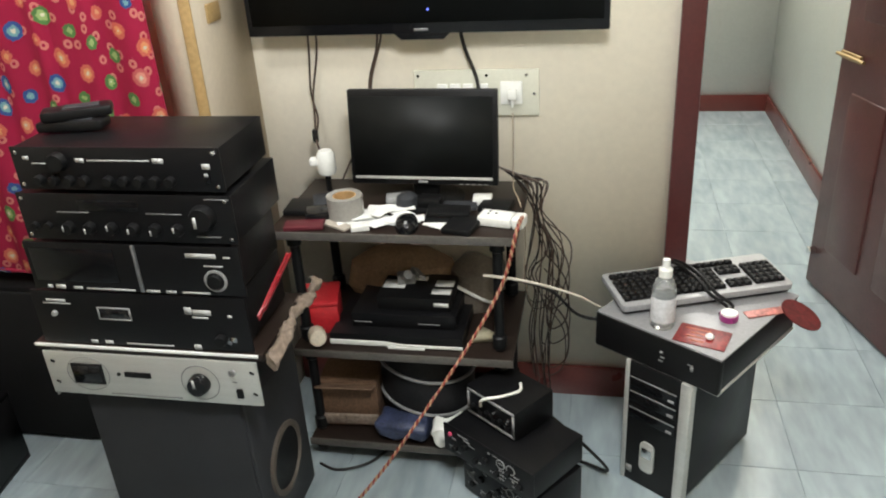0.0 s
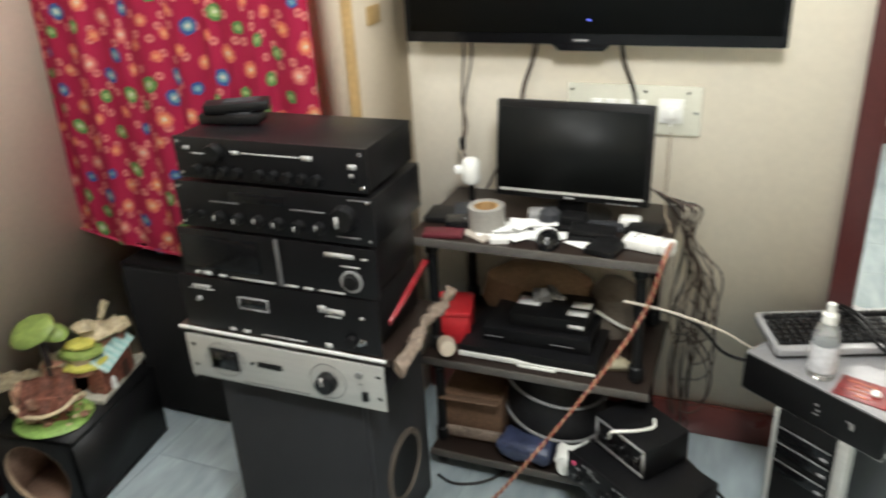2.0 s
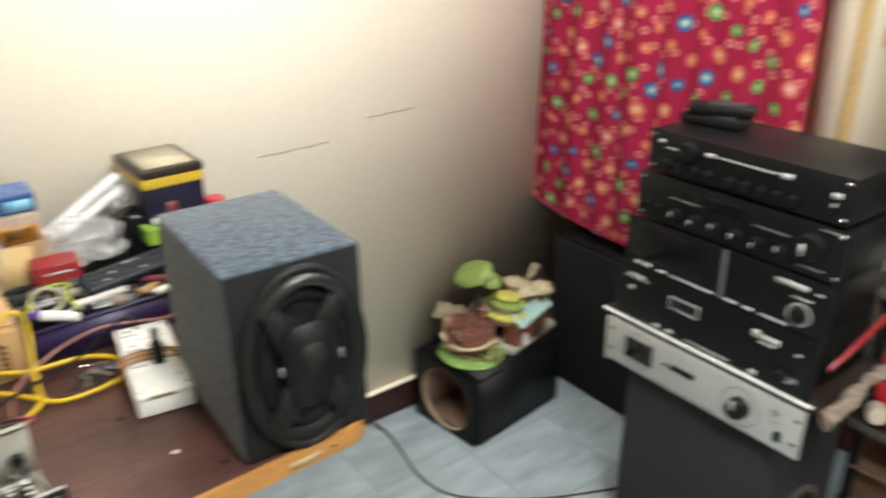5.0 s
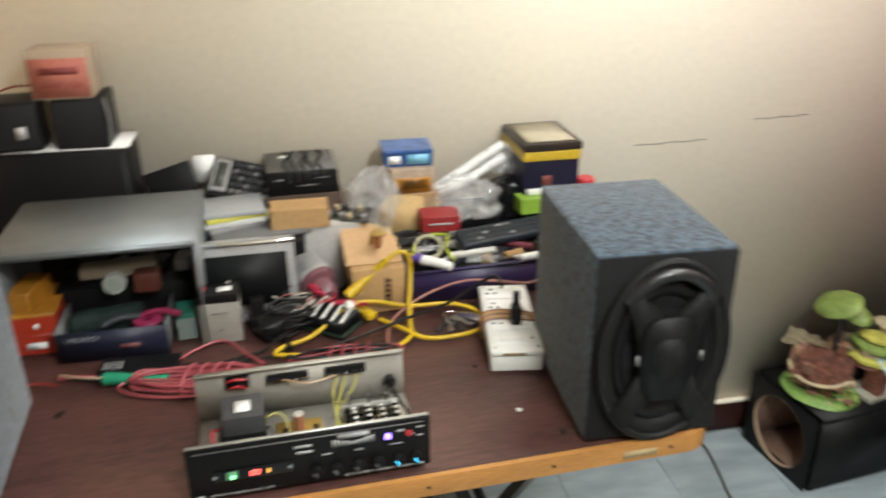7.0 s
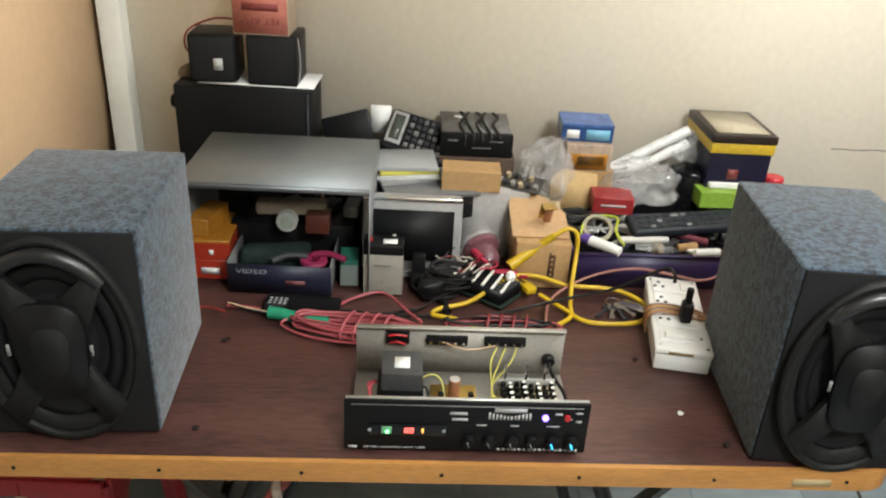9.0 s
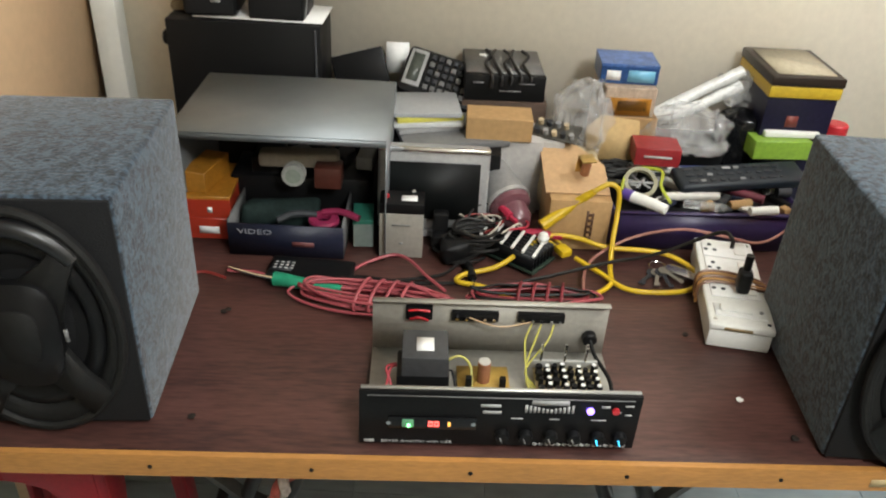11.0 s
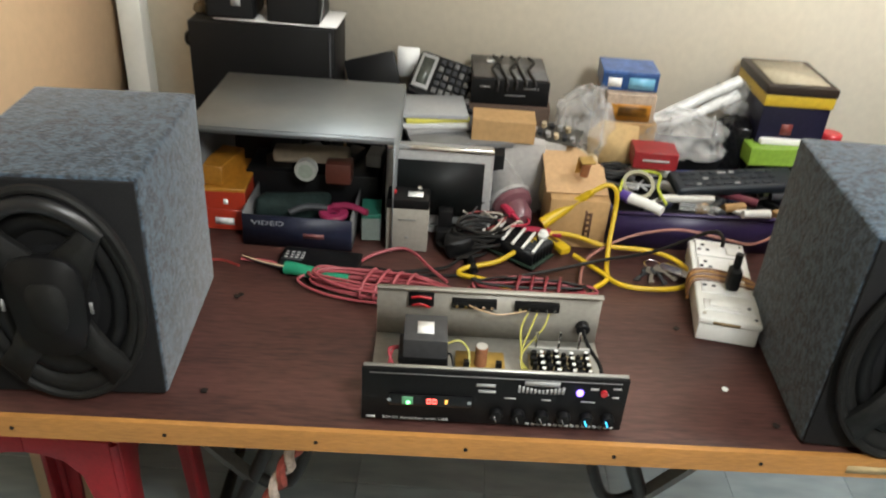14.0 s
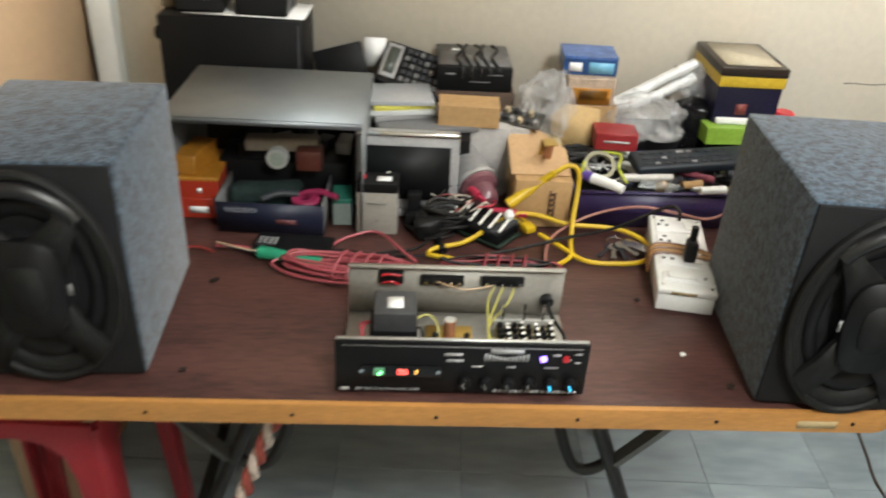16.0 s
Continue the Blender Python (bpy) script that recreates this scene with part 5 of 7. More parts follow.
part("cable_gland", cyl(0.010, 0.014, (0.138, AD - 0.003, 0.038), (90, 0, 0), bev=0.002), BLACK, AMP)
YW = mat("yellow_green_wire", (0.50, 0.46, 0.10), 0.4)
part("wire", tube([(0.138, AD - 0.016, 0.038), (0.142, AD - 0.04, 0.030), (0.152, 0.09, 0.030), (0.150, 0.05, 0.020)], 0.003, 6), BLACK, AMP)
for i, x in enumerate((0.055, 0.068, 0.085)):
    part("wire", tube([(x, AD - 0.014, 0.062), (x - 0.01, AD - 0.035, 0.050), (0.045, 0.115, 0.030 - 0.003 * i), (0.046 + 0.004 * i, 0.09, 0.018), (0.06, 0.065, 0.017)], 0.0014, 6), YW, AMP)
part("wire", tube([(-0.065, 0.10, 0.045), (-0.045, 0.105, 0.052), (-0.030, 0.10, 0.040), (-0.028, 0.08, 0.016)], 0.0016, 6), YW, AMP)
part("wire", tube([(-0.068, 0.085, 0.030), (-0.055, 0.090, 0.040), (-0.048, 0.07, 0.020), (-0.04, 0.03, 0.010)], 0.0016, 6), BLACK, AMP)
for o in (0.0, 0.006):
    part("wire", tube([(-0.118, 0.09 + o, 0.045), (-0.132 - o, 0.082, 0.050), (-0.138 + o, 0.060, 0.036), (-0.146 - o, 0.040, 0.024), (-0.148 + o, 0.022, 0.010)], 0.0018, 6), mat("pink_red_wire", (0.50, 0.07, 0.09), 0.4), AMP)
part("wire", tube([(-0.03, AD - 0.014, 0.070), (0.01, AD - 0.024, 0.064), (0.055, AD - 0.014, 0.066)], 0.0012, 6), mat("beige_wire", (0.5, 0.33, 0.18), 0.4), AMP)

# ---- ornament on the subwoofer box ----
def crumple(bm, amount, size, seed=0):
    for v in bm.verts:
        v.co += amount * noise.noise_vector(v.co * size + Vector((seed, seed * 0.7, 0)))
    return bm


orn = thing("cottage_ornament", (0.190, -0.785, 0.237), 10, "painted resin cottage ornament with a tree and tiled roofs", "ornament")
GREEN = mat("painted_lawn_green", (0.25, 0.42, 0.10), 0.55, var=0.25, scale=30, bump=0.3)
LEAF = mat("painted_leaf_green", (0.24, 0.33, 0.08), 0.5, var=0.2, scale=35)
ROOF = mat("painted_pink_brown_roof", (0.42, 0.20, 0.13), 0.55, var=0.3, scale=40, bump=0.3)
CREAMP = mat("painted_cream", (0.62, 0.50, 0.32), 0.5, var=0.2, scale=30)
TEAL = mat("painted_teal_roof", (0.33, 0.58, 0.55), 0.45, var=0.15, scale=30)
YELLOWG = mat("painted_yellow_green", (0.55, 0.52, 0.10), 0.5, var=0.2, scale=30)
BROWN_DARK = mat("painted_dark_brown", (0.06, 0.03, 0.02), 0.6)
bd = lathe([(0, 0), (0.10, 0), (0.112, 0.008), (0.10, 0.018), (0, 0.022)], 30)
bd.transform(Matrix.Diagonal((0.95, 0.85, 1, 1)))
part("lawn", crumple(bd, 0.004, 30), GREEN, orn)
part("platform", box(0.085, 0.24, 0.016, (0.055, 0.19, 0.002), (0, 0, 4), bev=0.003), mat("painted_grey_cream", (0.46, 0.44, 0.36), 0.55, var=0.25, scale=40), orn)
BRICKP = mat("painted_brick_red", (0.30, 0.105, 0.065), 0.6, var=0.35, scale=70, bump=0.3)
RPINK = mat("painted_pink_clay", (0.44, 0.23, 0.15), 0.55, var=0.35, scale=60, bump=0.4)
PALE = mat("painted_pale_straw", (0.56, 0.47, 0.30), 0.55, var=0.3, scale=50, bump=0.3)


def sheet_roof(w, d, sag, wave, thick, at, rot, seed):
    """A thin painted roof sheet, sagging between its edges and rippled along them."""
    bm = bmesh.new()
    nx, ny = 12, 9
    grid = [[bm.verts.new((w * (i / nx - 0.5), d * (j / ny - 0.5), -sag * (1 - (2 * j / ny - 1) ** 2) + wave * math.sin(i * 1.5 + seed) * abs(2 * j / ny - 1))) for j in range(ny + 1)] for i in range(nx + 1)]
    for i in range(nx):
        for j in range(ny):
            bm.faces.new((grid[i][j], grid[i + 1][j], grid[i + 1][j + 1], grid[i][j + 1]))
    bmesh.ops.solidify(bm, geom=bm.faces[:], thickness=thick)
    return crumple(place(bm, at, rot), 0.003, 60, seed)


part("cottage_wall", crumple(box(0.095, 0.085, 0.075, (0.0, 0.0, 0.016), (0, 0, 22), bev=0.004), 0.003, 50), BRICKP, orn)
part("cottage_roof", sheet_roof(0.135, 0.105, 0.004, 0.004, 0.006, (0.022, -0.026, 0.098), (38, 0, 22), 1), BRICKP, orn, "brick-brown sloping roof")
part("cottage_roof", sheet_roof(0.130, 0.080, 0.003, 0.003, 0.006, (-0.006, 0.038, 0.108), (-34, 0, 22), 2), ROOF, orn)
part("eave", tube([(-0.062, -0.062, 0.078), (-0.02, -0.080, 0.064), (0.035, -0.072, 0.062), (0.078, -0.042, 0.072), (0.092, -0.004, 0.086)], 0.0055, 8), CREAMP, orn, "cream wavy edge of the roof")
part("gable_ornament", crumple(box(0.022, 0.012, 0.040, (0.012, -0.068, 0.082), (20, 0, 22), bev=0.004), 0.003, 70), RPINK, orn)
part("side_roof", sheet_roof(0.120, 0.075, 0.010, 0.006, 0.005, (-0.078, 0.010, 0.112), (14, 8, 30), 3), PALE, orn, "pale wavy straw roof")
part("side_wall", crumple(box(0.070, 0.055, 0.090, (-0.070, 0.006, 0.014), (0, 0, 30), bev=0.004), 0.004, 50, 2), RPINK, orn)
part("back_roof", sheet_roof(0.080, 0.060, 0.008, 0.005, 0.005, (-0.020, 0.075, 0.140), (18, -6, 10), 5), PALE, orn)
part("back_wall", box(0.055, 0.045, 0.120, (-0.018, 0.075, 0.014), (0, 0, 10), bev=0.004), ROOF, orn)
for i, (x, y, z) in enumerate(((0.012, -0.045, 0.030), (-0.020, -0.050, 0.028), (-0.088, -0.022, 0.05), (-0.062, -0.030, 0.06))):
    part("opening", box(0.013, 0.006, 0.022, (x, y, z), (0, 0, 22), bev=0.002), BROWN_DARK, orn)
for i, (z, r, m) in enumerate(((0.118, 0.064, YELLOWG), (0.150, 0.058, LEAF), (0.170, 0.040, YELLOWG))):
    bm = lathe([(0, 0.010), (r * 0.6, 0.012), (r, 0.004), (r * 1.04, -0.004), (r * 0.8, -0.006), (0, -0.004)], 22)
    bm.transform(Matrix.Diagonal((1.0, 0.8, 1, 1)))
    part("terrace", crumple(place(bm, (0.042, 0.115, z), (6 - 5 * i, 4, 20)), 0.004, 45, i), m, orn)
    part("terrace_wall", cyl(r * 0.66, 0.030, (0.042, 0.115, z - 0.030), seg=14), CREAMP if i else ROOF, orn)
for i, (x, y, z, s_) in enumerate(((0.055, 0.185, 0.165, 1.0), (0.075, 0.235, 0.158, 0.9), (0.030, 0.165, 0.190, 0.7))):
    bm = lathe([(0, 0.052 * s_), (0.012 * s_, 0.026 * s_), (0.034 * s_, 0.010 * s_), (0.050 * s_, 0.012 * s_), (0.048 * s_, 0.004 * s_), (0, 0.0)], 6)
    part("pointed_roof", crumple(place(bm, (x, y, z), (8, 6, 20 * i)), 0.004, 60, i), PALE, orn)
    part("turret", crumple(box(0.046 * s_, 0.046 * s_, z - 0.012, (x, y, 0.014), (0, 0, 20 * i), bev=0.004), 0.003, 40, i), (ROOF, BRICKP, CREAMP)[i], orn)
for i in range(13):
    part("awning_rib", box(0.058, 0.0115, 0.006, (0.098 - 0.0008 * i, 0.100 + 0.0122 * i, 0.108 + 0.0016 * i), (0, 34, 2), bev=0.002), TEAL if i % 2 else mat("painted_pale_teal", (0.50, 0.66, 0.62), 0.45), orn)
part("shop_wall", box(0.05, 0.150, 0.090, (0.072, 0.175, 0.014), (0, 0, 2), bev=0.003), BRICKP, orn)
part("shop_door", box(0.004, 0.028, 0.050, (0.099, 0.205, 0.016), (0, 0, 2), bev=0.001), BROWN_DARK, orn)
part("figure", crumple(lathe([(0, 0), (0.010, 0.002), (0.008, 0.016), (0.010, 0.026), (0.005, 0.036), (0, 0.038)], 10, (0.100, 0.140, 0.016)), 0.003, 90), WHITE, orn, "small white painted lump")
part("tree_trunk", tube([(-0.02, 0.055, 0.02), (-0.022, 0.058, 0.12), (-0.026, 0.060, 0.20), (-0.034, 0.062, 0.238)], (0.012, 0.008), 8), mat("painted_dark_bark", (0.03, 0.022, 0.02), 0.6), orn)
for at, r, tilt in (((-0.045, 0.055, 0.242), 0.066, (34, -14, 0)), ((0.002, 0.080, 0.226), 0.036, (26, 16, 0))):
    lf = lathe([(0, 0.010), (r * 0.5, 0.012), (r * 0.86, 0.006), (r, -0.003), (r * 0.5, -0.004), (0, -0.006)], 24)
    lf.transform(Matrix.Diagonal((1.12, 0.82, 1, 1)))
    part("tree_crown", crumple(place(lf, at, tilt), 0.005, 42), LEAF, orn)
part("chimney", crumple(tube([(0.060, 0.205, 0.205), (0.066, 0.212, 0.228), (0.074, 0.220, 0.250)], (0.008, 0.013), 8), 0.004, 80), PALE, orn)
R5 = random.Random(11)
for i in range(40):
    a, r = R5.uniform(0, 6.28), R5.uniform(0.045, 0.100)
    s_ = R5.uniform(0.006, 0.014)
    part("bush", crumple(lathe([(0, 0), (s_, s_ * 0.3), (s_ * 0.8, s_), (0, s_ * 1.3)], 8, (r * math.cos(a), r * math.sin(a) * 0.85, 0.015 + 0.0022 * (i % 9))), 0.004, 90, i), (LEAF, CREAMP, RPINK, CREAMP, GREEN)[i % 5], orn)

# ---- cables at the wall and trolley ----
CABLE = mat("black_cable", (0.014, 0.013, 0.012), 0.5, var=0.2)
BROWNC = mat("brown_cable", (0.075, 0.048, 0.034), 0.5, var=0.2)
WHITEC = mat("off_white_cable", (0.55, 0.50, 0.42), 0.5, var=0.1)


def cable(points, r, material, label, group="", seg=6):
    return solid("cable", tube(points, r, seg, 7), material, (0, 0, 0), 0, label, "cable", group)


for i in range(2):
    o = 0.022 * i
    cable([(1.142 + o, -0.03, 1.16), (1.135 + o, -0.02, 1.08), (1.125 + 0.3 * o, -0.018, 0.97), (1.14 - 0.4 * o, -0.03, 0.90), (1.15, -0.09, 0.86), (1.17, -0.12, 0.83)], 0.0030, BROWNC, "black cable hanging from the television", "cables under the television")
solid("cable_joint", cyl(0.008, 0.035, (0, 0, 0), bev=0.002), CABLE, (1.148, -0.088, 0.85), 0, "black plug joint on the hanging cable", "plug")
cable([(1.335, -0.03, 1.16), (1.325, -0.02, 1.09), (1.295, -0.015, 1.0), (1.29, -0.03, 0.90), (1.25, -0.06, 0.82), (1.21, -0.08, 0.74)], 0.0030, BROWNC, "black cable hanging from the television", "cables under the television")
cable([(1.350, -0.03, 1.16), (1.335, -0.022, 1.10), (1.302, -0.02, 1.0), (1.30, -0.05, 0.88)], 0.0028, BROWNC, "dark brown cable hanging from the television", "cables under the television")
cable([(1.55, -0.03, 1.16), (1.56, -0.02, 1.09), (1.59, -0.018, 1.0), (1.60, -0.05, 0.92), (1.585, -0.08, 0.80)], 0.0048, CABLE, "black cable hanging from the television", "cables under the television")
cable([(1.685, -0.035, 0.915), (1.688, -0.06, 0.85), (1.695, -0.14, 0.75), (1.715, -0.20, 0.735), (1.732, -0.22, 0.66), (1.728, -0.2, 0.50), (1.75, -0.12, 0.33)], 0.0020, mat("tan_cable", (0.34, 0.27, 0.19), 0.5), "off-white cord hanging from the socket plug")
RC = random.Random(21)
for i in range(15):
    x0 = 1.655 + 0.006 * i
    a, b = RC.uniform(-0.02, 0.04), RC.uniform(0.0, 0.085)
    low = RC.uniform(0.12, 0.42)
    pts = [(x0 - 0.02, -0.10, 0.80 - 0.004 * i), (x0 + 0.045, -0.115 - 0.008 * (i % 4), 0.755), (1.752 + a * 0.5, -0.10 - 0.01 * (i % 5), 0.66), (1.735 + a + b, -0.07 - 0.012 * (i % 4), 0.54), (1.715 + b, -0.06 - 0.01 * (i % 5), low + 0.05), (1.74 + b * 0.7, -0.07, low - 0.02)]
    if i % 2:
        pts += [(1.80 + 0.5 * b, -0.06 - 0.008 * (i % 3), low + 0.02), (1.805 + 0.4 * b, -0.07, low + 0.14), (1.77, -0.09, low + 0.24)]
    else:
        pts += [(1.72 + b, -0.05, max(0.02, low - 0.16)), (1.735 + b, -0.08, max(0.008, low - 0.30))]
    cable(pts, RC.uniform(0.0014, 0.0026), (CABLE, BROWNC, BROWNC)[i % 3], "dark cable in the tangle beside the trolley", "cable tangle beside the trolley")
cable([(1.64, -0.36, 0.60), (1.72, -0.36, 0.592), (1.786, -0.35, 0.573), (1.87, -0.32, 0.53), (1.93, -0.27, 0.47), (1.98, -0.20, 0.42)], 0.0038, WHITEC, "off-white cable running to the computers")
cable([(1.70, -0.30, 0.56), (1.80, -0.28, 0.52), (1.87, -0.26, 0.44), (1.94, -0.24, 0.42), (1.99, -0.19, 0.43)], 0.0042, CABLE, "black cable running to the computers")
cable([(1.80, -0.42, 0.24), (1.90, -0.42, 0.14), (1.96, -0.38, 0.03), (1.90, -0.33, 0.006), (1.82, -0.30, 0.006)], 0.0045, CABLE, "black cable on the floor behind the amplifier")
cable([(1.16, -0.42, 0.006), (1.22, -0.44, 0.006), (1.30, -0.40, 0.006), (1.36, -0.30, 0.006)], 0.004, CABLE, "black cable on the floor under the trolley")
ORANGE = mat("orange_brown_flex", (0.50, 0.29, 0.17), 0.5, var=0.2, scale=60)
REDF = mat("dark_red_flex", (0.25, 0.03, 0.025), 0.5, var=0.2)


def twisted(points, r, turn, materials, names, label, gap=None):
    """Two strands laid round one another along a line."""
    ob = thing("twisted_cable", (0, 0, 0), 0, label, "cable")
    line = smooth_line(points, 26)
    gap = gap or r
    run = 0.0
    strands = ([], [])
    for i, p in enumerate(line):
        d = (line[min(i + 1, len(line) - 1)] - line[max(i - 1, 0)]).normalized()
        s = d.cross(Vector((0, 0.1, 1))).normalized()
        u = s.cross(d)
        run += (p - line[i - 1]).length if i else 0
        a = run * turn
        o = gap * (math.cos(a) * s + math.sin(a) * u)
        strands[0].append(p + o)
        strands[1].append(p - o)
    for st, m, nm in zip(strands, materials, names):
        part("strand", tube(st, r, 6, 1, smooth=False), m, ob, nm)
    return ob


twisted([(1.735, -0.30, 0.735), (1.733, -0.415, 0.755), (1.697, -0.425, 0.616), (1.619, -0.48, 0.474), (1.481, -0.56, 0.270), (1.38, -0.58, 0.12), (1.285, -0.62, 0.012), (1.20, -0.80, 0.008)], 0.0029, 260, (ORANGE, REDF), ("orange strand", "dark red strand"), "orange and red twisted flex trailing from the trolley to the floor", 0.0027)
cable([(0.012, -1.09, 0.12), (0.03, -1.06, 0.03), (0.10, -1.04, 0.005), (0.20, -1.055, 0.004), (0.32, -1.075, 0.004), (0.45, -1.04, 0.004), (0.60, -0.86, 0.004), (0.70, -0.66, 0.004)], 0.0035, BROWNC, "thin brown cable across the floor by the skirting")

# scratches on the long wall
SCR = mat("grey_scuff", (0.42, 0.36, 0.27), 0.8, var=0.3, scale=30)
west = bpy.data.objects["wall_west"]
for y0, y1, z, t in ((-0.995, -0.84, 0.971, 0.0017), (-1.316, -1.12, 0.922, 0.0015)):
    n = 9
    bm = tube([(0.0004, y0 + (y1 - y0) * i / n, z + 0.0012 * math.sin(i * 1.7) + 0.004 * i / n) for i in range(n + 1)], t, 5, 2)
    for v in bm.verts:
        v.co.x = 0.0006 + 0.10 * (v.co.x - 0.0004)
    sc = part("scratch", bm, SCR, west)
    sc.matrix_parent_inverse = west.matrix_basis.inverted()

# ---- clutter on the table: the metal cover and what is under it ----
Z = TZ + 0.0008
FACE = 91.0
cov = thing("metal_cover", (0.491, -2.508, Z), FACE, "galvanised steel equipment cover standing like a shelf, scuffed", "metal cover")
W, D, H = 0.335, 0.262, 0.214
part("top", box(W, D, 0.0018, (0, D / 2, H - 0.0018)), STEEL, cov)
for sx in (-1, 1):
    part("side", box(0.0018, D, H - 0.002, (sx * (W / 2 - 0.0009), D / 2, 0)), STEEL, cov)
part("front_lip", box(W, 0.0016, 0.010, (0, 0.0008, H - 0.0122)), STEEL, cov)
ORBOX = mat("orange_red_carton", (0.40, 0.035, 0.015), 0.4, var=0.12, scale=20)
YBOX = mat("orange_yellow_carton", (0.45, 0.19, 0.02), 0.45, var=0.15, scale=20)


def carton(name, at, w, d, h, rz, material, label, category="box", lid=None, marks=()):
    ob = thing(name, at, rz, label, category)
    part("body", box(w, d, h, (0, d / 2, 0), bev=0.0012, seg=1), material, ob)
    if lid:
        part("lid", box(w + 0.001, d + 0.001, h * 0.16, (0, d / 2, h * 0.845), bev=0.001, seg=1), lid, ob)
    for m, spec in marks:
        part("print", bars(spec, -0.0008), m, ob)
    return ob


carton("red_carton", (0.452, -2.650, Z), 0.092, 0.13, 0.040, FACE, ORBOX, "orange-red carton with a pale label", marks=((PAPER, [(0.01, 0.018, 0.034, 0.013)]),))
carton("red_carton", (0.452, -2.648, Z + 0.0405), 0.092, 0.13, 0.040, FACE + 2, ORBOX, "orange-red carton with a yellow top", lid=YBOX, marks=((PAPER, [(0.012, 0.016, 0.008, 0.010)]),))
carton("yellow_carton", (0.440, -2.662, Z + 0.0815), 0.042, 0.09, 0.036, FACE - 12, YBOX, "small orange-yellow carton on the red ones")
NAVY = mat("navy_print_card", (0.014, 0.017, 0.038), 0.45, var=0.2, scale=12)
vb = thing("video_carton", (0.494, -2.503, Z), FACE - 0.5, "open navy carton printed VIDEO, full of tools", "carton")
part("front", box(0.188, 0.003, 0.058, (0, 0.0015, 0)), NAVY, vb)
part("back", box(0.188, 0.003, 0.075, (0, 0.1285, 0)), NAVY, vb)
for sx in (-1, 1):
    part("side", box(0.003, 0.124, 0.062, (sx * 0.0925, 0.065, 0)), mat("grey_card_inside", (0.14, 0.14, 0.14), 0.8), vb)
part("bottom", box(0.182, 0.122, 0.003, (0, 0.065, 0)), NAVY, vb)
part("lettering", letters("VIDEO", 0.0125, (-0.050, -0.0006, 0.044), UP, 0.0004, 0.056), mat("dull_print", (0.30, 0.31, 0.34), 0.5), vb, "white printed word VIDEO")
part("print", bars([(0.028, 0.024, 0.036, 0.009)], -0.0006), mat("dull_red_print", (0.18, 0.06, 0.06), 0.5), vb)
TOOLG = mat("dark_green_cloth", (0.014, 0.030, 0.027), 0.8, var=0.25, scale=30)
gp = box(0.13, 0.045, 0.05, bev=0.015, seg=3)
bmesh.ops.subdivide_edges(gp, edges=gp.edges[:], cuts=1, use_grid_fill=True)
solid("green_pouch", crumple(gp, 0.006, 40), TOOLG, (0.418, -2.525, Z + 0.012), FACE + 6, "dark green tool pouch in the carton", "pouch")
PINK = mat("pink_tape", (0.27, 0.022, 0.075), 0.4, var=0.12)
solid("pink_tape_roll", lathe([(0.012, 0), (0.024, 0), (0.026, 0.005), (0.024, 0.010), (0.012, 0.010), (0.012, 0)], 28), PINK, (0.462, -2.445, Z + 0.050), 0, "roll of pink tape in the carton", "tape roll")
for x, y, rz in ((0.47, -2.49, 20), (0.455, -2.42, -15)):
    solid("plier_grip", tube([(-0.03, 0, 0), (0, 0.004, 0.006), (0.035, 0, 0.002)], 0.006, 8), (PINK if rz < 0 else CHARCOAL), (x, y, Z + 0.060), rz + 90, "plastic tool grip in the carton", "tool")
for i, (x, y, w, d, h, z, m, nm, lb) in enumerate((
        (0.355, -2.50, 0.24, 0.10, 0.086, 0.0, BLACK, "dark_tool_case", "dark tool case under the metal cover"),
        (0.352, -2.59, 0.05, 0.08, 0.115, 0.0, BLACK, "black_component_box", "black component box under the metal cover"))):
    solid(nm, box(w, d, h, bev=0.004), m, (x - 0.03, y + 0.03 * i, Z + z), FACE, lb, "box")
solid("beige_adapter", box(0.135, 0.034, 0.026, bev=0.007, seg=3), mat("beige_plastic", (0.30, 0.25, 0.19), 0.5), (0.372, -2.498, Z + 0.110), FACE + 3, "long beige plastic adapter under the cover", "adapter")
tr2 = thing("solder_reel", (0.402, -2.503, Z + 0.086), FACE, "white solder reel standing on its rim", "reel")
part("reel", lathe([(0, 0), (0.019, 0), (0.020, 0.003), (0.017, 0.004), (0.017, 0.016), (0.020, 0.017), (0.019, 0.020), (0, 0.020)], 26, (0, 0.010, 0.0205), (90, 0, 0)), mat("translucent_grey_reel", (0.40, 0.41, 0.38), 0.35), tr2)
part("label_disc", cyl(0.013, 0.0008, (0, -0.0102, 0.0205), (90, 0, 0), 22), mat("pale_green_label", (0.30, 0.35, 0.29), 0.5), tr2)
solid("brown_relay", box(0.045, 0.04, 0.038, bev=0.003), mat("brown_bakelite", (0.10, 0.03, 0.02), 0.35), (0.395, -2.445, Z + 0.087), FACE, "brown moulded relay block", "relay")
for i in range(6):
    solid("dark_component", box(0.03 + 0.01 * (i % 3), 0.03, 0.02 + 0.006 * (i % 2), bev=0.004), (BLACK, CHARCOAL, GREY)[i % 3], (0.30 + 0.012 * (i % 2), -2.60 + 0.042 * i, Z + (0.116 if i < 1 else 0.087)), FACE + 17 * i, "dark electronic part under the cover", "component", "parts under the metal cover")
carton("teal_carton", (0.452, -2.381, Z), 0.034, 0.06, 0.052, FACE + 4, mat("grey_green_card", (0.20, 0.24, 0.22), 0.5, var=0.1), "small grey carton with a green top", lid=mat("green_card", (0.02, 0.16, 0.11), 0.5))
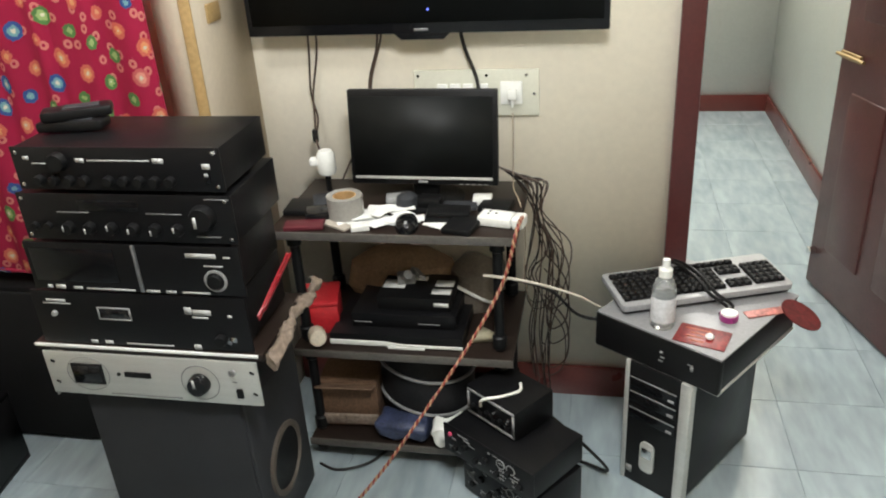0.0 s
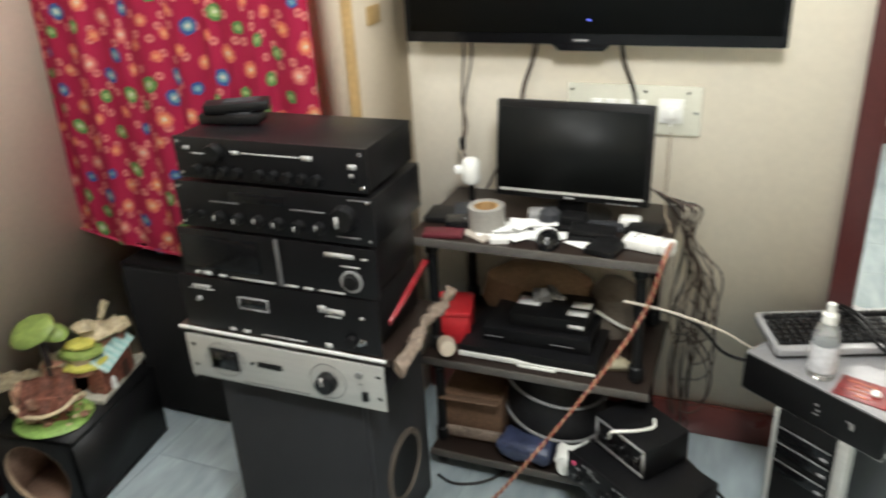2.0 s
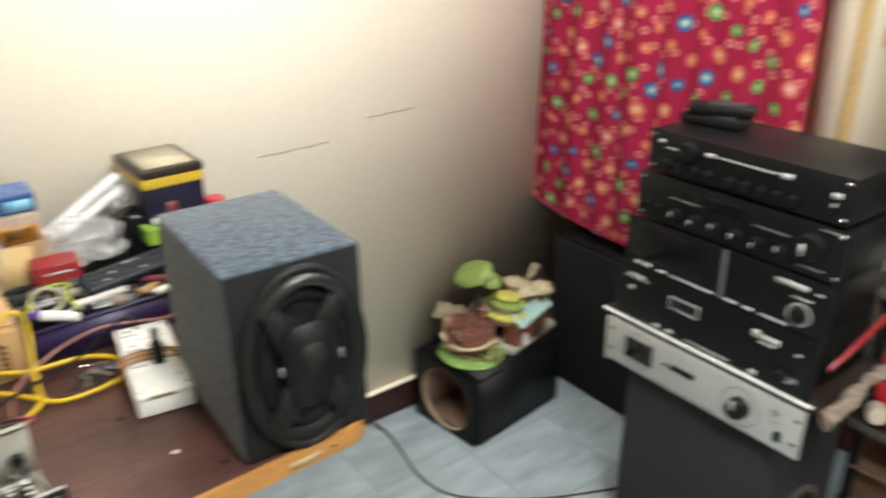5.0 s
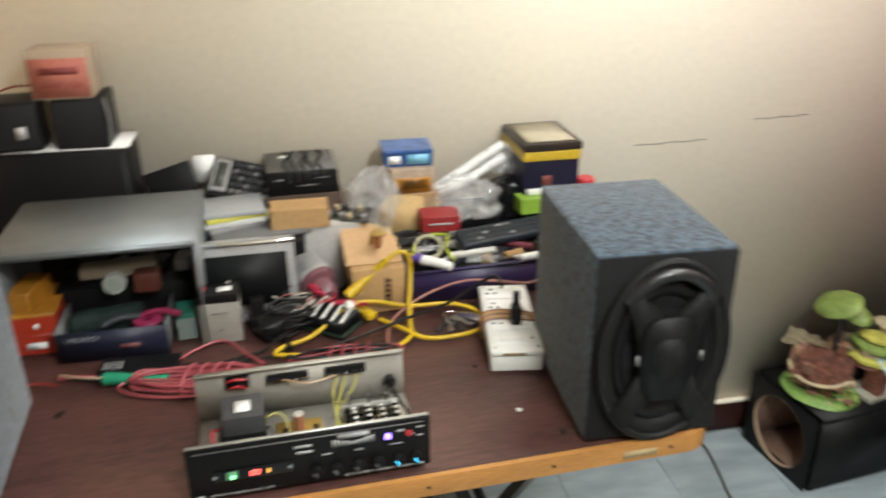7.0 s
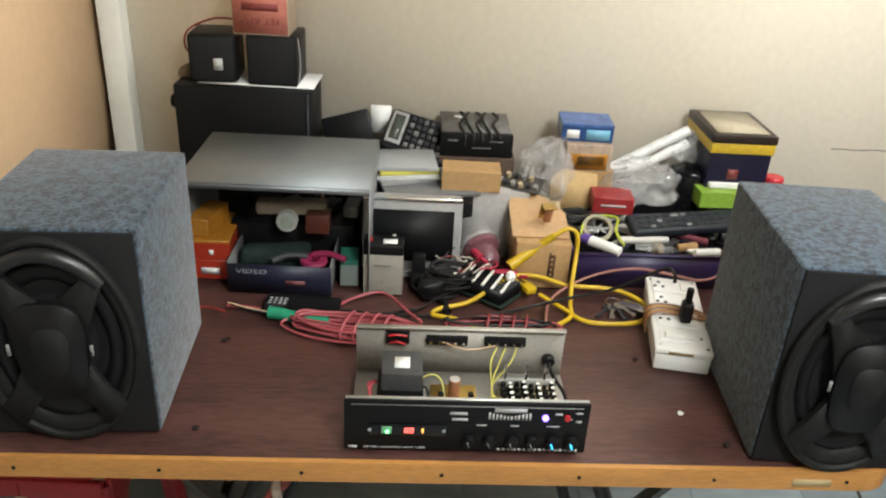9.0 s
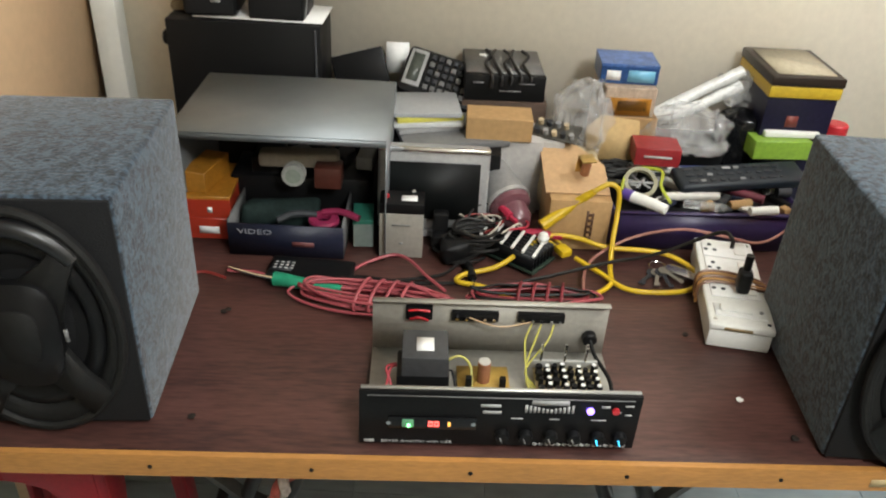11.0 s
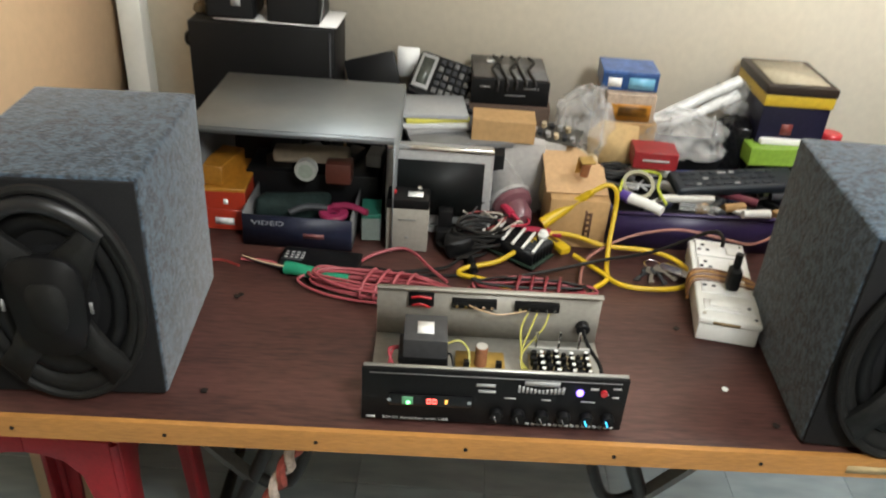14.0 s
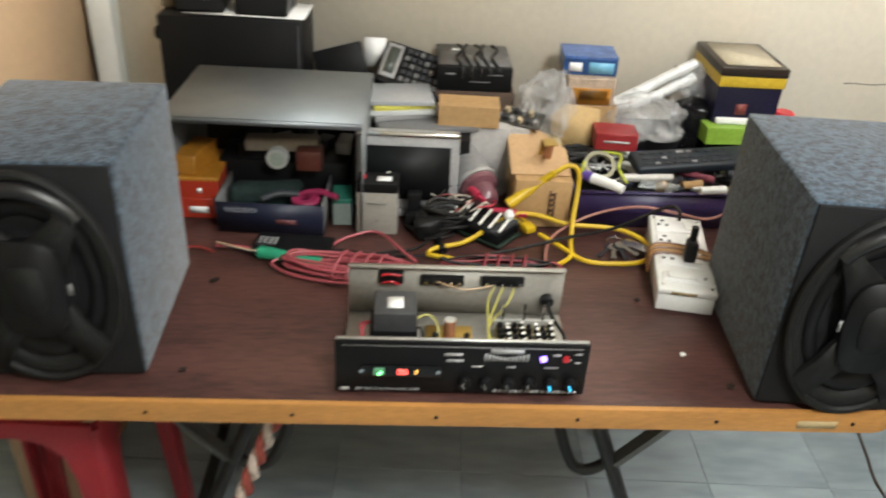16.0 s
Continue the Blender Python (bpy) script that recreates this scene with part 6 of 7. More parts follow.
ph = thing("black_handset", (0.578, -2.455, Z), FACE - 4, "black plastic handset lying on the table", "handset")
part("body", box(0.135, 0.062, 0.016, (0, 0.031, 0), bev=0.006, seg=3), BLACK, ph)
part("keypad", box(0.034, 0.03, 0.0015, (-0.045, 0.030, 0.0155)), CHARCOAL, ph)
part("key_marks", join(*[box(0.005, 0.003, 0.0008, (-0.056 + 0.009 * (i % 4), 0.022 + 0.008 * (i // 4), 0.017)) for i in range(12)]), PRINT, ph)

bat = thing("battery", (0.478, -2.316, Z), FACE, "sealed lead battery, grey body with a black top and white label", "battery")
part("body", box(0.072, 0.048, 0.082, (0, 0.024, 0), bev=0.002), mat("grey_beige_battery", (0.33, 0.31, 0.27), 0.45, var=0.1), bat)
part("top", box(0.073, 0.049, 0.018, (0, 0.0245, 0.0822), bev=0.002), BLACK, bat)
part("label", box(0.026, 0.018, 0.0008, (0.012, 0.022, 0.1003)), PAPER, bat)
for x, m in ((-0.025, RED), (0.018, CHROME)):
    part("terminal", box(0.008, 0.005, 0.007, (x, 0.040 if x > 0 else 0.022, 0.1003), bev=0.001), m, bat)
part("embossing", bars([(0, 0.062, 0.03, 0.002)]), DIM_PRINT, bat)
part("embossing", bars([(0.0, 0.028, 0.006, 0.003)]), DIM_PRINT, bat)
lcd = thing("small_television", (0.402, -2.268, Z), FACE, "small silver portable television with a dark screen", "television")
part("case", box(0.190, 0.028, 0.148, (0, 0.014, 0.010), (-9, 0, 0), bev=0.006, seg=3), mat("silver_plastic", (0.42, 0.42, 0.42), 0.35, 0.3), lcd)
part("screen", box(0.158, 0.002, 0.100, (0, -0.0026, 0.036), (-9, 0, 0)), SCREEN, lcd)
part("top_bar", box(0.190, 0.010, 0.008, (0, 0.022, 0.150), (-9, 0, 0), bev=0.002), CHROME, lcd)
part("stand", box(0.09, 0.05, 0.012, (0, 0.02, 0), bev=0.003), GREY, lcd)
solid("black_plug_block", join(box(0.026, 0.022, 0.062, bev=0.004), box(0.05, 0.04, 0.03, (0.01, -0.01, 0), bev=0.008)), BLACK, (0.425, -2.252, Z), FACE, "black plug block in front of the small television", "plug")

# ---- piles at the back of the table ----
pile_spec = [(0.24, 0.17, 0.030, BLACK, "flat black case"), (0.22, 0.17, 0.026, CHARCOAL, "charcoal flat case"), (0.21, 0.15, 0.040, BLACK, "black carton"), (0.20, 0.16, 0.036, BLACK, "glossy black folder"), (0.19, 0.14, 0.012, mat("grey_folder", (0.16, 0.16, 0.16), 0.4), "dark grey folder")]
zz = Z
for i, (w, d, h, m, nm) in enumerate(pile_spec):
    solid(nm.replace(" ", "_"), box(w, d, h, (0, 0, 0), (0, 0, 0), bev=0.003), m, (0.245 + 0.004 * i, -2.262 + 0.004 * i, zz), FACE + (3, -4, 6, -3, 14)[i], nm + " in the pile behind the small television", "case")
    zz += h + 0.0004
for i, (w, d, m, rz) in enumerate(((0.13, 0.11, GREY, 20), (0.125, 0.11, mat("clear_disc_case", (0.55, 0.56, 0.55), 0.12), 10), (0.12, 0.10, mat("yellow_strip_card", (0.60, 0.55, 0.10), 0.4), 14), (0.125, 0.105, mat("clear_disc_case_grey", (0.34, 0.35, 0.36), 0.12, var=0.06, scale=8), 6))):
    solid("disc_case", box(w, d, 0.0085, bev=0.001), m, (0.235, -2.292, zz), FACE + rz, "clear plastic disc case on the pile", "disc case", "disc cases on the pile")
    zz += 0.0089
calc = thing("calculator", (0.150, -2.285, zz - 0.012), FACE, "large grey desk calculator leaning on the pile", "calculator")
calc.matrix_basis = pose(0.172, -2.280, zz - 0.030, 0, 0, 0) @ pose(0, 0, 0, 0, 0, FACE - 8) @ pose(0, 0, 0, 33, 13, 0)
part("body", prism(round_rect(0.150, 0.105, 0.010), 0.018, (0, 0.055, 0), bev=0.003), BLACK, calc)
part("display_frame", box(0.034, 0.085, 0.003, (-0.053, 0.058, 0.018), bev=0.001), GREY, calc)
part("display", box(0.022, 0.066, 0.001, (-0.053, 0.058, 0.0212)), mat("dark_grey_green_display", (0.06, 0.07, 0.06), 0.2), calc)
GREYKEY = mat("grey_key", (0.12, 0.12, 0.12), 0.5)
for i in range(7):
    for j in range(5):
        part("key", box(0.0095, 0.0115, 0.005, (-0.024 + 0.0142 * i, 0.020 + 0.0180 * j, 0.018), bev=0.0015), GREYKEY if (i + j) % 3 == 0 or j == 0 else CHARCOAL, calc)
solid("black_tablet", box(0.105, 0.012, 0.075, bev=0.004), BLACK, (0.105, -2.415, Z + 0.150), FACE + 4, "black hand-held organiser leaning behind the cover", "organiser").rotation_euler = (radians(-18), radians(-16), radians(FACE))
solid("organiser_box", box(0.13, 0.06, 0.15, bev=0.002), BLACK, (0.10, -2.41, Z), FACE, "black carton behind the metal cover", "carton")
solid("white_card", box(0.045, 0.003, 0.06, bev=0), PAPER, (0.066, -2.355, Z + 0.175), FACE, "white card standing against the wall", "card").rotation_euler = (radians(-8), 0, radians(FACE))
solid("back_carton", box(0.16, 0.15, 0.170, bev=0.002), mat("dark_brown_carton", (0.10, 0.06, 0.04), 0.7, var=0.2), (0.105, -2.145, Z), FACE, "dark brown carton against the wall", "carton")
amp2 = thing("cassette_deck", (0.178, -2.146, Z + 0.1705), FACE + 1, "small black deck with black cables draped over it", "deck")
part("case", box(0.150, 0.145, 0.050, (0, 0.078, 0), bev=0.002), BLACK_METAL, amp2)
part("front_panel", box(0.152, 0.006, 0.050, (0, 0.002, 0), bev=0.002), BLACK, amp2)
part("top_plate", box(0.146, 0.138, 0.0015, (0, 0.078, 0.0498)), mat("dull_grey_steel", (0.20, 0.20, 0.20), 0.4, 0.5), amp2)
part("label", box(0.018, 0.014, 0.0008, (-0.035, 0.11, 0.0516)), PAPER, amp2)
part("lettering", bars([(-0.05, 0.035, 0.02, 0.003), (0.04, 0.035, 0.03, 0.002), (0.01, 0.02, 0.04, 0.002)], -0.0012), DIM_PRINT, amp2)
for i in range(5):
    x = -0.03 + 0.018 * i
    part("draped_cable", tube([(x, 0.13, 0.056), (x + 0.008 * (-1) ** i, 0.09, 0.058), (x - 0.006, 0.04, 0.058), (x + 0.004, -0.004, 0.050), (x + 0.003, -0.008, 0.028 + 0.004 * i)], 0.0032, 6), CABLE, amp2)
solid("pale_carton", box(0.100, 0.09, 0.143, bev=0.0015), mat("pale_grey_card", (0.42, 0.40, 0.38), 0.7, var=0.1), (0.255, -2.128, Z), FACE, "pale grey carton under the brown one", "carton")
carton("brown_parcel", (0.305, -2.158, Z + 0.1435), 0.116, 0.062, 0.042, FACE - 1, KRAFT, "small plain brown cardboard box")
MEG = thing("siren_lamp", (0.30, -2.135, Z), 0, "silver alarm lamp with a purple-pink dome", "lamp")
MEG.matrix_basis = pose(0.298, -2.168, 0.838, 0, 0, 0) @ Matrix.Rotation(radians(24), 4, "Z") @ Matrix.Rotation(radians(110), 4, "Y")
part("housing", lathe([(0, 0), (0.026, 0), (0.030, 0.006), (0.036, 0.075), (0.040, 0.080), (0.040, 0.088), (0, 0.088)], 28), mat("silver_lamp_housing", (0.50, 0.50, 0.50), 0.3, 0.5), MEG)
part("dome", lathe([(0.038, 0.0885), (0.036, 0.098), (0.026, 0.104), (0.025, 0.128), (0.018, 0.138), (0, 0.142)], 28), mat("purple_pink_plastic", (0.17, 0.07, 0.085), 0.25, var=0.15), MEG, "purple-pink dome")
part("switch", box(0.010, 0.014, 0.006, (0.010, -0.030, 0.04), bev=0.002), BLACK, MEG)
solid("lamp_rest", box(0.05, 0.06, 0.035, bev=0.003), BLACK, (0.335, -2.14, Z), FACE, "black block under the alarm lamp", "block")

bb = thing("brown_component_box", (0.420, -2.017, Z), FACE, "opened brown cardboard box with dark printed marks", "carton")
part("body", box(0.104, 0.115, 0.094, (0, 0.0575, 0), bev=0.001), KRAFT, bb)
part("flap", prism([(-0.058, 0), (0.052, 0), (0.050, 0.075), (0.030, 0.100), (-0.030, 0.165), (-0.062, 0.150)], 0.0022, (-0.001, 0.022, 0.095), (16, 0, 0)), mat("pale_cardboard", (0.52, 0.33, 0.17), 0.75, var=0.1), bb, "pale open flap")
part("print", join(*[box(0.004, 0.0012, 0.052, (0.022 - 0.009 * i, -0.0006, 0.020 + 0.004 * (i % 2))) for i in range(2)], *[box(0.010, 0.0012, 0.005, (0.019, -0.0008, 0.022 + 0.011 * i)) for i in range(5)]), mat("dark_brown_print", (0.10, 0.045, 0.02), 0.7), bb)
clip = thing("brass_relay", (0.392, -2.008, 0.852), FACE + 12, "small brass-coloured relay frame on the flap", "relay")
BRASS = mat("brass_sheet", (0.52, 0.35, 0.12), 0.3, 0.8)
part("plate", box(0.026, 0.003, 0.036, (0, 0.012, 0), bev=0.001), BRASS, clip)
part("arm", box(0.026, 0.020, 0.003, (0, 0.002, 0.033), bev=0.001), BRASS, clip)
part("coil", cyl(0.008, 0.026, (0, 0.0, 0.004), seg=14), mat("copper_winding", (0.35, 0.14, 0.06), 0.4), clip)
clip.matrix_basis = pose(0.372, -2.012, 0.869, 0, 0, 0) @ pose(0, 0, 0, 0, 0, FACE + 14) @ pose(0, 0, 0, 14, 0, 0)
hsk = thing("heat_sink_board", (0.452, -2.128, Z), FACE - 38, "amplifier board with black heat sink fins and white bars", "circuit board")
part("board", box(0.13, 0.07, 0.004, (0, 0, 0.004), bev=0.001), mat("dark_green_board", (0.02, 0.035, 0.025), 0.5), hsk)
for i in range(7):
    part("fin", box(0.12, 0.002, 0.026, (0, -0.03 + 0.010 * i, 0.008)), BLACK_METAL, hsk)
for i in range(6):
    part("white_bar", box(0.005, 0.062, 0.004, (-0.052 + 0.021 * i, -0.004, 0.036), (0, 0, 14), bev=0.001), WHITE, hsk)
part("lamp_bulb", lathe([(0, 0), (0.008, 0.002), (0.010, 0.010), (0.006, 0.018), (0, 0.020)], 14, (0.045, 0.02, 0.035)), WHITE, hsk)
for i, (x, y, z, a) in enumerate(((0.405, -2.145, 0.802, 30), (0.43, -2.085, 0.775, 80), (0.52, -2.20, Z, 10))):
    solid("red_crocodile_clip", join(tube([(-0.03, 0, 0.006), (0, 0, 0.010), (0.02, 0, 0.007)], (0.006, 0.008), 8), box(0.022, 0.006, 0.006, (0.03, 0, 0.004))), mat("red_rubber", (0.45, 0.02, 0.06), 0.45) if i < 2 else BLACK, (x, y, z), a, "small insulated crocodile test clip", "clip")
lump = box(0.05, 0.035, 0.035, bev=0.010, seg=3)
bmesh.ops.subdivide_edges(lump, edges=lump.edges[:], cuts=1, use_grid_fill=True)
lump.transform(Matrix.Translation((0, 0, 0.004)))
solid("moulded_adapter", crumple(lump, 0.006, 50), BLACK, (0.480, -2.225, Z), FACE + 20, "black moulded adapter by the battery", "adapter")
RB = random.Random(17)
for i in range(9):
    ax, ay, cx, cy = RB.uniform(0.026, 0.046), RB.uniform(0.014, 0.030), RB.uniform(-0.010, 0.012), RB.uniform(-0.018, 0.018)
    cable([(0.462 + cx + ay * math.sin(q), -2.205 + cy + ax * math.cos(q), 0.757 + 0.0052 * i + 0.006 * abs(math.sin(q * 1.5 + i))) for q in [k * 0.72 for k in range(8 + i % 3)]], 0.0030, CABLE, "looped black lead by the battery", "black leads by the battery")
R7 = random.Random(5)
for i in range(5):
    c = Vector((0.43 + R7.uniform(-0.02, 0.02), -2.15 + R7.uniform(-0.04, 0.03), 0))
    cable([(c.x + 0.03 * math.cos(q) + R7.uniform(-0.008, 0.008), c.y + 0.035 * math.sin(q), 0.80 + R7.uniform(-0.012, 0.012)) for q in [k * 0.9 for k in range(6)]], 0.0018, (mat("red_lead", (0.5, 0.03, 0.06), 0.4), WHITEC, CABLE, REDF, WHITEC)[i], "thin loose lead on the heat sink", "loose leads on the heat sink")

# ---- purple tray with its contents ----
TRM = mat("dark_purple_plastic", (0.030, 0.018, 0.075), 0.4, var=0.12)
tray = thing("purple_tray", (0.398, -1.785, Z), 93.5, "shallow dark purple box heaped with small parts", "tray")
for nm, b in (("front", box(0.34, 0.004, 0.068, (0, 0.002, 0))), ("back", box(0.34, 0.004, 0.068, (0, 0.198, 0))), ("side", box(0.004, 0.192, 0.068, (-0.168, 0.10, 0))), ("side", box(0.004, 0.192, 0.068, (0.168, 0.10, 0))), ("bottom", box(0.332, 0.192, 0.004, (0, 0.10, 0))), ("rim", box(0.344, 0.009, 0.004, (0, 0.0015, 0.068)))):
    part(nm, b, TRM, tray)
part("filling", crumple(box(0.330, 0.188, 0.05, (0, 0.10, 0.006)), 0.0, 1), BLACK, tray)
R8 = random.Random(8)
for i in range(46):
    x, y = R8.uniform(0.22, 0.385), R8.uniform(-1.945, -1.63)
    w, d, h = R8.uniform(0.012, 0.045), R8.uniform(0.008, 0.02), R8.uniform(0.006, 0.014)
    m = (BLACK, GREY, WHITE, CHARCOAL, BLACK, SILVER, KRAFT, NAVY)[i % 8]
    b = box(w, d, h, bev=0.002) if i % 3 else cyl(d * 0.5, w, (-w / 2, 0, d * 0.5), (0, 90, 0), 10)
    o = solid("small_part", b, m, (x, y, Z + 0.0565 + 0.004 * (i % 4)), R8.uniform(0, 180), "small electrical part in the purple tray", "component", "parts in the purple tray")
reel = thing("wire_reel", (0.338, -1.905, Z + 0.080), FACE, "small grey spoked reel lying on the parts", "reel")
part("rim", lathe([(0.023, 0), (0.030, 0), (0.030, 0.008), (0.023, 0.008), (0.023, 0)], 26, (0, 0, 0.012), (35, 0, 0)), mat("olive_grey_plastic", (0.30, 0.28, 0.18), 0.45), reel)
for a in (0, 60, 120):
    part("spoke", box(0.048, 0.004, 0.004, (0, -0.002, 0.014), (35, 0, a)), GREY, reel)
mk = thing("glue_tube", (0.378, -1.905, Z + 0.068), 52, "white glue tube with a violet cap", "tube")
part("tube", tube([(-0.02, 0, 0.012), (0.02, 0, 0.012), (0.045, 0, 0.010)], (0.011, 0.009), 12), WHITE, mk)
part("cap", tube([(-0.045, 0, 0.013), (-0.03, 0, 0.013), (-0.02, 0, 0.012)], (0.009, 0.0115), 12), mat("violet_cap", (0.11, 0.06, 0.32), 0.4), mk)
for i, (x, y, l, rz, m, nm) in enumerate(((0.245, -1.86, 0.11, 84, PAPER, "white_pen"), (0.240, -1.775, 0.09, 96, mat("blue_pen_plastic", (0.03, 0.05, 0.20), 0.3), "blue_marker"), (0.352, -1.815, 0.10, 95, mat("milky_plastic", (0.55, 0.53, 0.48), 0.3), "milky_tube"), (0.385, -1.80, 0.07, 80, CLEAR, "clear_tube"), (0.392, -1.70, 0.05, 100, WHITE, "white_bulb"), (0.33, -1.72, 0.08, 60, mat("wine_red_plastic", (0.16, 0.03, 0.05), 0.4), "red_screwdriver"))):
    solid(nm, tube([(-l / 2, 0, 0.009), (0, 0, 0.0095), (l / 2, 0, 0.009)], (0.0075, 0.0085), 12), m, (x, y, Z + 0.0705), rz, nm.replace("_", " ") + " lying on the parts in the tray", nm.split("_")[1])
YG = mat("yellow_green_lead", (0.45, 0.50, 0.05), 0.4)
cable([(0.36, -1.94, 0.84), (0.33, -1.93, 0.852), (0.29, -1.90, 0.85), (0.30, -1.86, 0.852), (0.35, -1.87, 0.846), (0.39, -1.86, 0.835)], 0.003, YG, "yellow-green lead in the tray")
for i in range(4):
    cable([(0.30 + 0.02 * math.cos(k * 1.25 + i), -1.955 + 0.028 * math.sin(k * 1.25 + i) + 0.004 * i, 0.845 + 0.004 * i + 0.003 * (k % 2)) for k in range(7)], 0.003, CABLE, "coil of thin black lead", "black lead coils by the tray")
rmt = thing("remote_control", (0.352, -1.742, Z + 0.088), 97, "long black remote control lying on the tray", "remote control")
rmt.matrix_basis = pose(0.330, -1.715, Z + 0.083, 0, 0, 102) @ pose(0, 0, 0, 12, -1, 0)
part("body", box(0.245, 0.060, 0.020, (0, 0.030, 0), bev=0.007, seg=3), mat("blue_black_plastic", (0.012, 0.017, 0.024), 0.4), rmt)
for i in range(10):
    for j in range(3):
        part("key", box(0.010 if i % 4 else 0.016, 0.006, 0.002, (-0.098 + 0.0190 * i, 0.014 + 0.016 * j, 0.0198), bev=0.0006), (GREY, CHARCOAL, DIM_PRINT, CHARCOAL, CHARCOAL)[(i * 2 + j) % 5 if i % 3 and i < 6 else 1], rmt)

# ---- boxes, bags and tubes along the wall ----
BLUE = mat("blue_print_card", (0.03, 0.10, 0.30), 0.3, var=0.35, scale=25)
stack_y = -1.912
carton("brown_stack_carton", (0.185, -1.905, Z), 0.105, 0.14, 0.154, FACE, KRAFT, "brown carton under the coloured ones")
carton("yellow_printed_carton", (0.182, -1.910, Z + 0.1545), 0.096, 0.12, 0.056, FACE + 1, mat("yellow_pink_card", (0.52, 0.40, 0.30), 0.45, var=0.2, scale=25), "printed carton with a yellow front panel", marks=((YBOX, [(0, 0.020, 0.080, 0.034)]), (mat("dark_print", (0.08, 0.05, 0.03), 0.5), [(0.004, 0.022, 0.056, 0.020)])))
carton("blue_printed_carton", (0.162, -1.915, Z + 0.2110), 0.108, 0.085, 0.038, FACE - 2, BLUE, "small blue printed carton on top", lid=mat("pale_blue_card", (0.10, 0.20, 0.50), 0.3, var=0.3, scale=40), marks=((PAPER, [(-0.03, 0.016, 0.026, 0.018)]), (mat("light_blue_print", (0.20, 0.50, 0.70), 0.3), [(0.022, 0.016, 0.05, 0.022)])))
solid("kraft_flap", prism([(-0.048, 0), (0.046, 0.006), (0.042, 0.078), (-0.028, 0.084), (-0.054, 0.058)], 0.002), mat("straw_cardboard", (0.50, 0.34, 0.15), 0.75, var=0.1), (0.240, -1.938, Z + 0.088), FACE, "loose piece of brown card", "card").rotation_euler = (radians(66), 0, radians(FACE - 6))
cream = box(0.11, 0.11, 0.10, bev=0.02, seg=3)
bmesh.ops.subdivide_edges(cream, edges=cream.edges[:], cuts=2, use_grid_fill=True)
cream.transform(Matrix.Translation((0, 0, 0.006)))
solid("cream_paper_bag", crumple(cream, 0.010, 28), mat("cream_wrapping", (0.55, 0.45, 0.28), 0.7, var=0.15, scale=20), (0.262, -2.022, Z), FACE, "crumpled cream wrapping paper", "paper bag")
FILM = mat("crinkled_clear_film", (0.95, 0.95, 0.94), 0.09, var=0.04, scale=30, alpha=0.20)
FILM.node_tree.nodes["Principled BSDF"].inputs["Specular IOR Level"].default_value = 1.0


def film_bag(name, at, sx, sy, sz, seed, label):
    bm = lathe([(0, 0), (0.7, 0.0), (1.0, 0.3), (0.85, 0.7), (0.45, 0.95), (0, 1.0)], 20)
    bmesh.ops.subdivide_edges(bm, edges=bm.edges[:], cuts=2, use_grid_fill=True)
    bm.transform(Matrix.Diagonal((sx, sy, sz, 1)))
    crumple(crumple(crumple(bm, 0.026, 22, seed), 0.016, 55, seed + 3), 0.009, 120, seed + 5)
    for v in bm.verts:
        v.co.z = max(0.0, v.co.z)
    for f in bm.faces:
        f.smooth = False
    return solid(name, bm, FILM, at, FACE, label, "plastic bag")


film_bag("clear_plastic_bag", (0.205, -2.000, Z + 0.100), 0.058, 0.050, 0.120, 1, "crumpled clear plastic bag catching the light")
pcb2 = thing("small_circuit_board", (0.305, -2.068, Z + 0.128), FACE - 20, "small grey circuit board with round parts", "circuit board")
pcb2.matrix_basis = pose(0.262, -2.052, Z + 0.150, 0, 0, FACE - 24) @ pose(0, 0, 0, 24, 0, 0)
part("board", box(0.085, 0.045, 0.003, bev=0.0005), mat("grey_circuit_board", (0.07, 0.065, 0.055), 0.5, var=0.3, scale=60), pcb2)
for i in range(9):
    part("component", cyl(0.005, 0.010, (-0.032 + 0.016 * (i % 5), -0.012 + 0.022 * (i // 5), 0.003), seg=10), (CHARCOAL, GREY, CREAMP)[i % 3], pcb2)
solid("board_support", box(0.05, 0.04, 0.140, bev=0.003), mat("dull_white_card", (0.45, 0.43, 0.40), 0.7), (0.268, -2.062, Z), FACE, "dull white carton under the circuit board", "carton")
carton("red_printed_carton", (0.288, -1.868, Z + 0.104), 0.082, 0.06, 0.034, FACE - 3, mat("red_print_card", (0.30, 0.02, 0.025), 0.4, var=0.15, scale=25), "small red printed carton beside a plastic bag", marks=((PRINT, [(0, 0.018, 0.05, 0.004)]),))
solid("parts_carton", box(0.25, 0.09, 0.103, bev=0.002), BLACK, (0.215, -1.80, Z), FACE, "dark carton behind the purple tray", "carton").location.x = 0.235 - 0.09
film_bag("clear_plastic_bag", (0.192, -1.798, Z + 0.104), 0.088, 0.05, 0.072, 5, "crumpled clear plastic bag on the dark carton")
for i in range(2):
    b = tube([(0.135 + 0.02 * i, -1.855, 0.895 + 0.004 * i), (0.125 + 0.015 * i, -1.78, 0.935 - 0.022 * i), (0.115, -1.69, 0.985 - 0.03 * i)], 0.0115, 10, 10)
    solid("wrapped_tube", crumple(b, 0.003, 60, i), mat("white_film_wrap", (0.72, 0.72, 0.70), 0.2, var=0.1, scale=40), (0, 0, 0), 0, "white tube in plastic wrapping, leaning on the boxes", "tube", "wrapped tubes by the wall")
film_bag("clear_plastic_wrap", (0.105, -1.690, Z + 0.165), 0.040, 0.030, 0.060, 9, "torn clear wrapping round the white tubes")
dk = box(0.075, 0.06, 0.165, bev=0.02, seg=3)
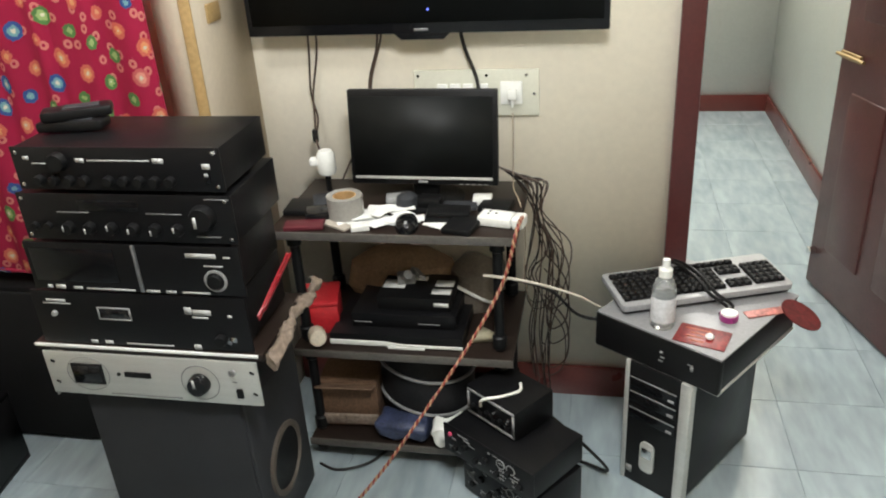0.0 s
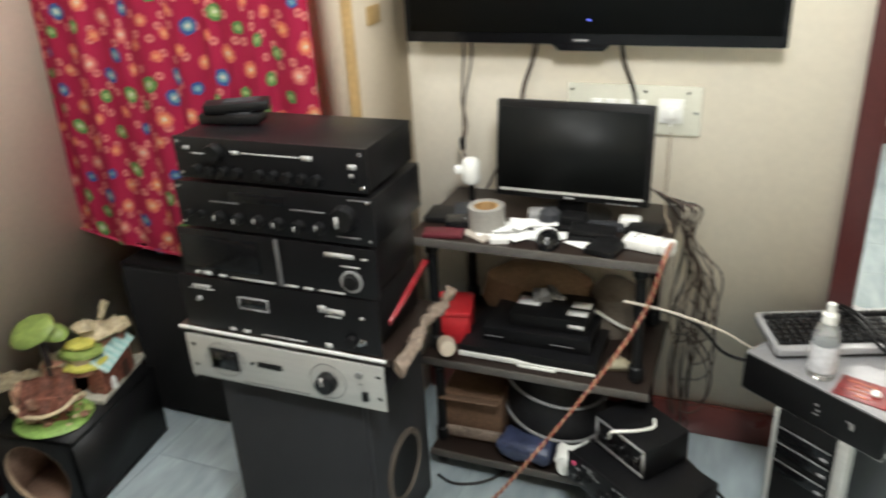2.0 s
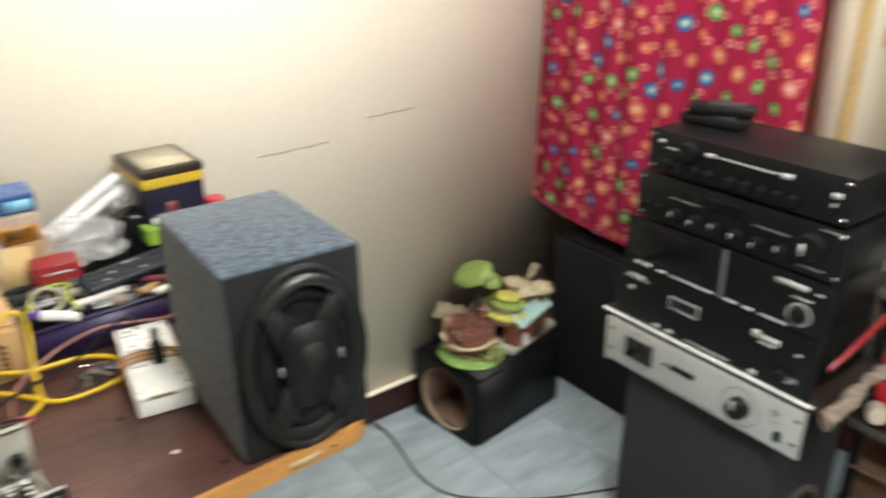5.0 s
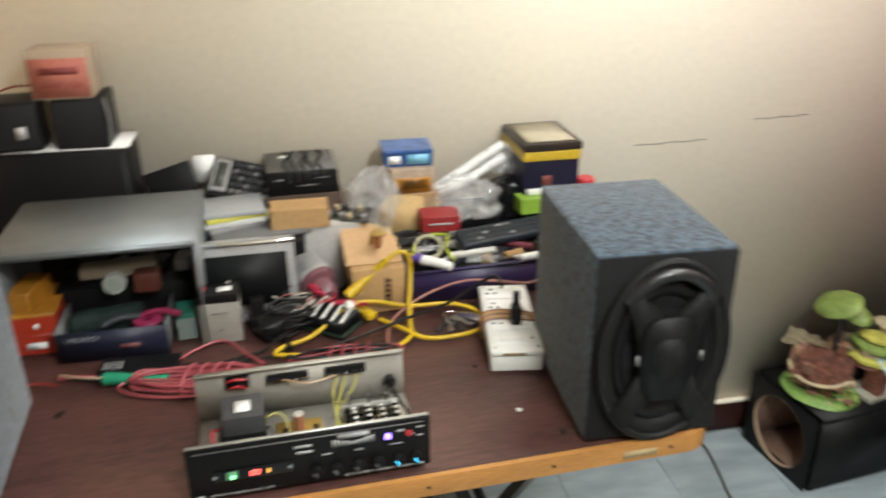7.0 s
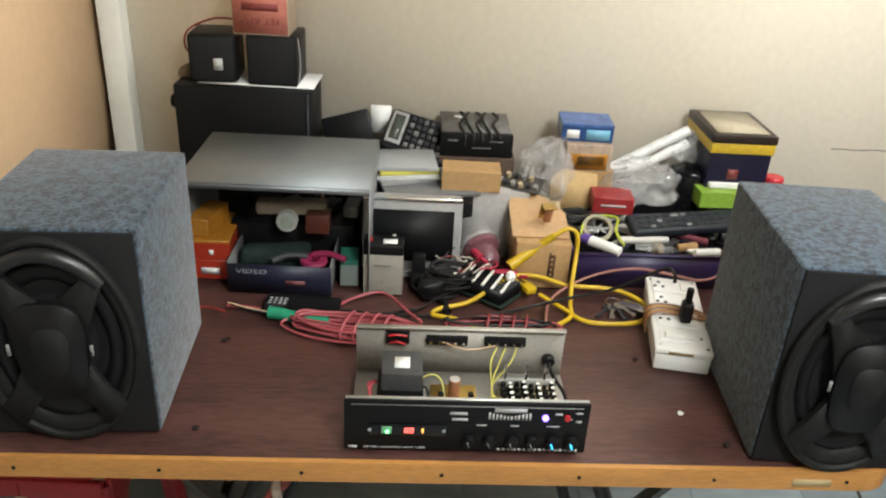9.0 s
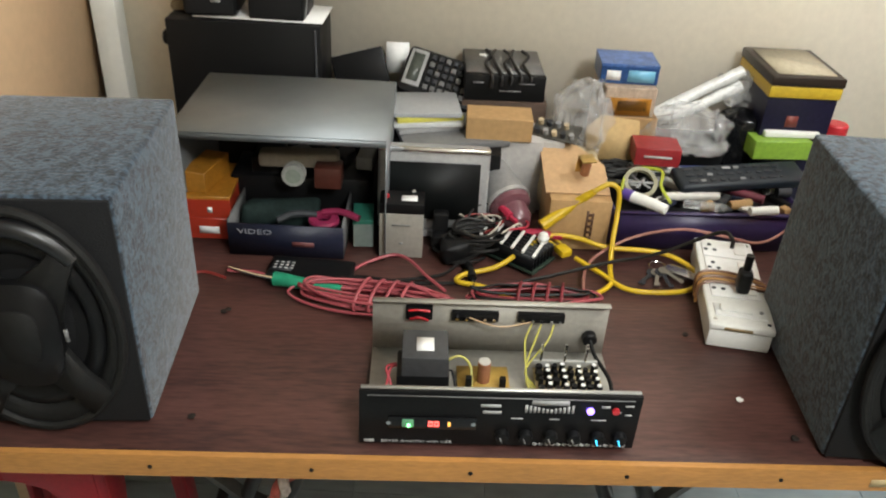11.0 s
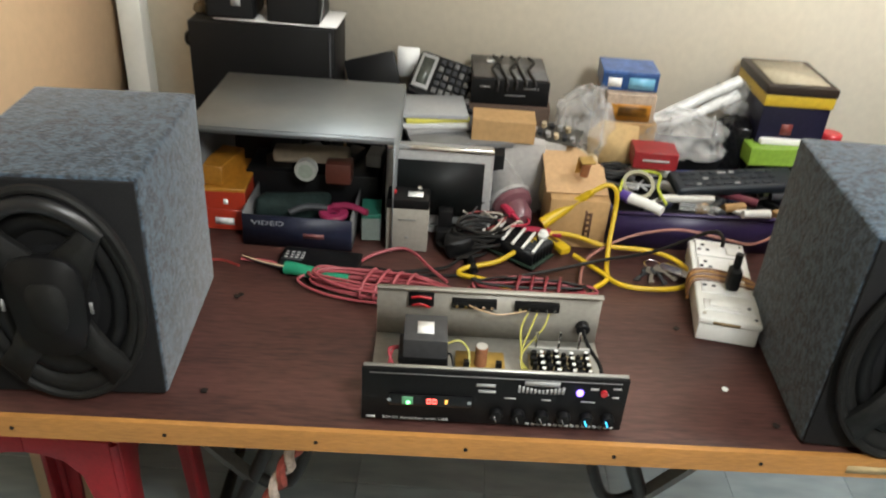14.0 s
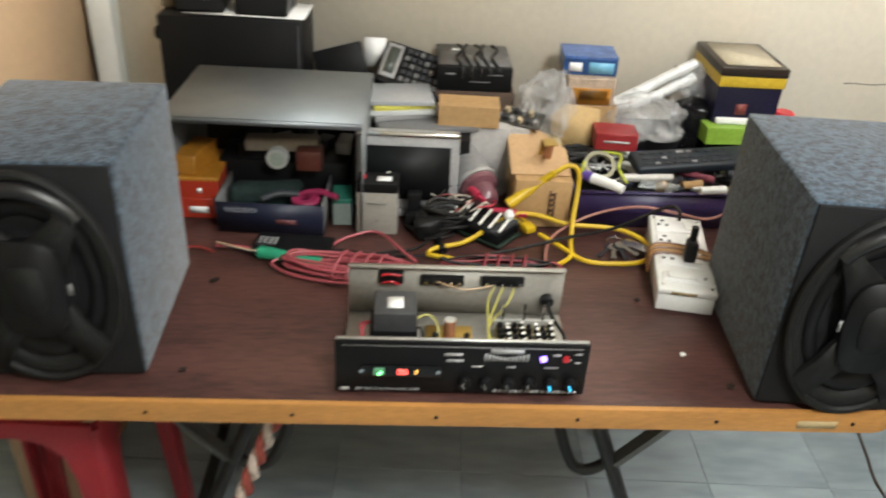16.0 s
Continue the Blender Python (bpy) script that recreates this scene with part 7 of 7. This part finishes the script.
bmesh.ops.subdivide_edges(dk, edges=dk.edges[:], cuts=2, use_grid_fill=True)
dk.transform(Matrix.Translation((0, 0, 0.005)))
solid("black_plastic_bag", crumple(dk, 0.010, 35), BLACK_GLOSS, (0.160, -1.690, Z), FACE, "crumpled black plastic bag", "plastic bag")
px = thing("purple_printed_carton", (0.200, -1.600, Z), FACE, "dark blue printed carton with a yellow band and framed clear lid", "carton")
part("body", box(0.128, 0.165, 0.215, (0, 0.0825, 0), bev=0.002), mat("dark_blue_print", (0.013, 0.012, 0.032), 0.35, var=0.25, scale=14), px)
part("band", box(0.133, 0.172, 0.022, (0, 0.0825, 0.216), bev=0.002), mat("yellow_card_band", (0.62, 0.42, 0.03), 0.4), px, "yellow band")
part("lid_frame", box(0.136, 0.176, 0.018, (0, 0.0825, 0.2385), bev=0.003), mat("dark_brown_frame", (0.03, 0.02, 0.015), 0.35), px, "dark frame of the lid")
part("lid_window", box(0.108, 0.146, 0.0015, (0, 0.0825, 0.2567)), mat("cloudy_lid_window", (0.50, 0.44, 0.32), 0.2, var=0.12, scale=15), px)
part("print", bars([(-0.01, 0.17, 0.022, 0.022), (0.03, 0.14, 0.02, 0.006)], -0.0008), mat("dull_red_mark", (0.20, 0.04, 0.03), 0.5), px)
gr = carton("green_printed_carton", (0.312, -1.622, Z + 0.104), 0.11, 0.06, 0.036, FACE + 4, mat("lime_green_card", (0.26, 0.44, 0.05), 0.4, var=0.15), "lime green carton with a white gadget on it")
solid("white_gadget", box(0.105, 0.040, 0.012, bev=0.003), WHITE, (0.283, -1.605, Z + 0.1405), FACE + 2, "flat white gadget on the green carton", "gadget")
solid("green_carton_base", box(0.11, 0.05, 0.103, bev=0.002), BLACK, (0.278, -1.622, Z + 0.0), FACE, "dark carton under the green one", "carton").location.x = 0.168
gr.location.x = 0.228
bpy.data.objects["white_gadget"].location.x = 0.190
cap = thing("red_capped_bottle", (0.165, -1.505, Z), 0, "dark bottle with a red cap", "bottle")
part("bottle", lathe([(0, 0), (0.026, 0), (0.028, 0.004), (0.028, 0.105), (0.018, 0.125), (0, 0.126)], 22), BLACK, cap)
part("cap", cyl(0.021, 0.032, (0, 0, 0.1262), bev=0.003), mat("red_cap_plastic", (0.55, 0.03, 0.04), 0.35), cap)

# ---- loudspeaker pile against the wall ----
cab = thing("black_cabinet", (0.165, -2.632, Z), FACE, "black wooden loudspeaker cabinet against the wall", "loudspeaker")
part("cabinet", box(0.283, 0.145, 0.288, (0, 0.0725, 0), bev=0.003), BLACK, cab)
part("side_knob", cyl(0.014, 0.014, (-0.1415, 0.03, 0.245), (0, -90, 0), bev=0.003), BLACK, cab)
part("front_edge", box(0.004, 0.003, 0.27, (0.132, -0.001, 0.01)), CHARCOAL, cab)
ZC = Z + 0.2885
solid("white_sheet", box(0.24, 0.12, 0.0016), PAPER, (0.090, -2.607, ZC), FACE - 2, "white sheet of paper on the cabinet", "paper")
sm = thing("small_speaker", (0.152, -2.693, ZC + 0.002), FACE + 3, "small black cube loudspeaker with a paper label", "loudspeaker", "small loudspeakers on the cabinet")
part("cabinet", box(0.098, 0.10, 0.100, (0, 0.05, 0), bev=0.010, seg=3), BLACK, sm)
part("grille", box(0.084, 0.004, 0.086, (0, -0.001, 0.007), bev=0.0015), mat("black_mesh", (0.012, 0.012, 0.013), 0.7, var=0.3, fine=700, bump=0.4), sm)
part("label", box(0.018, 0.001, 0.024, (0.012, -0.0035, 0.028)), PRINT, sm)
sm2 = thing("small_speaker", (0.150, -2.573, ZC + 0.002), FACE - 2, "small black cube loudspeaker with a pale edge", "loudspeaker", "small loudspeakers on the cabinet")
part("cabinet", box(0.102, 0.105, 0.102, (0, 0.0525, 0), bev=0.004, seg=2), BLACK, sm2)
part("grille", box(0.092, 0.004, 0.092, (0, -0.001, 0.005), bev=0.0015), bpy.data.materials["black_mesh"], sm2)
part("loop", tube([(0.052, 0.01, 0.005), (0.057, 0.01, 0.05), (0.052, 0.012, 0.098)], 0.0016, 6), GREY, sm2)
solid("cloth_scrap", crumple(box(0.05, 0.06, 0.018, bev=0.006, seg=3), 0.006, 40), mat("olive_cloth", (0.14, 0.10, 0.05), 0.9, var=0.25), (0.085, -2.752, ZC), FACE, "folded olive cloth on the cabinet", "cloth")
cable([(0.10, -2.735, ZC + 0.03), (0.09, -2.765, ZC + 0.06), (0.09, -2.755, ZC + 0.095), (0.10, -2.70, ZC + 0.122), (0.11, -2.65, ZC + 0.125)], 0.0022, REDF, "thin dark red wire looped over the small loudspeakers")
sb = thing("amplifier_kit_box", (0.150, -2.592, ZC + 0.1045), FACE - 2, "brown and red cardboard kit box standing upside down", "carton")
part("body", box(0.112, 0.085, 0.094, (0, 0.0425, 0), bev=0.001), mat("pale_brown_card", (0.40, 0.31, 0.22), 0.75, var=0.1), sb)
part("red_panel", box(0.108, 0.001, 0.076, (0, -0.0004, 0.003)), mat("faded_red_print", (0.45, 0.14, 0.10), 0.7, var=0.15), sb, "faded red printed panel")
part("lettering", letters("FET AMP", 0.017, (0, -0.0012, 0.028), (90, 180, 0), 0.0003, 0.075), mat("dark_red_print", (0.22, 0.04, 0.035), 0.7), sb, "upside-down printed words FET AMP")
part("brand_bar", bars([(0, 0.055, 0.072, 0.014)], -0.0014), bpy.data.materials["dark_red_print"], sb)

# ---- extension board, keys, iron and cables on the table top ----
ext = thing("extension_board", (0.679, -1.811, Z), 81.4, "white extension board with sockets, switches and a plugged black plug", "extension board")
part("base", box(0.090, 0.245, 0.030, (0, 0.1225, 0), bev=0.003), WHITE, ext)
part("cover", box(0.094, 0.250, 0.012, (0, 0.1225, 0.0302), bev=0.004, seg=3), WHITE, ext)
for i, y in enumerate((0.035, 0.095, 0.155, 0.212)):
    md = part("socket_module" if i else "switch_module", box(0.074, 0.050 if i else 0.030, 0.003, (0, y, 0.0418), bev=0.001), PAPER, ext)
    if i:
        part("pin_holes", join(*[cyl(0.0035, 0.0010, (dx, y + dy, 0.0446), seg=10) for dx, dy in ((-0.025, 0.010), (-0.032, -0.006), (-0.018, -0.006))]), CHARCOAL, md)
        part("rocker", box(0.018, 0.030, 0.004, (0.022, y, 0.0446), (6, 0, 0), bev=0.001), WHITE, md)
    else:
        part("rocker", box(0.046, 0.014, 0.005, (-0.006, y, 0.0446), (8, 0, 0), bev=0.001), WHITE, md)
        part("indicator", cyl(0.003, 0.002, (0.030, y, 0.0446), seg=10), GREY, md)
part("stain", box(0.040, 0.0006, 0.005, (-0.005, -0.0026, 0.033)), mat("brown_stain", (0.35, 0.25, 0.12), 0.8), ext)
for x in (-0.038, 0.038):
    for y in (0.01, 0.235):
        part("screw", cyl(0.003, 0.001, (x, y, 0.0421), seg=10), CHROME, ext)
part("plug", join(box(0.020, 0.026, 0.038, (0.008, 0.088, 0.046), bev=0.006, seg=3), cyl(0.006, 0.028, (0.008, 0.090, 0.080))), BLACK, ext, "black mains plug")
AMBER = mat("amber_wire", (0.50, 0.26, 0.08), 0.35)
for i in range(5):
    y = 0.098 + 0.008 * i
    part("wound_wire", tube([(-0.052, y - 0.01 * (i % 2), 0.01), (-0.050, y, 0.042), (-0.02, y + 0.004, 0.0485), (0.03, y - 0.006, 0.0485), (0.050, y - 0.004 * i, 0.042), (0.052, y, 0.012)], 0.0022, 6), AMBER if i % 2 else mat("brown_wire", (0.22, 0.11, 0.06), 0.4), ext)
PX = Vector((0.585, -1.79, 0))
cable([(0.575, -1.814, 0.860), (0.567, -1.815, 0.874), (0.545, -1.83, 0.868), (0.51, -1.90, 0.805), (0.50, -1.98, 0.775), (0.53, -2.07, 0.764), (0.565, -2.15, 0.762), (0.60, -2.20, 0.757)], 0.0032, CABLE, "black mains cable from the plug")
cable([(0.33, -1.60, 0.80), (0.40, -1.655, 0.80), (0.455, -1.72, 0.803), (0.462, -1.78, 0.815), (0.445, -1.85, 0.815), (0.44, -1.93, 0.79), (0.48, -2.00, 0.765), (0.56, -2.02, 0.757), (0.60, -2.01, 0.757)], 0.0026, mat("pink_brown_flex", (0.34, 0.15, 0.12), 0.45), "pinkish brown flex across the table")
KEY = mat("worn_key_metal", (0.40, 0.38, 0.33), 0.35, 0.85)
keys = thing("key_bunch", (0.470, -1.885, Z), 20, "bunch of worn keys with a bottle opener", "keys")
part("ring", tube([(0.014 * math.cos(q), 0.014 * math.sin(q), 0.006) for q in [i * math.pi / 5 for i in range(10)]], 0.0012, 6, 3, True), CHROME, keys)
for i, (a, l) in enumerate(((-60, 0.055), (-35, 0.050), (-12, 0.055), (10, 0.05))):
    k = join(cyl(0.011, 0.002, (0.016, 0, 0), seg=16), box(l - 0.02, 0.006, 0.002, (0.016 + l / 2, 0, 0)), box(0.008, 0.004, 0.002, (l, 0.004, 0)))
    part("key", place(k, (0.004, 0, 0.001 + 0.0022 * i), (0, 0, a)), KEY if i % 2 else CHARCOAL, keys)
part("bottle_opener", place(join(prism([(x + 0.04, y) for x, y in round_rect(0.065, 0.024, 0.011)], 0.0025), cyl(0.007, 0.0032, (0.058, 0, 0), seg=14)), (0.004, 0.006, 0.009), (0, 0, 35)), CHROME, keys)
irn = thing("soldering_iron", (0.579, -2.497, Z), 0, "soldering iron with a green handle", "soldering iron")
part("shaft", tube([(-0.026, -0.086, 0.012), (-0.012, -0.045, 0.010), (0.0, 0.0, 0.011)], (0.0022, 0.0034), 8), CHROME, irn)
part("handle", tube([(-0.002, -0.008, 0.011), (0.002, 0.010, 0.012), (0.006, 0.030, 0.011), (0.012, 0.060, 0.011), (0.018, 0.098, 0.010)], (0.0115, 0.0085), 14), mat("green_handle_plastic", (0.02, 0.28, 0.15), 0.35), irn)
PINKF = mat("pink_red_twin_flex", (0.42, 0.085, 0.10), 0.45, var=0.15)
RIDGE = mat("deep_red_twin_flex", (0.24, 0.025, 0.035), 0.45, var=0.15)


def hank(cx, cy, lx, ly, n, seed, rz, label, mats):
    r = random.Random(seed)
    ob = thing("cable_hank", (cx, cy, Z), rz, label, "cable")
    for i in range(n):
        ax, ay = lx * r.uniform(0.75, 1.0), ly * r.uniform(0.45, 1.0)
        ox, oy = r.uniform(-0.008, 0.008), r.uniform(-0.006, 0.006)
        h = 0.004 + 0.0042 * (i % 5)
        pts = [(ox + ax * math.cos(q) * (1 + r.uniform(-0.04, 0.04)), oy + ay * math.sin(q), h + r.uniform(0, 0.006)) for q in [k * math.pi / 6 for k in range(12)]]
        part("loop", tube(pts, 0.0023, 6, 4, True), mats[i % len(mats)], ob)
    for k in range(4):
        x = -0.02 + 0.022 * k
        part("binding", tube([(x + 0.006 * math.cos(q), ly * 1.05 * math.cos(q), 0.014 + 0.016 * math.sin(q)) for q in [j * math.pi / 4 for j in range(8)]], 0.0026, 6, 3, True), mats[0], ob)
    return ob


hank(0.612, -2.345, 0.125, 0.036, 11, 2, 84, "hank of pink and red twin flex", (PINKF, PINKF, RIDGE))
hank(0.590, -2.105, 0.105, 0.026, 8, 3, 92, "hank of red and black flex", (RIDGE, CABLE, PINKF))
cable([(0.60, -2.24, 0.772), (0.555, -2.27, 0.768), (0.505, -2.30, 0.764), (0.490, -2.328, 0.762), (0.515, -2.37, 0.760), (0.555, -2.40, 0.76), (0.585, -2.43, 0.766)], 0.0028, PINKF, "loop of pink twin flex on the table")
cable([(0.555, -2.225, 0.757), (0.56, -2.30, 0.756), (0.55, -2.38, 0.756), (0.57, -2.44, 0.756)], 0.0028, CABLE, "black lead behind the red flex")
cable([(0.56, -2.33, 0.757), (0.535, -2.25, 0.757), (0.50, -2.22, 0.758), (0.475, -2.20, 0.765)], 0.0028, CABLE, "black lead running to the leads bundle")
cable([(0.575, -2.583, 0.757), (0.560, -2.62, 0.756), (0.575, -2.66, 0.756)], 0.0024, REDF, "thin dark red lead by the carpeted loudspeaker")
cable([(0.572, -2.50, 0.758), (0.556, -2.54, 0.757), (0.553, -2.585, 0.757)], 0.003, PINKF, "end of pink flex under the soldering iron")
YEL = mat("yellow_rubber_flex", (0.60, 0.40, 0.012), 0.4, var=0.1)
yl = thing("yellow_mains_lead", (0, 0, 0), 0, "yellow mains lead with a moulded plug, looped on the table", "cable")
part("flex", tube([(0.595, -2.128, 0.757), (0.563, -2.175, 0.757), (0.550, -2.220, 0.757), (0.532, -2.208, 0.760), (0.513, -2.157, 0.765), (0.467, -2.104, 0.778), (0.435, -2.066, 0.783), (0.435, -2.021, 0.782), (0.449, -1.969, 0.775), (0.447, -1.887, 0.770), (0.468, -1.842, 0.765), (0.505, -1.824, 0.760), (0.536, -1.845, 0.757), (0.550, -1.891, 0.757), (0.546, -1.949, 0.757), (0.509, -1.985, 0.760), (0.473, -2.024, 0.765)], 0.0043, 10, 8), YEL, yl)
part("plug", join(box(0.026, 0.022, 0.014, (0.455, -2.043, 0.760), (0, 0, 30), bev=0.004), *[cyl(0.0024, 0.020, (0.444 + dx, -2.056 + dy, 0.770), (0, -70, 60), 8) for dx, dy in ((0, 0), (-0.006, 0.012))]), YEL, yl, "yellow moulded plug")
part("grip_sleeve", tube([(0.432, -2.081, 0.800), (0.413, -2.034, 0.830), (0.417, -2.000, 0.862)], (0.011, 0.006), 14), YEL, yl, "thick yellow grip sleeve")
part("second_flex", tube([(0.417, -2.000, 0.862), (0.412, -1.975, 0.875), (0.415, -1.958, 0.865), (0.424, -1.956, 0.830), (0.459, -1.964, 0.790), (0.496, -1.969, 0.762), (0.533, -1.973, 0.757), (0.566, -2.002, 0.757)], 0.0043, 10, 8), YEL, yl)
DARKCRUMB = mat("dark_crumb", (0.02, 0.015, 0.012), 0.6)
for i, (x, y, m) in enumerate(((0.650, -2.560, DARKCRUMB), (0.875, -2.548, DARKCRUMB), (0.651, -1.879, DARKCRUMB), (0.790, -1.839, WHITE), (0.857, -1.788, DARKCRUMB), (0.655, -2.565, DARKCRUMB))):
    solid("crumb", crumple(lathe([(0, 0), (0.004, 0), (0.005, 0.002), (0, 0.004)], 8), 0.001, 300, i), m, (x, y, Z), 0, "tiny crumb lying on the table top", "crumb", "crumbs on the table")

# ---- red stool with a loudspeaker driver, and the striped rope ----
# red plastic darkened to carry the shade beside the table
STOOL_RED = mat("shaded_red_plastic", (0.36, 0.016, 0.024), 0.42, var=0.14)
st = thing("plastic_stool", (0.655, -2.872, 0), 0, "red moulded plastic stool beside the table", "stool")
st.scale = (0.84, 0.84, 0.96)
part("seat", prism(round_rect(0.335, 0.335, 0.05), 0.022, (0, 0, 0.583), bev=0.007), STOOL_RED, st)


def stool_flange(mirror):
    """Half of one side: the leg's flange running up in a curve into the apron."""
    curve = [(0.160, 0.552), (0.125, 0.549), (0.090, 0.538), (0.064, 0.512), (0.052, 0.460), (0.046, 0.30), (0.040, 0.0)]
    bm = prism([(0, 0), (0, 0.586), (0.160, 0.586)] + curve, 0.014, bev=0.003)
    bm.transform(Matrix.Translation((-0.160, -0.160, 0)) @ pose(0, 0, 0, 90, 0, 0))
    if mirror:
        bm.transform(Matrix(((0, 1, 0, 0), (1, 0, 0, 0), (0, 0, 1, 0), (0, 0, 0, 1))))
        bmesh.ops.reverse_faces(bm, faces=bm.faces[:])
    for v in bm.verts:
        k = (0.586 - v.co.z) * 0.045
        v.co.x += -k if v.co.x < -0.07 else 0
        v.co.y += -k if v.co.y < -0.07 else 0
    return bm


for quarter in range(4):
    part("leg", place(join(stool_flange(False), stool_flange(True), tube([(-0.160, -0.160, 0.575), (-0.171, -0.171, 0.34), (-0.184, -0.184, 0.013)], 0.012, 10, 3)), (0, 0, 0), (0, 0, 90 * quarter)), STOOL_RED, st)
drv = thing("speaker_driver", (0.690, -2.925, 0.5812), 0, "black loudspeaker driver with a bright ring, on the stool", "loudspeaker")
part("box", box(0.13, 0.12, 0.155, (-0.02, 0.0, 0), bev=0.010, seg=3), BLACK, drv)
part("ring", lathe([(0.026, 0), (0.033, 0), (0.033, 0.005), (0.026, 0.005), (0.026, 0)], 28, (0.046, 0.010, 0.094), (0, 90, 0)), CHROME, drv)
part("cone", lathe([(0, 0.001), (0.026, 0.004), (0.026, 0), (0, 0)], 24, (0.046, 0.010, 0.094), (0, 90, 0)), BLACK, drv)
ROPEW = mat("white_rope", (0.62, 0.50, 0.42), 0.85, var=0.2, scale=60, bump=0.4)
ROPER = mat("red_rope", (0.35, 0.07, 0.05), 0.85, var=0.2, scale=60, bump=0.4)
twisted([(0.845, -2.398, 0.722), (0.855, -2.43, 0.655), (0.855, -2.49, 0.49), (0.85, -2.56, 0.26), (0.84, -2.63, 0.012)], 0.0075, 85, (ROPEW, ROPER), ("white strand", "red strand"), "thick red and white twisted rope hanging from the table", 0.0065)

# ---- floor of single tiles, last ----
fl = thing("floor", (0, 0, 0), 0, "floor of pale blue marbled tiles", "floor", kind="structure")
part("bed", box(4.6, 8.0, 0.1, (1.7, -0.6, -0.1025)), GROUT, fl)
TS = 0.305
one = mesh_of("floor_tile", box(TS - 0.0018, TS - 0.0018, 0.012, (0, 0, -0.012), bev=0.0008, seg=1), TILE)
for i in range(12):
    for j in range(-14, 10):
        x, y = 0.02 + TS * (i + 0.5), TS * (j + 0.5) + 0.02
        if y > 0.15 and x > 3.1 or x > 3.7 or y > 3.04 or y < -4.0:
            continue
        t = new("floor_tile", one)
        t.location = (x, y, 0)
        t.parent = fl
